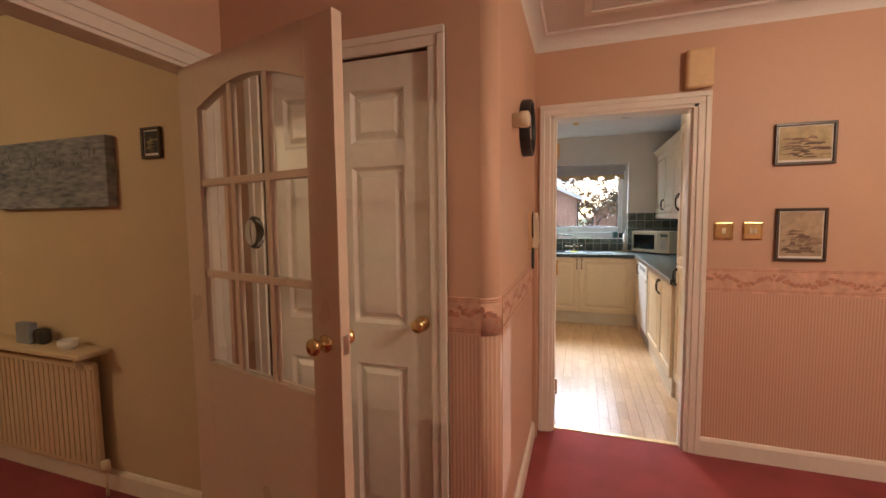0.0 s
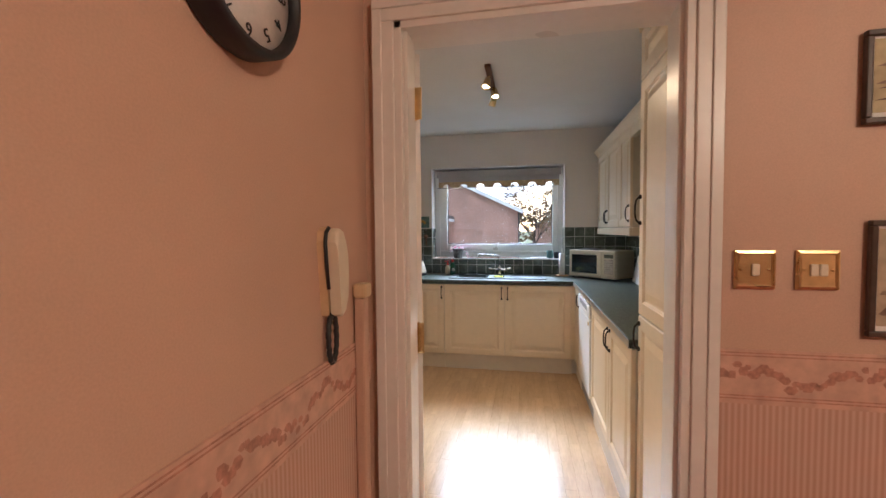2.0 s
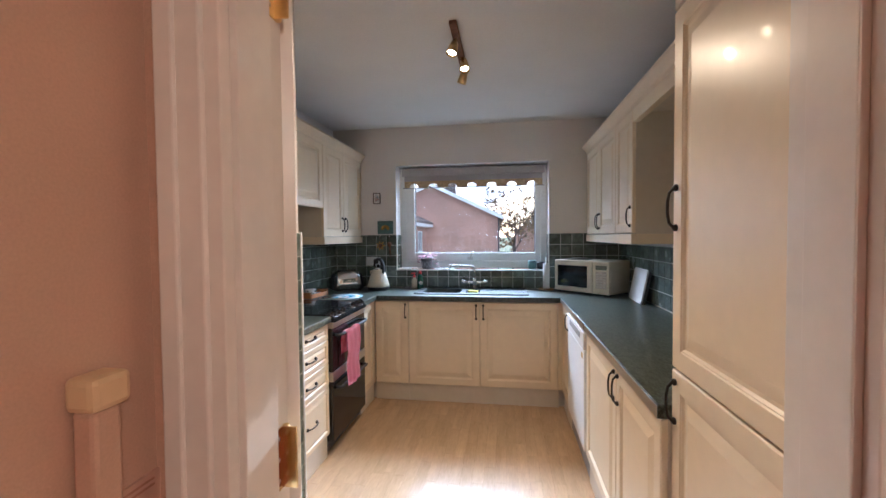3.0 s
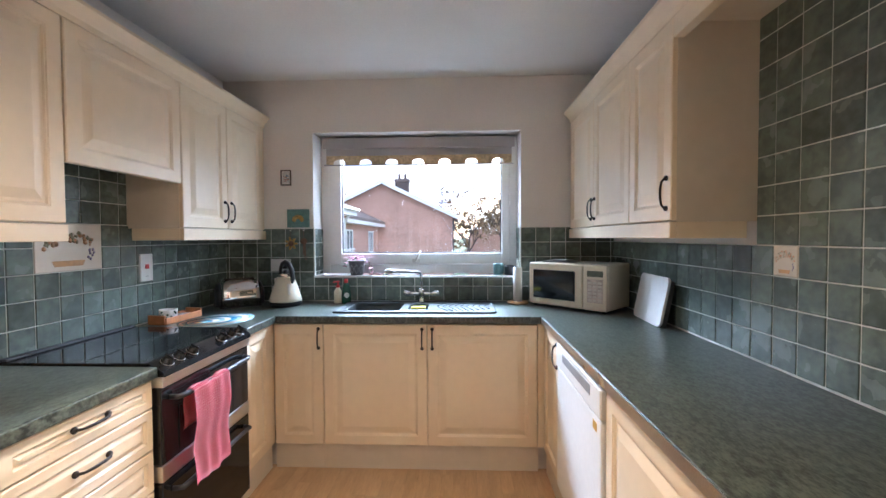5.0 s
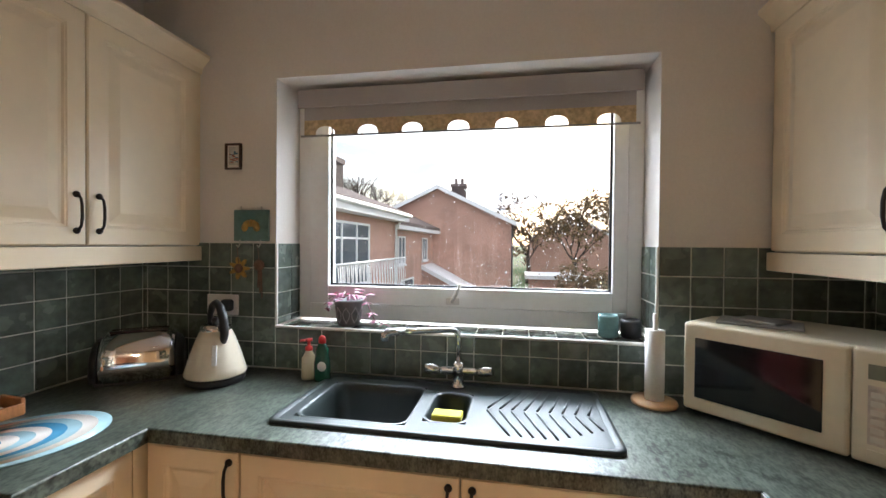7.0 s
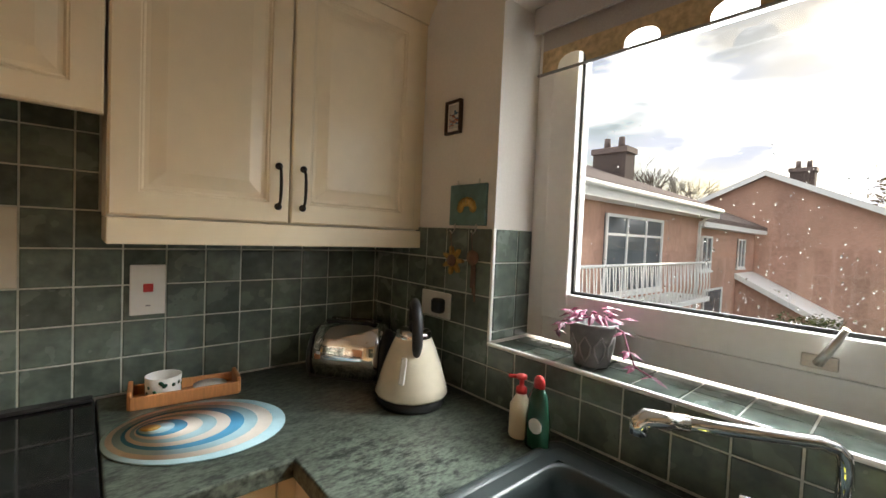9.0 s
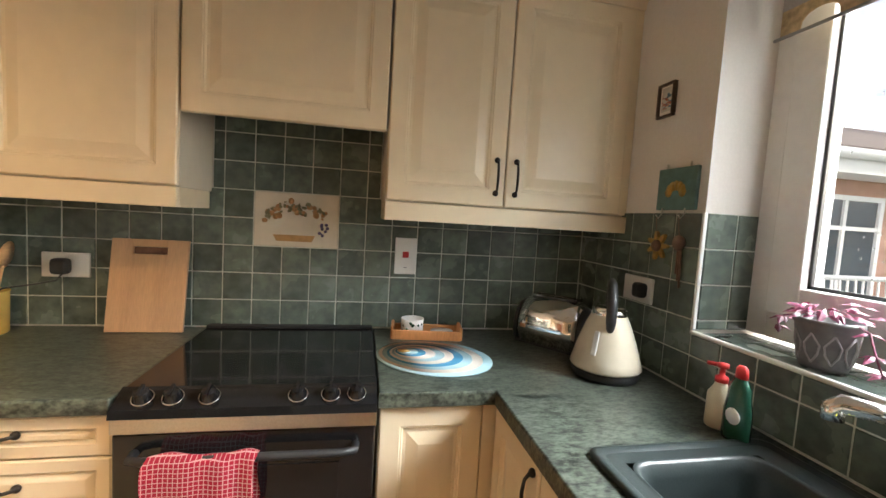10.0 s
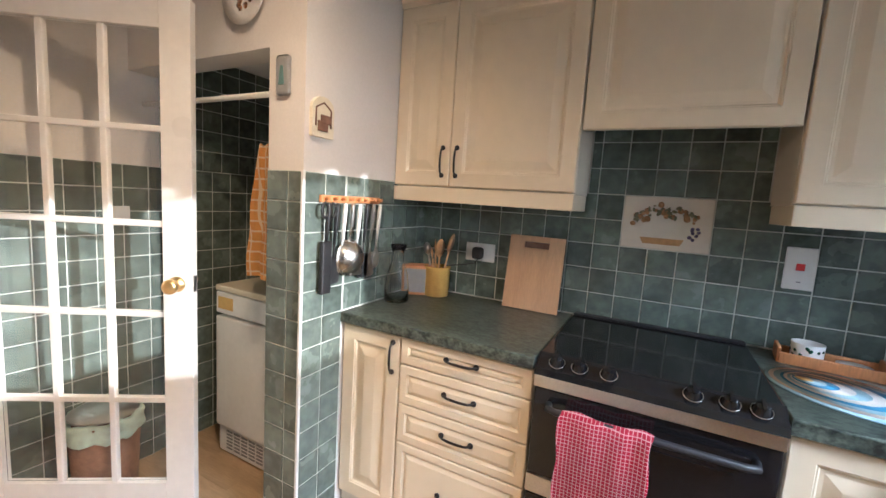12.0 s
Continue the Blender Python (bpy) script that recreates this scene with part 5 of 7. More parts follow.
bx(bm, 0.12, 0.26, 6.322, 6.348, 0.955, 0.985, 0.012, seg=3)
part("body", bm, M_CHROME, tp)
bm = B()
tube(bm, [(0.19, 6.335, 1.0), (0.19, 6.335, 1.085), (0.187, 6.332, 1.105), (0.178, 6.322, 1.118), (0.16, 6.305, 1.124), (0.06, 6.20, 1.136), (0.0, 6.145, 1.143)], 0.0105, 12)
tube(bm, [(0.03, 6.172, 1.139), (-0.015, 6.13, 1.143), (-0.02, 6.125, 1.136), (-0.02, 6.125, 1.118)], 0.0135, 12)
part("spout", bm, M_CHROME, tp)
for s in (-1, 1):
    bm = B()
    tube(bm, [(0.19 + s * 0.07, 6.335, 0.97), (0.19 + s * 0.10, 6.332, 0.973), (0.19 + s * 0.125, 6.325, 0.978)], [0.017, 0.019, 0.015], 12)
    part("lever", bm, M_CHROME, tp)

# ---- worktop things ----
kt = thing("kettle", -0.725, 6.235, 0.905, "cream enamel pyramid kettle with a black handle and base", "kettle")
mkt = Matrix.Translation((-0.722, 6.235, 0.905)) @ Matrix.Diagonal((1.05, 1.05, 1.05, 1))
bm = B()
lathe(bm, [(0, 0), (0.092, 0), (0.097, 0.008), (0.095, 0.027), (0, 0.027)], 32, mkt)
part("base", bm, M_BLACKM, kt)
bm = B()
lathe(bm, [(0, 0.027), (0.100, 0.028), (0.103, 0.036), (0.097, 0.055), (0.082, 0.105), (0.064, 0.155), (0.05, 0.185), (0, 0.186)], 36, mkt)
part("body", bm, M_ENAMEL, kt)
bm = B()
lathe(bm, [(0.05, 0.184), (0.051, 0.19), (0.049, 0.20), (0.04, 0.205), (0, 0.206)], 28, mkt)
lid = part("lid", bm, M_CHROME, kt)
bm = B()
lathe(bm, [(0, 0.205), (0.012, 0.206), (0.015, 0.22), (0.01, 0.228), (0, 0.23)], 14, mkt)
part("knob", bm, M_BLACKM, lid)
bm = B()
c, s = math.cos(-0.5), math.sin(-0.5)
arc = [(0.058, 0.145), (0.068, 0.175), (0.062, 0.225), (0.035, 0.268), (0.0, 0.28), (-0.03, 0.268), (-0.048, 0.235), (-0.052, 0.20)]
tube(bm, [(a * c, a * s, z) for a, z in arc], [0.011, 0.015, 0.016, 0.015, 0.014, 0.013, 0.011, 0.009], 10, mkt)
part("handle", bm, M_BLACKM, kt)
bm = B()
tube(bm, [(-0.07 * c, -0.07 * s, 0.12), (-0.088 * c, -0.088 * s, 0.15), (-0.10 * c, -0.10 * s, 0.168)], [0.022, 0.016, 0.011], 10, mkt)
part("spout", bm, M_ENAMEL, kt)
bm = B()
bx(bm, 0.079, 0.086, -0.008, 0.008, 0.055, 0.125, 0.003, mkt @ Matrix.Rotation(-0.95, 4, "Z") @ pose(0.035, 0, 0.0, 0, -18, 0))
part("gauge", bm, M_WHITE, kt, "clear water gauge")

tt = thing("toaster", -1.04, 6.20, 0.905, "rounded chrome toaster with black ends", "toaster")
mtt = pose(-1.03, 6.21, 0.905, 0, 0, 38)
prof = [(-0.085, 0.012), (-0.092, 0.06), (-0.088, 0.11), (-0.072, 0.15), (-0.04, 0.178), (0.0, 0.188), (0.04, 0.178), (0.072, 0.15), (0.088, 0.11), (0.092, 0.06), (0.085, 0.012)]


def loft(bm, prof, stations, m):
    rows = []
    for x, sc in stations:
        rows.append([bm.verts.new(m @ Vector((x, a * sc, 0.012 + (b - 0.012) * sc))) for a, b in prof])
    k = len(prof)
    for p, q in zip(rows, rows[1:]):
        for i in range(k):
            f = bm.faces.new([p[i], p[(i + 1) % k], q[(i + 1) % k], q[i]])
            f.smooth = True
    bm.faces.new(rows[0][::-1])
    bm.faces.new(rows[-1])


bm = B()
loft(bm, prof, [(-0.12, 0.86), (-0.10, 0.96), (-0.06, 1.0), (0.06, 1.0), (0.10, 0.96), (0.12, 0.86)], mtt)
part("shell", bm, M_CHROME, tt)
for s in (-1, 1):
    bm = B()
    loft(bm, prof, sorted([(s * 0.12, 0.88), (s * 0.135, 0.82), (s * 0.146, 0.68)]), mtt)
    part("end_cap", bm, M_BLACKM, tt)
bm = B()
for y in (-0.03, 0.012):
    bx(bm, -0.09, 0.09, y, y + 0.018, 0.180, 0.1885, m=mtt)
part("slot", bm, M_BLACK, tt)
part("plinth", bx(B(), -0.125, 0.125, -0.08, 0.08, 0.0, 0.013, 0.003, mtt), M_BLACKM, tt)

# round glass mat with painted swirls
gm = thing("glass_mat", -0.885, 5.715, 0.905, "oval glass worktop saver with pale blue swirls", "worktop saver")
mg = pose(-0.885, 5.715, 0.905, 0, 0, 62)
EL = Matrix.Diagonal((0.195, 0.165, 1, 1))
bm = B()
lathe(bm, [(0, 0.001), (1.0, 0.001), (1.0, 0.005), (0, 0.005)], 48, mg @ EL)
part("plate", bm, M_BLUE, gm)
rz = 0.0052
for k, (cx, r, mt_) in enumerate(((-0.06, 0.90, M_PALE), (-0.12, 0.78, M_BLUE), (-0.16, 0.66, M_BLUED), (-0.22, 0.56, M_PALE), (-0.28, 0.46, M_BLUE), (-0.34, 0.36, M_PALE), (-0.42, 0.27, M_BLUED), (-0.48, 0.19, M_BLUE), (-0.55, 0.11, M_OCHRE))):
    bm = B()
    lathe(bm, [(0, rz + 0.0003 * k), (r, rz + 0.0003 * k), (0, rz + 0.0003 * k + 0.0002)], 40, mg @ EL @ Matrix.Translation((cx, 0.0, 0)))
    part("swirl", bm, mt_, gm)

ty = thing("wooden_tray", -1.12, 5.72, 0.905, "small orange pine tray behind the glass mat", "tray")
mty = pose(-1.125, 5.725, 0.905, 0, 0, 84)
bm = B()
bx(bm, -0.13, 0.13, -0.05, 0.05, 0.0, 0.01, 0.002, mty)
bx(bm, -0.13, 0.13, -0.055, -0.045, 0.0, 0.036, 0.003, mty)
bx(bm, -0.13, 0.13, 0.045, 0.055, 0.0, 0.036, 0.003, mty)
part("sides", bm, M_PINE, ty)
for s in (-1, 1):
    bm = B()
    bx(bm, s * 0.13 - 0.006, s * 0.13 + 0.006, -0.05, 0.05, 0.0, 0.05, 0.004, mty)
    part("end_handle", bm, M_PINE, ty)
bm = B()
lathe(bm, [(0, 0.0), (0.036, 0), (0.042, 0.008), (0.044, 0.06), (0.0405, 0.06), (0.039, 0.01), (0, 0.008)], 28, mty @ Matrix.Translation((-0.055, 0, 0.0105)))
cup = thing("patterned_pot", -1.12, 5.67, 0.915, "white pottery pot with a dark leaf pattern", "pot")
part("pot", bm, M_PAPER, cup)
bm = B()
rng = random.Random(2)
for k in range(26):
    a, h = rng.uniform(0, 6.28), rng.uniform(0.014, 0.05)
    mm = mty @ Matrix.Translation((-0.055, 0, 0.0105)) @ Matrix.Rotation(a, 4, "Z") @ Matrix.Translation((0.0425 + 0.0022 * (h / 0.06), 0, h)) @ Matrix.Rotation(math.pi / 2, 4, "Y")
    lathe(bm, [(0, 0.0), (0.0055, 0.0003), (0, 0.0012)], 6, mm)
part("leaf_pattern", bm, M_GREENB, cup)
bm = B()
lathe(bm, [(0, 0.0), (0.025, 0), (0.043, 0.012), (0.044, 0.015), (0.024, 0.005), (0, 0.004)], 28, mty @ Matrix.Translation((0.06, 0, 0.0105)))
single("saucer", bm, M_PAPER, "small white saucer on the tray", "saucer")


def socket(name, label, m, w, h, mate=M_WHITE):
    s = thing(name, *m.translation, label, "socket")
    part("plate", bx(B(), -w / 2, w / 2, -h / 2, h / 2, 0.006, 0.016, 0.003, m), mate, s)
    return s


ms = facing("+x", KX0, 5.64, 1.205)
s = socket("cooker_switch", "white upright cooker switch with a red rocker", ms, 0.086, 0.146)
part("rocker", bx(B(), -0.012, 0.012, -0.006, 0.018, 0.015, 0.020, 0.002, ms), M_RED, s)
part("neon", bx(B(), -0.006, 0.006, -0.048, -0.044, 0.0155, 0.017, m=ms), M_GREY, s)
ms = facing("+x", KX0, 4.46, 1.125)
s = socket("wall_socket", "white double wall socket with a black plug", ms, 0.146, 0.086)
part("plug", bx(B(), -0.028, 0.024, -0.03, 0.026, 0.016, 0.058, 0.014, ms, 3), M_BLACKM, s, "black plug")
bm = B()
tube(bm, [(0, -0.03, 0.035), (-0.01, -0.05, 0.045), (-0.06, -0.062, 0.05), (-0.14, -0.075, 0.08), (-0.17, -0.1, 0.1)], 0.003, 6, ms)
part("flex", bm, M_BLACKM, s)
ms = facing("-y", -0.83, KY1, 1.165)
s = socket("wall_socket", "white double wall socket with a black plug by the kettle", ms, 0.146, 0.086)
part("plug", bx(B(), 0.012, 0.06, -0.024, 0.026, 0.016, 0.05, 0.012, ms, 3), M_BLACKM, s, "black plug")

# picture tiles


def motif(name, label, m, w, h, seed):
    p = thing(name, *m.translation, label, "picture tile")
    part("tile_panel", panel(B(), 0, w, 0, h, [(0, 0.003), (0, 0.0055), (0.002, 0.0075)], m), mat("motif_glaze_%d" % seed, (0.74, 0.68, 0.58), 0.25, vary=0.05, grain=20), p)
    rng = random.Random(seed)
    groups = {"fruit": ((0.62, 0.34, 0.16), 26), "leaf": ((0.30, 0.28, 0.16), 34), "grape": ((0.16, 0.13, 0.26), 9)}
    for g_, (col, n_) in groups.items():
        bm = B()
        for k in range(n_):
            if g_ == "grape":
                a, b, r = w * 0.82 + rng.uniform(-0.05, 0.05) * w, h * rng.uniform(0.2, 0.45), 0.022 * w
            else:
                t_ = rng.uniform(0.1, 0.9)
                a, b, r = w * t_, h * (0.48 + 0.35 * math.sin(t_ * math.pi)) * rng.uniform(0.75, 1.05), w * rng.uniform(0.015, 0.04)
            lathe(bm, [(0, 0.0076), (r, 0.0077 + 0.00003 * k), (0, 0.0084)], 10, m @ Matrix.Translation((a, b, 0)) @ Matrix.Rotation(rng.uniform(0, 3), 4, "Z") @ Matrix.Diagonal((1, 0.55 if g_ == "leaf" else 0.9, 1, 1)))
        part(g_, bm, mat("motif_%s_%d" % (g_, seed), col, 0.3, vary=0.2), p)
    bm = B()
    extrude_poly(bm, [(w * 0.22, h * 0.22), (w * 0.26, h * 0.10), (w * 0.68, h * 0.10), (w * 0.72, h * 0.22)], 0.0076, 0.0082, m)
    part("basket", bm, mat("motif_basket_%d" % seed, (0.50, 0.28, 0.10), 0.3, vary=0.2), p)


motif("fruit_mural", "cream picture tiles with a painted fruit basket", facing("+x", KX0, 5.066, 1.222), 0.307, 0.203, 21)
motif("fruit_mural", "large cream picture tiles with painted fruit", facing("-x", KX1, 4.535, 1.429), 0.307, 0.203, 22)
motif("fruit_mural", "single cream picture tile with painted fruit", facing("-x", KX1, 4.948, 1.224), 0.1, 0.1, 23)

# soap bottles and sill things
so = thing("soap_dispenser", -0.405, 6.33, 0.905, "clear plastic hand soap bottle with a red pump", "soap bottle")
mo = Matrix.Translation((-0.393, 6.330, 0.905)) @ Matrix.Diagonal((1, 1, 0.93, 1))
bm = B()
lathe(bm, [(0, 0), (0.026, 0), (0.028, 0.006), (0.027, 0.085), (0.015, 0.108), (0.012, 0.118), (0, 0.118)], 20, mo)
part("bottle", bm, M_CREAMP, so)
bm = B()
lathe(bm, [(0, 0.118), (0.015, 0.118), (0.014, 0.132), (0.006, 0.136), (0.006, 0.155), (0.013, 0.156), (0.013, 0.166), (0, 0.168)], 14, mo)
tube(bm, [(0, 0, 0.161), (-0.03, -0.015, 0.158)], 0.005, 8, mo)
part("pump", bm, M_RED, so, "red pump")
sg = thing("washing_up_liquid", -0.345, 6.335, 0.905, "green washing-up liquid bottle with a red cap", "bottle")
mo = Matrix.Translation((-0.332, 6.318, 0.905)) @ Matrix.Diagonal((1, 0.7, 0.96, 1))
bm = B()
lathe(bm, [(0, 0), (0.031, 0), (0.033, 0.008), (0.032, 0.07), (0.027, 0.10), (0.025, 0.125), (0.014, 0.148), (0, 0.15)], 20, mo)
part("bottle", bm, M_GREENB, sg)
bm = B()
lathe(bm, [(0, 0.149), (0.015, 0.149), (0.014, 0.17), (0.008, 0.178), (0, 0.179)], 14, mo)
part("cap", bm, M_RED, sg, "red cap")
bm = B()
lathe(bm, [(0, 0.0), (0.018, 0.0), (0.018, 0.0015), (0, 0.0015)], 16, Matrix.Translation((-0.322, 6.2945, 0.965)) @ Matrix.Rotation(math.pi / 2, 4, "X"))
part("label", bm, M_PAPER, sg)

pl = thing("potted_plant", -0.30, 6.49, 1.088, "purple trailing plant in a patterned grey pot", "potted plant")
mo = Matrix.Translation((-0.30, 6.495, 1.0845))
bm = B()
lathe(bm, [(0, 0), (0.042, 0), (0.046, 0.01), (0.058, 0.095), (0.062, 0.1), (0.062, 0.11), (0.054, 0.11), (0.05, 0.092), (0, 0.09)], 28, mo)
pot = part("pot", bm, mat("pot_grey", (0.16, 0.15, 0.15), 0.6, vary=0.25, grain=40), pl)
bm = B()
for k in range(9):
    a = k * 2 * math.pi / 9
    for s in (-1, 1):
        tube(bm, [((0.0455 + 0.0125 * h / 0.09) * math.cos(a + s * w), (0.0455 + 0.0125 * h / 0.09) * math.sin(a + s * w), h) for h, w in ((0.015, 0.0), (0.035, 0.22), (0.055, 0.27), (0.08, 0.0))], 0.0022, 5, mo)
part("relief", bm, mat("pot_relief", (0.36, 0.33, 0.33), 0.6), pot)
bm, bms = B(), B()
rng = random.Random(9)


def leaf(bm, c, d, up, L, W):
    d, up = d.normalized(), up.normalized()
    s = d.cross(up).normalized()
    vs = [bm.verts.new(c), bm.verts.new(c + d * L * 0.45 + s * W - up * L * 0.05), bm.verts.new(c + d * L - up * L * 0.15), bm.verts.new(c + d * L * 0.45 - s * W - up * L * 0.05), bm.verts.new(c + d * L * 0.45 + up * L * 0.08)]
    for q in ((0, 1, 4), (1, 2, 4), (2, 3, 4), (3, 0, 4)):
        bm.faces.new([vs[i] for i in q])


for k in range(46):
    a = rng.uniform(0, 6.28)
    r = rng.uniform(0.01, 0.07)
    c = mo.translation + Vector((r * math.cos(a), r * math.sin(a) * 0.85, 0.118 + rng.uniform(-0.01, 0.03) - 0.25 * max(0, r - 0.05)))
    leaf(bm, c, Vector((math.cos(a), math.sin(a), rng.uniform(-0.7, 0.25))), Vector((0, 0, 1)), rng.uniform(0.028, 0.05), rng.uniform(0.006, 0.012))
stems = ([(0.05, 0, 0.11), (0.085, -0.01, 0.10), (0.105, -0.02, 0.06), (0.125, -0.03, 0.03), (0.165, -0.035, 0.018)], [(-0.05, -0.02, 0.11), (-0.075, -0.03, 0.10), (-0.085, -0.03, 0.075)])
for p in stems:
    tube(bms, p, 0.0022, 6, mo)
    for q in p[1:]:
        for k in range(4):
            a = rng.uniform(0, 6.28)
            leaf(bm, mo @ Vector(q), Vector((math.cos(a), math.sin(a), -0.3)), Vector((0, 0, 1)), rng.uniform(0.025, 0.04), 0.008)
part("leaves", bm, M_PURPLE, pl)
part("stem", bms, M_PURPLE, pl)
for x, h, lab in ((0.735, 0.085, "dark green glazed pot on the tiled sill"), (0.815, 0.07, "small dark pot on the tiled sill")):
    bm = B()
    lathe(bm, [(0, 0), (0.026, 0), (0.036, 0.008), (0.037, h - 0.01), (0.034, h), (0.029, h), (0.029, 0.012), (0, 0.01)], 22, Matrix.Translation((x, 6.49, 1.0845)))
    single("sill_pot", bm, M_TEAL if h > 0.08 else M_BLACKM, lab, "pot")

# paper towel holder
pt = thing("kitchen_roll_holder", 0.845, 6.33, 0.905, "slim kitchen roll on a pale wooden stand", "kitchen roll")
mo = Matrix.Translation((0.85, 6.33, 0.905))
bm = B()
lathe(bm, [(0, 0), (0.07, 0), (0.072, 0.006), (0.068, 0.014), (0, 0.015)], 28, mo)
part("stand", bm, M_WOOD, pt)
bm = B()
lathe(bm, [(0.012, 0.016), (0.030, 0.016), (0.030, 0.245), (0.012, 0.245)], 24, mo)
part("roll", bm, M_PAPER, pt)
bm = B()
tube(bm, [(0, 0, 0.01), (0, 0, 0.30)], 0.007, 10, mo)
part("spindle", bm, M_WHITE, pt)

# microwave, turned into the corner
mw = thing("microwave", 1.22, 6.15, 0.905, "cream microwave oven with a dark door window", "microwave")
ang = math.degrees(math.atan2(5.915 - 6.289, 1.306 - 0.924))
mm = pose(0.924, 6.289, 0.905, 0, 0, ang) @ facing("-y", 0, 0, 0)
MWW, MWH, MWD = 0.535, 0.285, 0.34
part("body", bx(B(), 0.0, MWW, 0.012, MWH, -MWD, -0.02, 0.008, mm), M_CREAMP, mw)
dr = part("door", bx(B(), 0.0, 0.385, 0.012, MWH, -0.019, 0.006, 0.010, mm, 3), M_CREAMP, mw)
part("window", bx(B(), 0.035, 0.335, 0.055, MWH - 0.045, 0.005, 0.0085, 0.002, mm), M_BLACK, dr, "dark glass window")
pn = part("control_panel", bx(B(), 0.387, MWW, 0.012, MWH, -0.019, 0.005, 0.008, mm, 3), M_CREAMP, mw)
part("display", bx(B(), 0.415, MWW - 0.022, MWH - 0.07, MWH - 0.035, 0.0045, 0.007, m=mm), mat("lcd", (0.16, 0.17, 0.13), 0.2), pn)
part("keypad", bx(B(), 0.415, MWW - 0.022, 0.06, MWH - 0.085, 0.0045, 0.006, m=mm), mat("keypad_print", (0.60, 0.50, 0.42), 0.5, vary=0.2, grain=60, big=25), pn)
bm = B()
for r_ in range(6):
    for c_ in range(3):
        bx(bm, 0.420 + c_ * 0.031, 0.443 + c_ * 0.031, 0.067 + r_ * 0.021, 0.08 + r_ * 0.021, 0.006, 0.0072, m=mm)
part("keys", bm, mat("keypad_key", (0.66, 0.60, 0.52), 0.5), pn)
part("button", bx(B(), 0.415, MWW - 0.022, 0.028, 0.048, 0.0045, 0.008, 0.001, mm), M_CREAMP, pn)
bm = B()
for a in (0.03, MWW - 0.03):
    for d in (-0.03, -MWD + 0.03):
        lathe(bm, [(0, 0), (0.013, 0), (0.012, 0.013), (0, 0.013)], 10, mm @ Matrix.Translation((a, 0, d)) @ Matrix.Rotation(-math.pi / 2, 4, "X"))
part("feet", bm, M_BLACKM, mw)
bm = B()
mm2 = mm @ Matrix.Translation((0.16, MWH, -0.14)) @ Matrix.Rotation(-math.pi / 2, 4, "X")
bx(bm, -0.11, 0.10, -0.07, 0.07, 0.001, 0.009, 0.003, mm2 @ Matrix.Rotation(0.25, 4, "Z"))
bx(bm, -0.06, 0.06, -0.05, 0.05, 0.009, 0.018, 0.004, mm2 @ Matrix.Rotation(-0.15, 4, "Z"))
single("oven_cloth", bm, M_GREY, "folded grey cloth on top of the microwave", "cloth")

# white tilted board
wb = thing("tablet_stand", 1.45, 5.73, 0.905, "white angled recipe stand against the tiles", "recipe stand")
mb = Matrix.Translation((1.455, 5.735, 0.905)) @ pose(0, 0, 0, 0, 11, -3) @ facing("-x", 0, 0, 0)
pts = round_rect(-0.175, 0.175, 0.0, 0.25, 0.03)
bm = B()
extrude_poly(bm, pts, 0.0, 0.012, mb)
part("board", bm, M_PAPER, wb)
bm = B()
extrude_poly(bm, [(0.12, 0.0), (0.178, 0.0), (0.178, 0.2), (0.165, 0.235)], -0.02, -0.001, mb)
part("back", bm, M_BLACKM, wb)
bm = B()
lathe(bm, [(0, 0), (0.045, 0), (0.06, 0.01), (0.095, 0.05), (0.098, 0.055), (0.092, 0.055), (0.055, 0.014), (0, 0.008)], 30, Matrix.Translation((1.25, 4.13, 0.905)))
single("dark_bowl", bm, M_BROWN, "dark brown bowl on the worktop", "bowl")

# small wall things by the window
framed_print("small_picture", "tiny dark-framed print beside the window", facing("-y", -0.785, KY1, 1.79), 0.075, 0.11, 6, 0.008, M_DARKWOOD, [(0.62, 0.62, 0.6), (0.1, 0.2, 0.3), (0.4, 0.15, 0.1)])
pq = thing("key_plaque", -0.70, 6.41, 1.49, "teal painted key plaque with metal hooks", "plaque")
mq = facing("-y", -0.70, KY1, 1.50)
part("board", bx(B(), -0.08, 0.08, -0.065, 0.065, 0.0, 0.012, 0.002, mq), M_TEAL, pq)
bm = B()
for k in range(7):
    a = k * math.pi / 6
    lathe(bm, [(0, 0.0122), (0.016, 0.0125), (0, 0.0136)], 8, mq @ Matrix.Translation((0.028 * math.cos(a), -0.01 + 0.02 * math.sin(a), 0.0001 * k)))
part("motif", bm, M_OCHRE, pq)
for x in (-0.05, 0.045):
    bm = B()
    tube(bm, [(x, -0.06, 0.012), (x, -0.08, 0.014), (x, -0.092, 0.024), (x, -0.082, 0.034)], 0.0025, 6, mq)
    part("hook", bm, M_STEEL, pq)
    bm = B()
    tube(bm, [(x, 0.065, 0.006), (x, 0.08, 0.006)], 0.003, 6, mq)
    part("peg", bm, M_STEEL, pq)
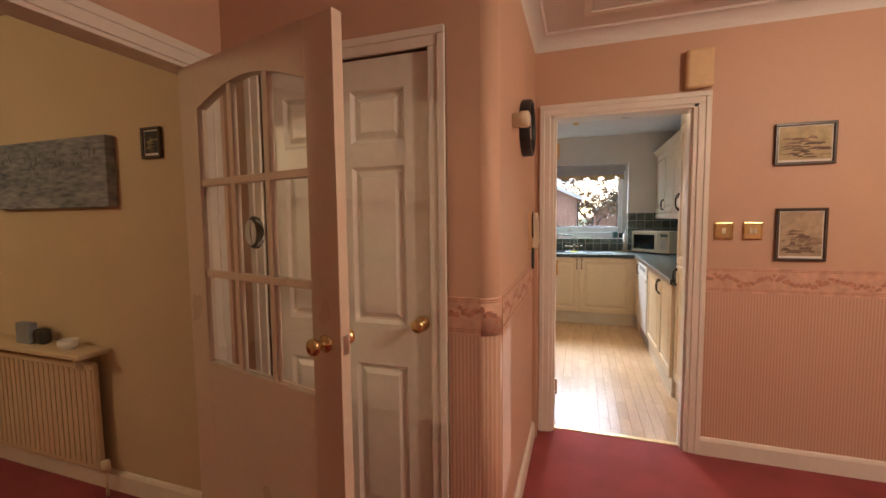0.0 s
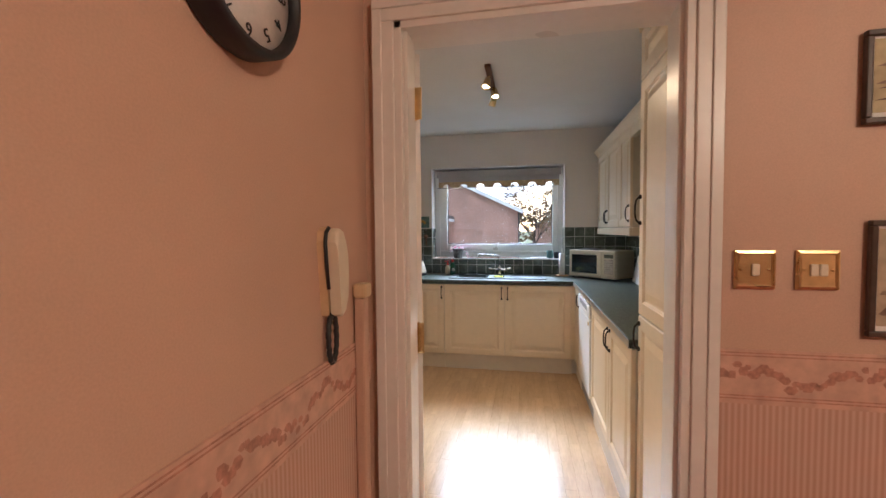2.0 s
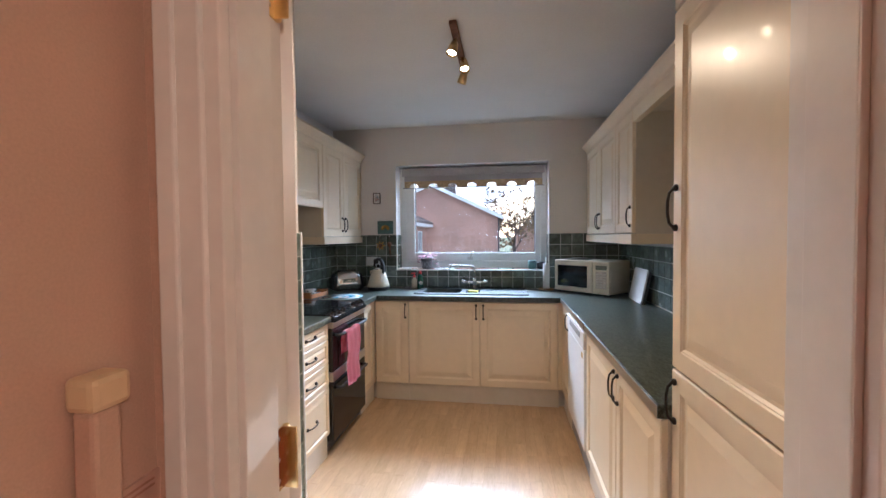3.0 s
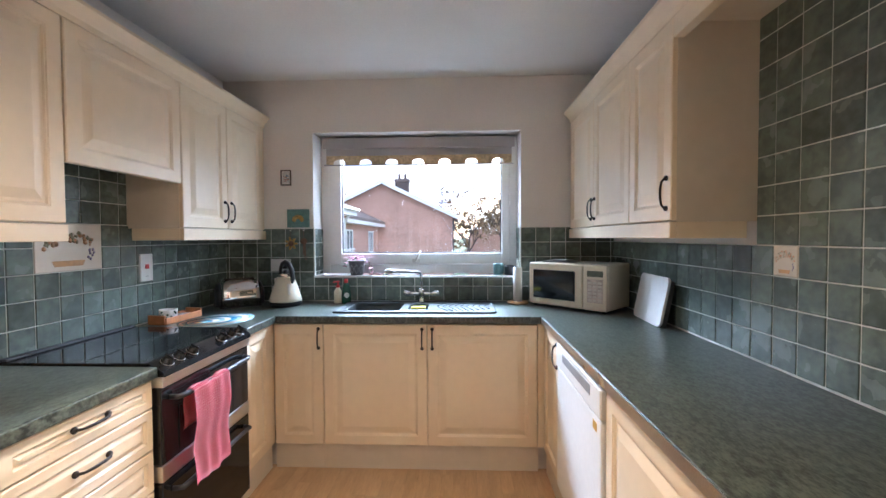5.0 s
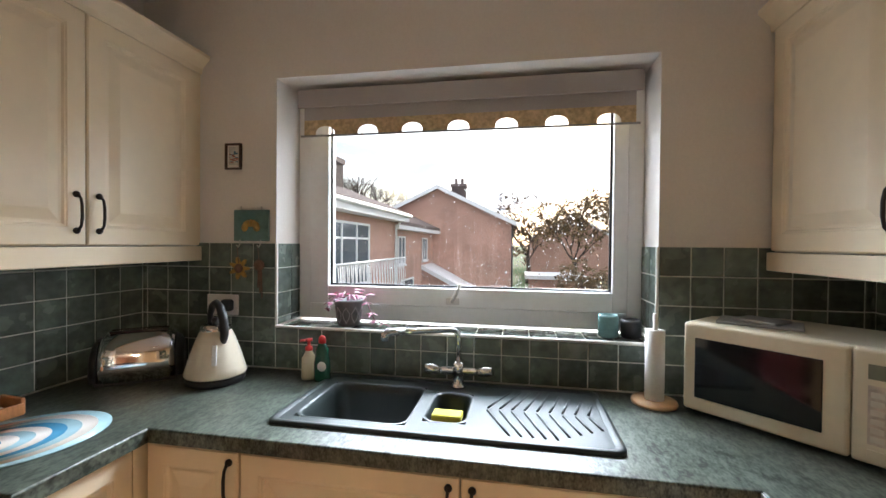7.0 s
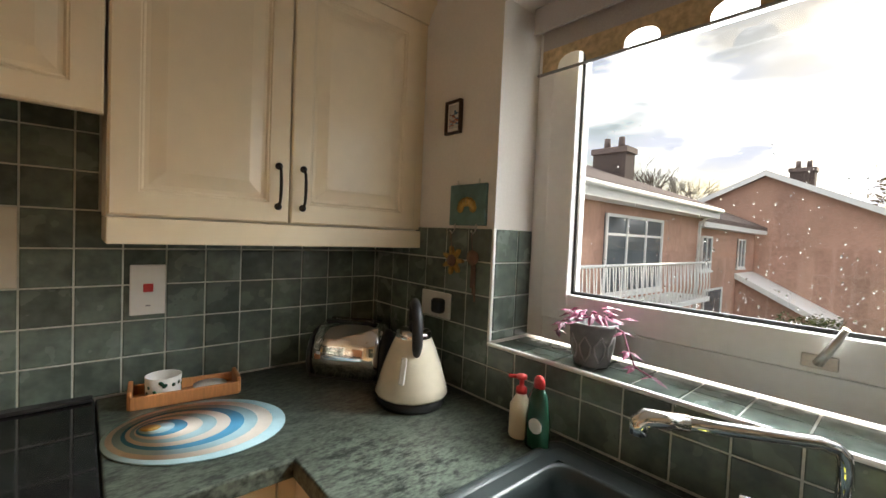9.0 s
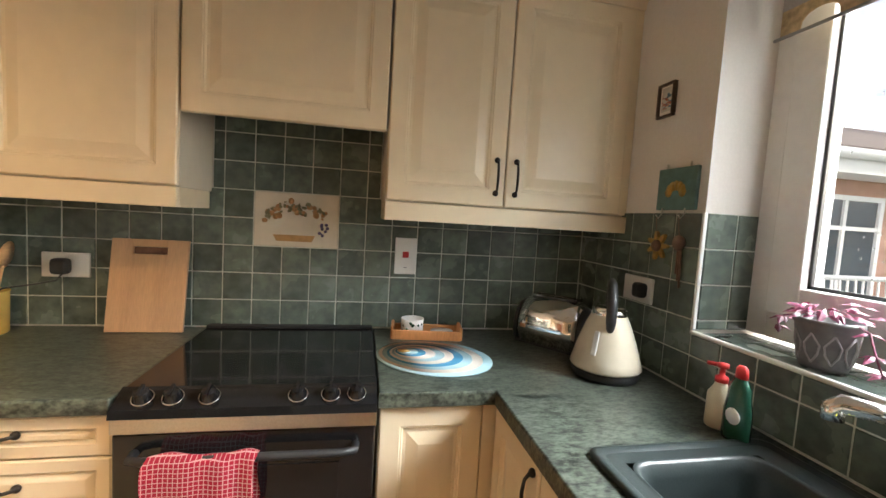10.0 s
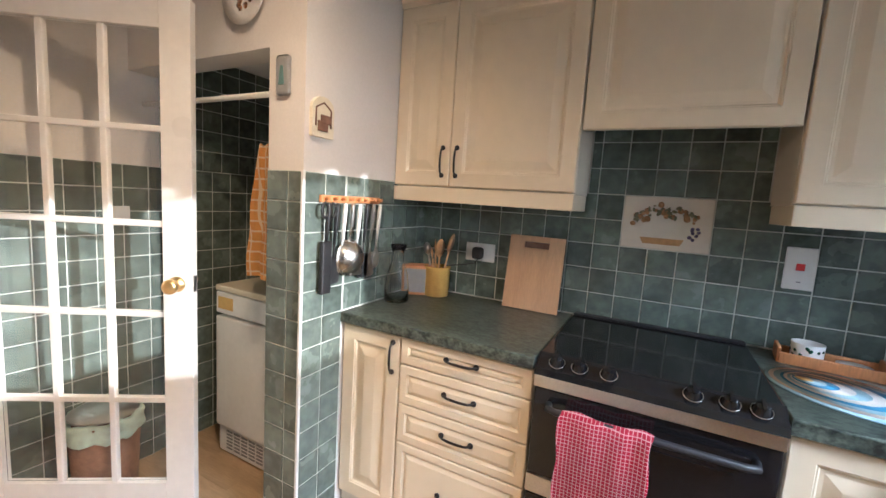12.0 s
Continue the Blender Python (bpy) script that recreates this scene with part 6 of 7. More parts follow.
for x, kind in ((-0.05, "flower"), (0.045, "tassel")):
    o = thing("hanging_ornament", -0.70 + x, 6.39, 1.3, "ochre %s ornament hanging from a hook" % kind, "ornament")
    bm = B()
    tube(bm, [(x, -0.09, 0.03), (x, -0.16, 0.02)], 0.0012, 5, mq)
    part("string", bm, M_BROWN, o)
    bm = B()
    if kind == "flower":
        pts = [(x + (0.034 + 0.014 * math.cos(7 * a)) * math.cos(a), -0.18 + (0.034 + 0.014 * math.cos(7 * a)) * math.sin(a)) for a in [q * math.pi / 28 for q in range(56)]]
        extrude_poly(bm, pts, 0.010, 0.020, mq)
        mid = B()
        lathe(mid, [(0, 0), (0.02, 0.0), (0.016, 0.008), (0, 0.011)], 12, mq @ Matrix.Translation((x, -0.18, 0.020)))
        part("centre", mid, M_BROWN, o)
    else:
        lathe(bm, [(0, 0), (0.022, 0.004), (0.024, 0.012), (0, 0.018)], 12, mq @ Matrix.Translation((x, -0.165, 0.012)))
        for k in (-1, 0, 1):
            cord = B()
            tube(cord, [(x + k * 0.006, -0.18, 0.016), (x + k * 0.009, -0.28 - 0.02 * k, 0.014)], 0.003, 6, mq)
            part("tassel", cord, M_BROWN, o)
    part("charm", bm, M_OCHRE if kind == "flower" else M_BROWN, o)

# ---- corner by the drawers ----
cb = thing("chopping_board", -1.2, 4.73, 0.905, "bamboo chopping board with a slot leaning on the tiles", "chopping board")
mcb = Matrix.Translation((-1.165, 4.735, 0.905)) @ pose(0, 0, 0, 0, -9, 0) @ facing("+x", 0, 0, 0)
bm = B()
W, H = 0.122, 0.325
for a in ((-W, -0.055, 0, H), (0.055, W, 0, H), (-0.055, 0.055, 0, H - 0.052), (-0.055, 0.055, H - 0.026, H)):
    bx(bm, *a, 0, 0.016, 0.0015, mcb)
part("board", bm, M_BAMBOO, cb)
part("slot_liner", bx(B(), -0.054, 0.054, H - 0.051, H - 0.027, 0.002, 0.006, m=mcb), M_BROWN, cb)
up = thing("utensil_pot", -1.15, 4.27, 0.905, "mustard yellow pot of wooden spoons and utensils", "utensil pot")
mo = Matrix.Translation((-1.13, 4.285, 0.905))
bm = B()
lathe(bm, [(0, 0), (0.055, 0), (0.06, 0.005), (0.062, 0.135), (0.064, 0.14), (0.058, 0.142), (0.055, 0.012), (0, 0.01)], 30, mo)
part("pot", bm, M_YELLOW, up)
rng = random.Random(4)
for k, (dx, dy, L, mt_, head) in enumerate(((0.0, 0.07, 0.28, M_WOOD, 0.032), (0.02, 0.02, 0.25, M_WOOD, 0.030), (-0.02, -0.03, 0.25, M_WOOD, 0.026), (0.01, -0.06, 0.24, M_STEEL, 0.02), (-0.03, 0.0, 0.26, M_BLACKM, 0.028), (0.03, -0.02, 0.22, M_WOOD, 0.018))):
    bm = B()
    tip = Vector((dx, dy, L))
    tube(bm, [(dx * 0.2, dy * 0.2, 0.015), tuple(tip * 0.8)], [0.005, 0.0045], 8, mo)
    lathe(bm, [(0, -0.006), (1.0, 0.0), (0, 0.006)], 14, mo @ Matrix.Translation(tip * 0.92) @ tip.to_track_quat("Y", "Z").to_matrix().to_4x4() @ Matrix.Rotation(0.5 * k, 4, "Y") @ Matrix.Diagonal((head, head * 1.5, 1, 1)))
    single("spoon" if mt_ == M_WOOD else "kitchen_utensil", bm, mt_, {"beech_wood": "pale wooden spoon standing in the yellow pot", "brushed_steel": "steel whisk handle standing in the yellow pot"}.get(mt_.name, "black cooking spoon standing in the yellow pot"), "utensil", group="utensils in the pot")
ra = thing("radio", -1.07, 4.2, 0.905, "small wooden radio with a grey speaker front", "radio")
mra = pose(-1.03, 4.165, 0.905, 0, 0, 30) @ facing("+x", 0, 0, 0)
part("case", bx(B(), -0.01, 0.14, 0.0, 0.14, -0.09, 0.0, 0.006, mra), M_PINE, ra)
part("speaker", bx(B(), 0.004, 0.10, 0.014, 0.126, 0.0, 0.004, 0.001, mra), M_GREY, ra)
for v in (0.035, 0.08):
    bm = B()
    lathe(bm, [(0, 0), (0.012, 0), (0.011, 0.012), (0, 0.013)], 14, mra @ Matrix.Translation((0.12, v, 0)))
    part("knob", bm, M_BLACKM, ra)
ca = thing("carafe", -0.90, 4.215, 0.905, "clear glass carafe on the worktop", "carafe")
bm = B()
lathe(bm, [(0, 0), (0.05, 0), (0.054, 0.006), (0.054, 0.06), (0.046, 0.12), (0.026, 0.18), (0.024, 0.21), (0.036, 0.25), (0.034, 0.25), (0.0215, 0.21), (0.0235, 0.18), (0.043, 0.12), (0.051, 0.06), (0.05, 0.008), (0, 0.006)], 28, Matrix.Translation((-0.91, 4.205, 0.905)))
part("vessel", bm, M_GLASS, ca)

# utensil rack on the pier
ur = thing("utensil_rack", -0.63, 4.15, 1.34, "orange wooden peg rail on the tiled pier", "utensil rack")
mu = facing("+y", PX, PY1 + 0.007, 0)
part("rail", bx(B(), 0.065, 0.40, 1.326, 1.352, 0.0, 0.014, 0.003, mu), M_PINE, ur)
for k in range(8):
    bm = B()
    tube(bm, [(0.085 + k * 0.042, 1.339, 0.012), (0.085 + k * 0.042, 1.343, 0.04)], [0.006, 0.007], 8, mu)
    part("peg", bm, M_PINE, ur)
TOOLS = (("kitchen_scissors", "black-handled kitchen scissors hanging on the rail", M_BLACKM, 0.0, "scissors"), ("black_slice", "black nylon fish slice hanging on the rail", M_BLACKM, 0.042, "slice"), ("serving_spoon", "steel serving spoon hanging on the rail", M_STEEL, 0.084, "spoon"), ("sieve", "steel sieve with a round mesh bowl hanging on the rail", M_STEEL, 0.126, "sieve"), ("potato_masher", "steel potato masher hanging on the rail", M_STEEL, 0.168, "masher"), ("black_ladle", "black cooking ladle hanging on the rail", M_BLACKM, 0.21, "slice"), ("steel_slice", "steel fish slice hanging on the rail", M_STEEL, 0.252, "slice"), ("whisk_handle", "steel cooking fork hanging on the rail", M_STEEL, 0.294, "spoon"))
for nm, lab, mt_, du_, kind in TOOLS:
    x = 0.085 + du_
    t_ = thing(nm, *(mu @ Vector((x, 1.33, 0.03))), lab, "kitchen utensil", "utensils on the rail")
    bm = B()
    white = kind in ("spoon", "masher")
    tube(bm, [(x, 1.325, 0.032), (x, 1.30, 0.03), (x, 1.24, 0.026), (x, 1.17, 0.02)], [0.006, 0.009, 0.008, 0.004], 8, mu)
    part("grip", bm, M_WHITE if white else mt_, t_)
    bm = B()
    if kind == "scissors":
        for s in (-1, 1):
            tube(bm, [(x + s * 0.018 + 0.016 * math.cos(a), 1.30 + 0.025 * math.sin(a), 0.03) for a in [q * math.pi / 6 for q in range(13)]], 0.005, 6, mu)
        bx(bm, x - 0.026, x + 0.022, 1.0, 1.19, 0.012, 0.032, 0.006, mu)
    elif kind == "sieve":
        mmv = mu @ Matrix.Translation((x, 1.12, 0.022)) @ Matrix.Rotation(math.pi, 4, "X")
        lathe(bm, [(0.066, 0.0), (0.071, 0.002), (0.071, 0.007), (0.064, 0.007), (0.056, -0.02), (0.03, -0.042), (0.0, -0.048), (0.03, -0.046), (0.058, -0.022)], 28, mmv)
    elif kind == "masher":
        for s in (-1, 1):
            tube(bm, [(x, 1.18, 0.02), (x + s * 0.025, 1.12, 0.02), (x + s * 0.03, 1.07, 0.02)], 0.003, 6, mu)
        bx(bm, x - 0.035, x + 0.035, 1.045, 1.07, 0.016, 0.024, 0.004, mu)
    elif kind == "slice":
        pts = round_rect(x - 0.032, x + 0.032, 1.03, 1.13, 0.015, 4)
        extrude_poly(bm, pts, 0.016, 0.019, mu)
        tube(bm, [(x, 1.18, 0.02), (x, 1.12, 0.018)], 0.004, 6, mu)
    else:
        lathe(bm, [(0, -0.008), (1, 0), (0.9, 0.003), (0, -0.003)], 18, mu @ Matrix.Translation((x, 1.10, 0.018)) @ Matrix.Diagonal((0.026, 0.04, 1, 1)))
        tube(bm, [(x, 1.18, 0.02), (x, 1.13, 0.016)], 0.004, 6, mu)
    part("head", bm, mt_, t_)

# pier ornaments
pg = thing("wall_plaque", -0.49, 4.14, 1.61, "small arched cream relief plaque on the pier", "plaque")
mpq = facing("+y", -0.49, PY1, 1.61)
bm = B()
extrude_poly(bm, [(-0.05, -0.065), (0.05, -0.065), (0.05, 0.03)] + [(0.05 * math.cos(a), 0.03 + 0.04 * math.sin(a)) for a in [q * math.pi / 8 for q in range(1, 8)]] + [(-0.05, 0.03)], 0.0, 0.014, mpq)
part("slab", bm, M_CREAMP, pg)
bm = B()
bx(bm, -0.028, 0.02, -0.045, -0.01, 0.014, 0.019, 0.003, mpq)
bx(bm, -0.015, 0.03, -0.02, 0.01, 0.014, 0.02, 0.003, mpq)
tube(bm, [(-0.035, -0.03, 0.015), (-0.035, 0.03, 0.015), (0.0, 0.05, 0.015), (0.035, 0.03, 0.015), (0.035, -0.03, 0.015)], 0.003, 6, mpq)
part("relief", bm, M_BROWN, pg)
th = thing("wall_thermometer", -0.41, 4.05, 1.73, "small grey slate wall ornament on the pier", "ornament")
mth = facing("+x", PX, 4.045, 1.735)
part("slab", bx(B(), -0.03, 0.03, -0.065, 0.065, 0.0, 0.014, 0.012, mth, 3), M_GREY, th)
bm = B()
extrude_poly(bm, [(-0.012, -0.03), (0.012, -0.03), (0.004, 0.03), (-0.004, 0.03)], 0.014, 0.018, mth)
part("relief", bm, M_TEAL, th)
wp = thing("wall_plate", -0.41, 3.86, 2.02, "decorative blue and white china plate above the alcove", "plate")
mwp = facing("+x", PX, 3.86, 2.02)
bm = B()
lathe(bm, [(0, 0.004), (0.06, 0.004), (0.105, 0.02), (0.107, 0.024), (0.065, 0.01), (0, 0.009)], 40, mwp)
part("china", bm, M_PAPER, wp)
bm = B()
rng = random.Random(14)
for k in range(24):
    a, r = rng.uniform(0, 6.28), rng.uniform(0.0, 0.058)
    lathe(bm, [(0, 0.0095), (0.012, 0.0097 + 0.00003 * k), (0, 0.0112)], 7, mwp @ Matrix.Translation((r * math.cos(a), r * math.sin(a), 0)))
part("painting", bm, mat("plate_print", (0.12, 0.11, 0.2), 0.3, vary=0.5, grain=50, big=20, alt=(0.4, 0.2, 0.1)), wp)

# alcove: freezer, cloth, rail, socket; bin behind the door
fz = thing("freezer", -0.93, 3.6, 0, "white under-counter freezer in the tiled alcove", "freezer")
mf = facing("+x", -0.66, 3.31, 0)
part("body", bx(B(), 0, 0.59, 0.02, 0.85, -0.54, -0.045, 0.004, mf), M_WHITE, fz)
part("worktop", bx(B(), -0.004, 0.594, 0.85, 0.88, -0.545, -0.002, 0.006, mf), M_CREAMP, fz)
part("door", bx(B(), 0.001, 0.589, 0.155, 0.725, -0.044, 0.0, 0.008, mf), M_WHITE, fz)
p = part("control_panel", bx(B(), 0.001, 0.589, 0.74, 0.846, -0.044, -0.002, 0.006, mf), M_WHITE, fz)
part("sticker", bx(B(), 0.02, 0.13, 0.765, 0.825, -0.003, -0.001, m=mf), M_YELLOW, p, "yellow energy sticker")
bm = B()
bx(bm, 0.003, 0.587, 0.01, 0.145, -0.044, -0.02, 0.002, mf)
part("kickplate", bm, M_WHITE, fz)
bm = B()
for r_ in range(6):
    for c_ in range(9):
        bx(bm, 0.06 + c_ * 0.056, 0.105 + c_ * 0.056, 0.03 + r_ * 0.018, 0.04 + r_ * 0.018, -0.021, -0.0185, m=mf)
part("grille", bm, M_GREY, fz)
bm = B()
tube(bm, [(PX - 0.06, 3.075, 1.70), (PX - 0.06, PY0, 1.70)], 0.011, 10)
single("curtain_rail", bm, M_WHITE, "white rail across the alcove", "rail")
mcl = facing("+x", PX - 0.05, 0, 0)
path = [(1.52 - 0.50 * k / 16, 0.005 + 0.004 * math.sin(k)) for k in range(17)]
hanging_cloth("hanging_cloth", check_cloth("orange_check", (0.72, 0.36, 0.10), (0.80, 0.66, 0.46), 8, 8), mcl, 3.80, 3.985, path, 0.012, "orange checked cloth hanging in the alcove", "cloth", 1.6, 0.7)
s = socket("wall_socket", "white single wall socket in the alcove", facing("+x", KX0, 3.40, 1.18), 0.086, 0.086, M_CREAMP)
s = socket("wall_socket", "white wall switch behind the glazed door", facing("+y", -0.36, KY0 + 0.018, 1.20), 0.086, 0.086)
bn = thing("pedal_bin", -0.17, 3.22, 0, "grey waste bin with a pale liner behind the door", "waste bin")
mo = Matrix.Translation((-0.22, 3.24, 0))
bm = B()
lathe(bm, [(0, 0), (0.10, 0), (0.105, 0.01), (0.125, 0.38), (0.12, 0.38), (0.1, 0.012), (0, 0.01)], 28, mo)
part("bucket", bm, M_BROWN, bn)
bm = B()
lathe(bm, [(0.126, 0.31), (0.134, 0.33), (0.130, 0.37), (0.133, 0.392), (0.118, 0.395), (0.112, 0.34)], 36, mo)
for v in bm.verts:
    v.co += Vector((math.sin(v.co.z * 200 + v.co.x * 90), math.cos(v.co.y * 110), math.sin(v.co.x * 80) * 1.5)) * 0.005
part("liner", bm, mat("bin_liner", (0.55, 0.68, 0.58), 0.4, vary=0.2, grain=30), bn, "pale green bin liner")
bm = B()
lathe(bm, [(0.0, 0.43), (0.07, 0.425), (0.118, 0.405), (0.12, 0.396), (0, 0.394)], 28, mo)
part("lid", bm, M_STEEL, bn)

# ---- ceiling spotlights ----
sp = thing("ceiling_spotlights", 0.22, 4.8, 2.48, "dark bar ceiling light with three small spotlights, two lit", "ceiling light")
part("bar", bx(B(), 0.205, 0.245, 4.50, 5.14, KZ - 0.025, KZ - 0.001, 0.006), M_BROWN, sp)
M_BULB = glow("lit_bulb", (1.0, 0.66, 0.32), 22.0)
for k, (x, y, aim, lit) in enumerate(((0.205, 4.66, (-0.2, -0.35, -0.92), True), (0.245, 4.88, (0.12, -0.35, -0.93), True), (0.215, 5.08, (-0.3, 0.2, -0.9), False))):
    q = Vector(aim).to_track_quat("Z", "Y").to_matrix().to_4x4()
    c = Vector((x, y, KZ - 0.075))
    bm = B()
    tube(bm, [(0.225, y, KZ - 0.02), (x, y, KZ - 0.06)], 0.006, 8)
    lathe(bm, [(0.0, -0.045), (0.018, -0.045), (0.024, -0.02), (0.03, 0.03), (0.027, 0.03), (0.02, -0.01), (0, -0.012)], 20, Matrix.Translation(c) @ q)
    hd_ = part("lamp_head", bm, M_BRASS, sp)
    bm = B()
    lathe(bm, [(0, 0.012), (0.024, 0.012), (0.024, 0.020), (0, 0.024)], 18, Matrix.Translation(c) @ q)
    part("bulb", bm, M_BULB if lit else M_GREENB, hd_)
    if lit:
        L_ = lamp("spot_bulb", "SPOT", look(c + Vector(aim).normalized() * 0.045, c + Vector(aim)), 50, (1.0, 0.66, 0.36), 0.02)
        L_.data.spot_size, L_.data.spot_blend = radians(125), 1.0

# ---- outside ----
GZ = -2.9
bm = B()
bx(bm, -900, 900, 6.75, 1500, GZ - 0.2, GZ)
setting("ground", bm, M_GRASS, "damp green lawn and ground below the window", "ground")


def ext_window(house, m, u0, u1, v0, v1, cols=2, fan=True):
    w = part("window", bx(B(), u0, u1, v0, v1, 0.0, 0.03, m=m), M_PANE, house)
    bm = B()
    t = 0.07
    for a in ((u0, u0 + t, v0, v1), (u1 - t, u1, v0, v1), (u0 + t, u1 - t, v0, v0 + t), (u0 + t, u1 - t, v1 - t, v1)):
        bx(bm, *a, 0.0, 0.07, m=m)
    for k in range(1, cols):
        c = u0 + (u1 - u0) * k / cols
        bx(bm, c - 0.03, c + 0.03, v0 + t, v1 - t, 0.0, 0.065, m=m)
    if fan:
        c = v1 - (v1 - v0) * 0.25
        bx(bm, u0 + t, u1 - t, c - 0.03, c + 0.03, 0.0, 0.06, m=m)
    part("frame", bm, M_FASCIA, w)
    part("sill", bx(B(), u0 - 0.05, u1 + 0.05, v0 - 0.07, v0, 0.0, 0.12, m=m), M_FASCIA, w)


def gable_roof(house, x0, x1, y0, y1, ze, zr, along="y", over=0.35):
    """Two sloping tiled planes with a white barge board; the ridge runs along y or x."""
    bm, bb = B(), B()
    if along == "y":
        mid = (x0 + x1) / 2
        for xa in (x0 - over, x1 + over):
            vs = [(xa, y0 - over, ze - 0.15), (mid, y0 - over, zr), (mid, y1 + over, zr), (xa, y1 + over, ze - 0.15)]
            lo = [bm.verts.new(v) for v in vs]
            hi = [bm.verts.new((v[0], v[1], v[2] + 0.14)) for v in vs]
            bm.faces.new(lo)
            bm.faces.new(hi[::-1])
            for i in range(4):
                bm.faces.new([lo[i], lo[(i + 1) % 4], hi[(i + 1) % 4], hi[i]])
            d = [(xa, ze - 0.28), (mid, zr - 0.12), (mid, zr + 0.12), (xa, ze - 0.02)]
            extrude_poly(bb, d, 0, 0.05, Matrix(((1, 0, 0, 0), (0, 0, -1, y0 - over), (0, 1, 0, 0), (0, 0, 0, 1))))
    else:
        mid = (y0 + y1) / 2
    part("roof", bm, M_ROOF, house)
    part("barge_board", bb, M_FASCIA, house, "white barge boards")


def chimney(house, x, y, z0, z1, w=0.9):
    c = part("chimney", bx(B(), x - w / 2, x + w / 2, y - 0.35, y + 0.35, z0, z1), M_STACK, house)
    bm = B()
    bx(bm, x - w / 2 - 0.06, x + w / 2 + 0.06, y - 0.41, y + 0.41, z1 - 0.2, z1)
    for s in (-0.22, 0.22):
        lathe(bm, [(0, 0), (0.12, 0), (0.1, 0.4), (0.08, 0.4), (0, 0.38)], 12, Matrix.Translation((x + s * w, y, z1)))
    part("pots", bm, M_ROOF, c)


# gable house facing the window
gh = thing("brick_house", -4.4, 33, GZ, "brick house with a white-edged gable and chimney", "house")
bm = B()
Y0, Y1 = 29.4, 38.0
pts = [(-8.8, GZ), (0.0, GZ), (0.0, 2.75), (-4.4, 4.75), (-8.8, 2.75)]
mgab = Matrix(((1, 0, 0, 0), (0, 0, 1, 0), (0, 1, 0, 0), (0, 0, 0, 1)))
extrude_poly(bm, pts, Y0, Y1, mgab)
part("wall", bm, M_BRICK, gh)
gable_roof(gh, -8.8, 0.0, Y0, Y1, 2.75, 4.85)
chimney(gh, -3.7, 33.5, 4.0, 5.6, 1.0)
bm = B()
for z in (0,):
    tube(bm, [(0.06, Y0 - 0.08, 2.7), (0.06, Y0 - 0.08, GZ)], 0.05, 8)
part("downpipe", bm, M_BLACKM, gh)
m = facing("-y", 0, Y0, 0)
# lean-to with a sloping white edge
lt = thing("lean_to", -4.6, 27.5, GZ, "brick lean-to with a sloping white-edged roof", "outbuilding")
bm = B()
extrude_poly(bm, [(-5.1, GZ), (-1.7, GZ), (-1.7, -1.5), (-5.1, 0.3)], 26.6, 29.38, mgab)
part("wall", bm, M_BRICK, lt)
bm = B()
extrude_poly(bm, [(-5.15, 0.3), (-1.5, -1.62), (-1.5, -1.38), (-5.15, 0.52)], 26.4, 29.38, mgab)
part("roof_edge", bm, M_FASCIA, lt)

# long wing with the balcony
wg = thing("brick_apartment_block", -8.2, 12, GZ, "brick apartment wing with white windows and a balcony", "apartment building")
XF = -4.4
part("wall", bx(B(), -12.5, XF, 4.6, 20.6, GZ, 2.45), M_BRICK, wg)
bm = B()
vs = [(XF + 0.5, 4.3, 2.48), (XF + 0.5, 20.9, 2.48), (-8.45, 20.9, 4.25), (-8.45, 4.3, 4.25), (-12.9, 20.9, 2.48), (-12.9, 4.3, 2.48)]
lo = [bm.verts.new(v) for v in vs]
hi = [bm.verts.new((v[0], v[1], v[2] + 0.15)) for v in vs]
for q in ((0, 1, 2, 3), (3, 2, 4, 5)):
    bm.faces.new([lo[i] for i in q][::-1])
    bm.faces.new([hi[i] for i in q])
for q in ((0, 1), (1, 2), (2, 4), (4, 5), (5, 3), (3, 0)):
    bm.faces.new([lo[q[0]], lo[q[1]], hi[q[1]], hi[q[0]]])
part("roof", bm, M_ROOF, wg)
part("fascia", bx(B(), XF + 0.02, XF + 0.5, 4.3, 20.9, 2.28, 2.47), M_FASCIA, wg, "white fascia and soffit")
bm = B()
tube(bm, [(XF + 0.56, 4.3, 2.52), (XF + 0.56, 20.9, 2.52)], 0.07, 8)
tube(bm, [(XF + 0.5, 20.3, 2.45), (XF + 0.1, 20.4, 2.1), (XF + 0.08, 20.4, GZ)], 0.05, 8)
part("gutter", bm, M_FASCIA, wg)
chimney(wg, -7.0, 19.8, 3.4, 4.7, 1.2)
m = facing("+x", XF, 0, 0)
ext_window(wg, m, 10.9, 13.0, 0.15, 2.05, 3)
ext_window(wg, m, 14.4, 17.6, 0.15, 2.05, 3)
ext_window(wg, m, 6.4, 9.6, 0.15, 2.05, 3)
for a in (11.2, 14.6, 6.8):
    ext_window(wg, m, a, a + 1.7, -2.3, -0.75, 2)
bal = part("balcony", bx(B(), XF, XF + 1.0, 10.2, 18.6, -0.12, 0.0), M_FASCIA, wg)
bm = B()
tube(bm, [(XF + 0.97, 10.2, 0.95), (XF + 0.97, 18.6, 0.95)], 0.03, 6)
for k in range(70):
    y = 10.2 + 0.12 * k
    tube(bm, [(XF + 0.97, y, 0.0), (XF + 0.99 + 0.03 * (k % 2), y, 0.35), (XF + 0.97, y, 0.95)], 0.012, 4)
part("railing", bm, M_FASCIA, bal, "white balcony railing")

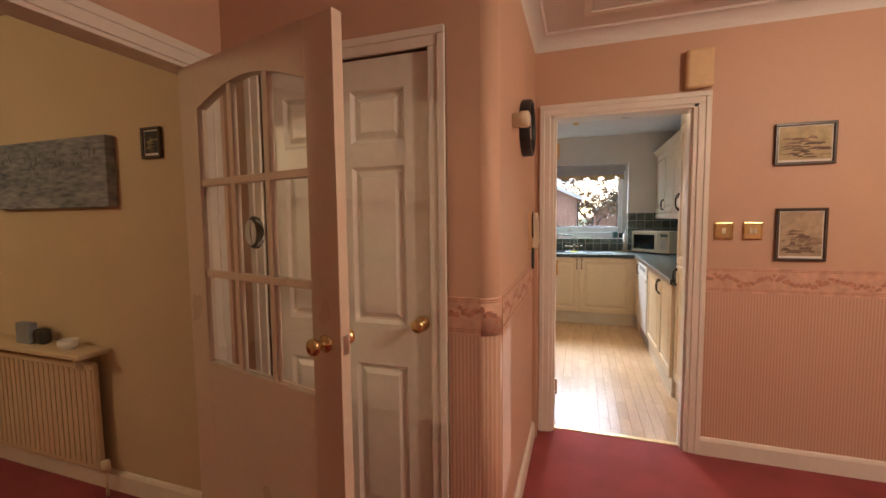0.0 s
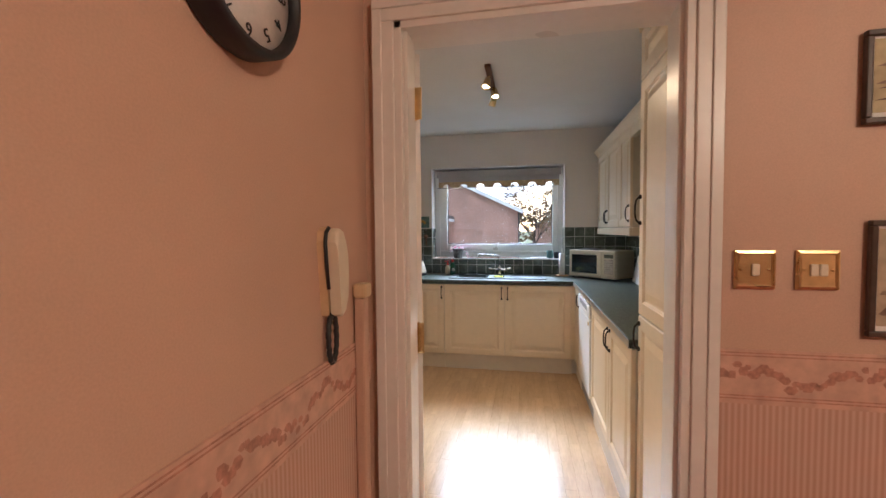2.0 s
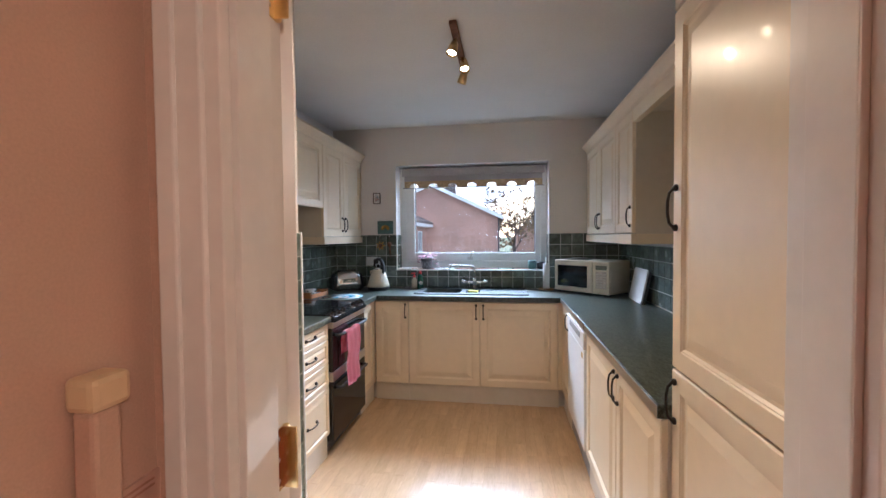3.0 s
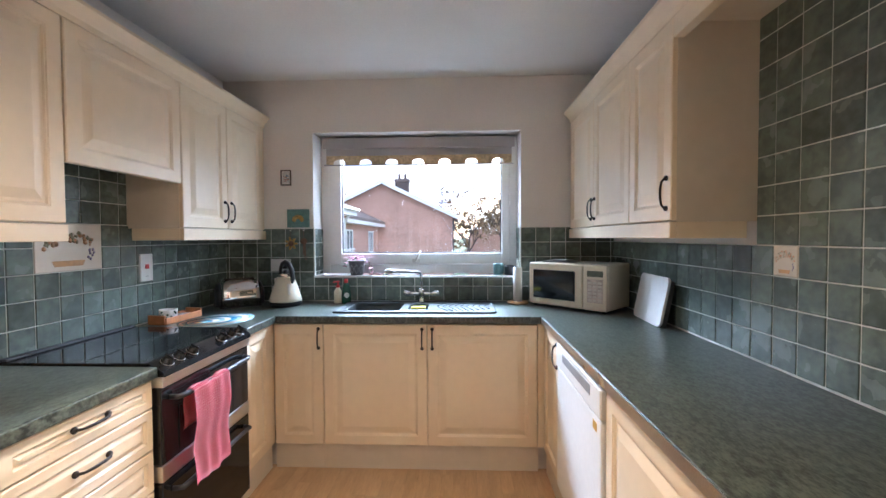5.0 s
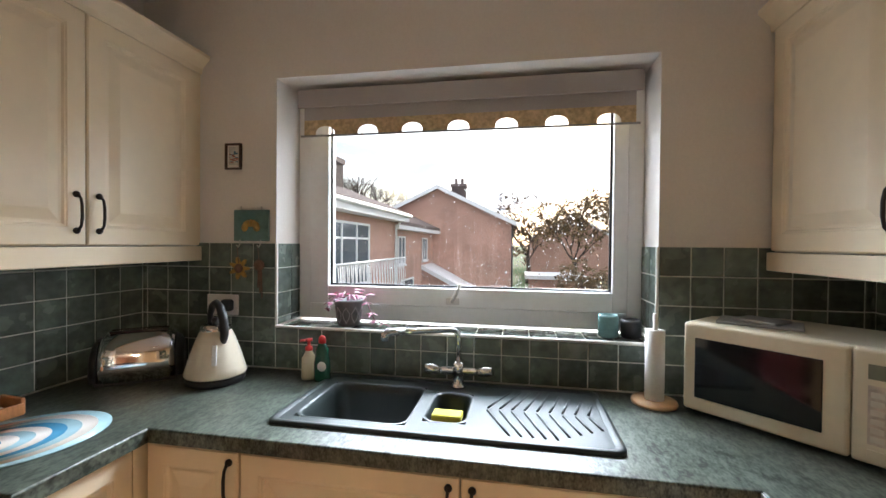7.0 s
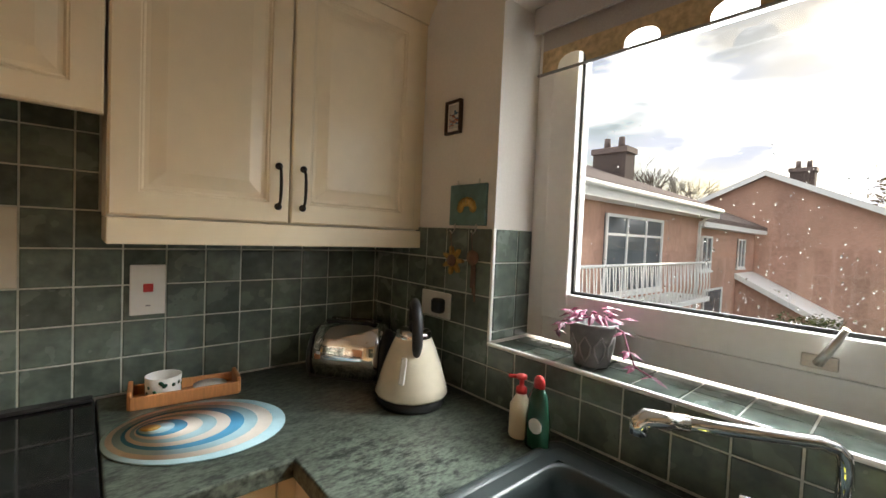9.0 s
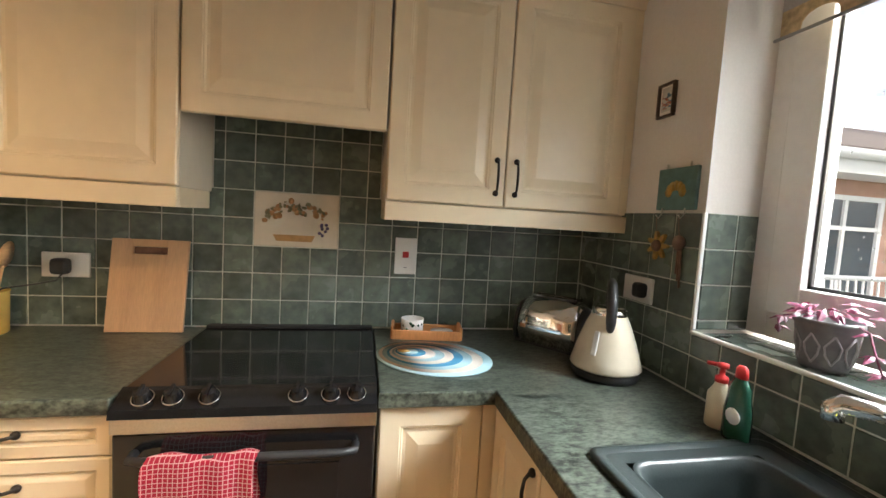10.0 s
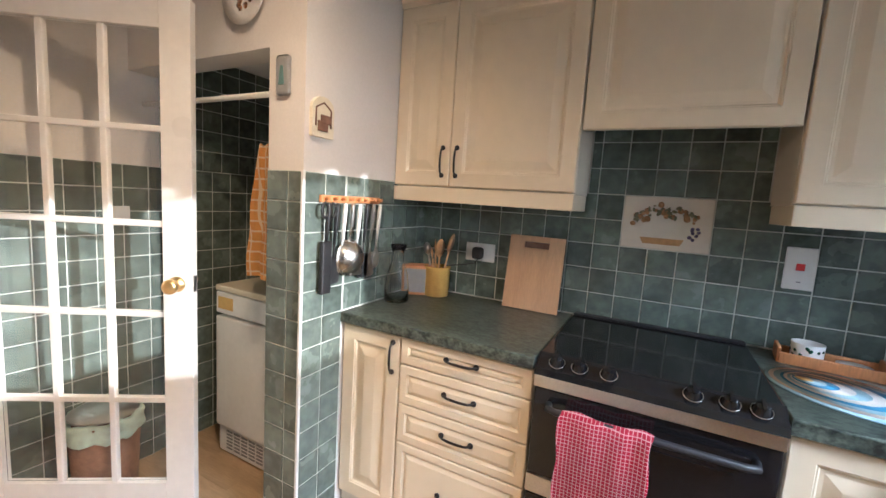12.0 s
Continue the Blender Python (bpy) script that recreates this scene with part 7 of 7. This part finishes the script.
# link block between the wing and the gable house
lk = thing("brick_link_house", -6, 25, GZ, "brick house section with small white windows", "house")
part("wall", bx(B(), -11.0, -4.7, 20.62, 29.38, GZ, 2.2), M_BRICK, lk)
bm = B()
vs = [(-4.25, 20.5), (-4.25, 29.38), (-7.6, 29.38), (-7.6, 20.5)]
zz = (2.2, 2.2, 3.7, 3.7)
lo = [bm.verts.new((*v, z)) for v, z in zip(vs, zz)]
hi = [bm.verts.new((*v, z + 0.15)) for v, z in zip(vs, zz)]
bm.faces.new(lo[::-1])
bm.faces.new(hi)
for i in range(4):
    bm.faces.new([lo[i], lo[(i + 1) % 4], hi[(i + 1) % 4], hi[i]])
part("roof", bm, M_ROOF, lk)
part("fascia", bx(B(), -4.68, -4.24, 20.62, 29.37, 2.02, 2.19), M_FASCIA, lk)
m = facing("+x", -4.7, 0, 0)
ext_window(lk, m, 21.9, 23.0, 0.5, 1.75, 2, False)
ext_window(lk, m, 26.5, 27.6, 0.5, 1.75, 2, False)
ext_window(lk, m, 22.4, 24.6, -1.3, -0.2, 1, False)
ext_window(lk, m, 21.3, 22.4, -2.6, -1.4, 2, False)

# low shed and garden wall to the right
shd = thing("garage", 4.5, 33, GZ, "low brick garage with a pale flat roof", "garage")
part("wall", bx(B(), 1.2, 4.6, 33.5, 37.0, GZ, -0.9), M_BRICK, shd)
part("roof", bx(B(), 0.9, 4.9, 33.1, 37.3, -0.9, -0.65), M_FASCIA, shd)
fh = thing("brick_house", 9, 62, GZ, "distant brick house behind the trees", "house")
bm = B()
extrude_poly(bm, [(2.0, GZ), (12.0, GZ), (12.0, 2.2), (7.0, 5.2), (2.0, 2.2)], 58, 66, mgab)
part("wall", bm, M_BRICK, fh)
gable_roof(fh, 2.0, 12.0, 58, 66, 2.2, 5.3)


def leaf_cloud(bm, rng, centre, radii, n, size):
    for k in range(n):
        d = Vector((rng.gauss(0, 1), rng.gauss(0, 1), rng.gauss(0, 1))).normalized()
        r = rng.uniform(0.45, 1.0) ** 0.5
        bump = 1 + 0.25 * math.sin(d.x * 5 + centre[0]) * math.cos(d.z * 6 + centre[1])
        c = Vector(centre) + Vector((d.x * radii[0], d.y * radii[1], d.z * radii[2])) * r * bump
        a, b = rng.uniform(0, 6.28), rng.uniform(-1, 1)
        u = Vector((math.cos(a), math.sin(a), b)).normalized()
        w = u.cross(Vector((rng.gauss(0, 1), rng.gauss(0, 1), rng.gauss(0, 1)))).normalized()
        s = size * rng.uniform(0.6, 1.5)
        bm.faces.new([bm.verts.new(c + u * s), bm.verts.new(c + w * s * 0.5), bm.verts.new(c - u * s), bm.verts.new(c - w * s * 0.5)])


def branches(bm, rng, p, d, L, r, depth):
    q = p + d * L
    mid = p + d * L * 0.5 + Vector((rng.uniform(-1, 1), rng.uniform(-1, 1), 0)) * L * 0.06
    tube(bm, [p, mid, q], [r, r * 0.85, r * 0.68], 5 if depth < 3 else 3)
    if depth == 0:
        return
    for k in range(3 if depth > 2 else 4):
        nd = (d + Vector((rng.gauss(0, 0.5), rng.gauss(0, 0.5), rng.uniform(-0.05, 0.35)))).normalized()
        start = p.lerp(q, rng.uniform(0.55, 1.0))
        branches(bm, rng, start, nd, L * rng.uniform(0.62, 0.82), r * 0.55, depth - 1)


def bare_tree(x, y, h, seed, leaves=0):
    t = thing("tree", x, y, GZ, "bare winter tree behind the rooftops" if not leaves else "tree with thinning autumn leaves", "tree", "trees outside")
    rng = random.Random(seed)
    bm = B()
    base = Vector((x, y, GZ - 0.05))
    tube(bm, [base, base + Vector((0.1, 0, h * 0.18)), base + Vector((0, 0.1, h * 0.34))], [h * 0.03, h * 0.024, h * 0.02], 8)
    part("trunk", bm, M_BARK, t)
    bm = B()
    for k in range(4):
        a = k * 1.57 + rng.uniform(-0.4, 0.4)
        branches(bm, rng, base + Vector((0, 0.1, h * (0.26 + 0.025 * k))), Vector((0.55 * math.cos(a), 0.55 * math.sin(a), 0.9)).normalized(), h * 0.23, h * 0.012, 4)
    part("limbs", bm, M_BARK, t)
    if leaves:
        bm = B()
        for k in range(9):
            leaf_cloud(bm, rng, (x + rng.uniform(-0.3, 0.3) * h, y + rng.uniform(-0.3, 0.3) * h, GZ + h * rng.uniform(0.4, 0.95)), (h * 0.16, h * 0.16, h * 0.12), leaves, 0.16)
        part("crown", bm, M_LEAFR, t)


bare_tree(-16.0, 34.0, 11.5, 1)
bare_tree(-13.0, 40.0, 13.0, 2)
bare_tree(1.5, 52.0, 9.5, 3, 160)
bare_tree(5.5, 44.0, 9.0, 4, 260)
bare_tree(10.5, 40.0, 9.5, 5, 300)
bare_tree(16.0, 46.0, 11.0, 6, 300)
bare_tree(-3.0, 58.0, 10.0, 7)


def shrub(x, y, rx, ry, h, seed, mate, n=900, size=0.09):
    s = thing("shrub", x, y, GZ, "dense leafy garden shrub" if h < 2.5 else "tall leafy hedge tree by the lawn", "shrub", "garden shrubs")
    rng = random.Random(seed)
    bm = B()
    for k in range(6):
        a = rng.uniform(0, 6.28)
        tube(bm, [(x, y, GZ), (x + 0.3 * rx * math.cos(a), y + 0.3 * ry * math.sin(a), GZ + h * 0.5), (x + 0.6 * rx * math.cos(a), y + 0.6 * ry * math.sin(a), GZ + h * 0.85)], [0.05, 0.035, 0.012], 5)
    part("stems", bm, M_BARK, s)
    bm = B()
    for k in range(7):
        leaf_cloud(bm, rng, (x + rng.uniform(-0.55, 0.55) * rx, y + rng.uniform(-0.55, 0.55) * ry, GZ + h * rng.uniform(0.3, 0.8)), (rx * 0.55, ry * 0.55, h * 0.3), n // 7, size)
    part("crown", bm, mate, s)


shrub(6.4, 23.0, 1.9, 2.2, 3.9, 31, M_LEAF, 5200, 0.09)
shrub(8.0, 19.0, 2.0, 2.4, 4.8, 32, M_LEAF, 5200, 0.09)
shrub(4.6, 30.0, 2.2, 2.0, 3.2, 33, M_LEAFR, 3500, 0.1)
shrub(9.0, 24.0, 2.4, 2.4, 4.9, 34, M_LEAF, 4200, 0.1)
shrub(-1.9, 25.4, 1.3, 1.0, 1.9, 35, M_LEAF, 2200, 0.07)
shrub(-3.2, 25.2, 0.9, 0.9, 1.4, 36, M_LEAF, 1600, 0.07)
bm = B()
rng = random.Random(77)
for k in range(34):
    leaf_cloud(bm, rng, (-70 + k * 4.4, 92 + rng.uniform(-6, 6), GZ + rng.uniform(1.5, 5.5)), (4, 3, 3.2), 220, 0.5)
single("far_woodland", bm, M_LEAFR, "hazy brown line of distant winter woodland", "woodland", "stuff")

lay_tiles()
# floor planks
PLANKS = {}


def lay_planks():
    rng = random.Random(3)
    w = 0.066
    x, row = KX0, 0
    while x < KX1 - 0.01:
        y = 3.02 - rng.random() * 0.4
        while y < 6.0:
            L = rng.choice((0.28, 0.34, 0.40))
            a, b = max(y, 3.022), min(y + L, 6.0)
            y += L
            if b - a < 0.03 or (a > 5.93):
                continue
            if x < -0.76 and a > 4.1 or x > 1.0:
                continue
            key = round(b - a, 3)
            if key not in PLANKS:
                PLANKS[key] = mesh_of("plank", panel(B(), 0, w - 0.0004, 0, key - 0.0004, [(0, -0.006), (0, -0.0004), (0.0004, 0)], I4), M_PLANK)
            ob = new("plank", PLANKS[key])
            ob.parent = floor_kitchen
            ob.matrix_basis = Matrix.Translation((x, a, 0.0))
        x += w


lay_planks()
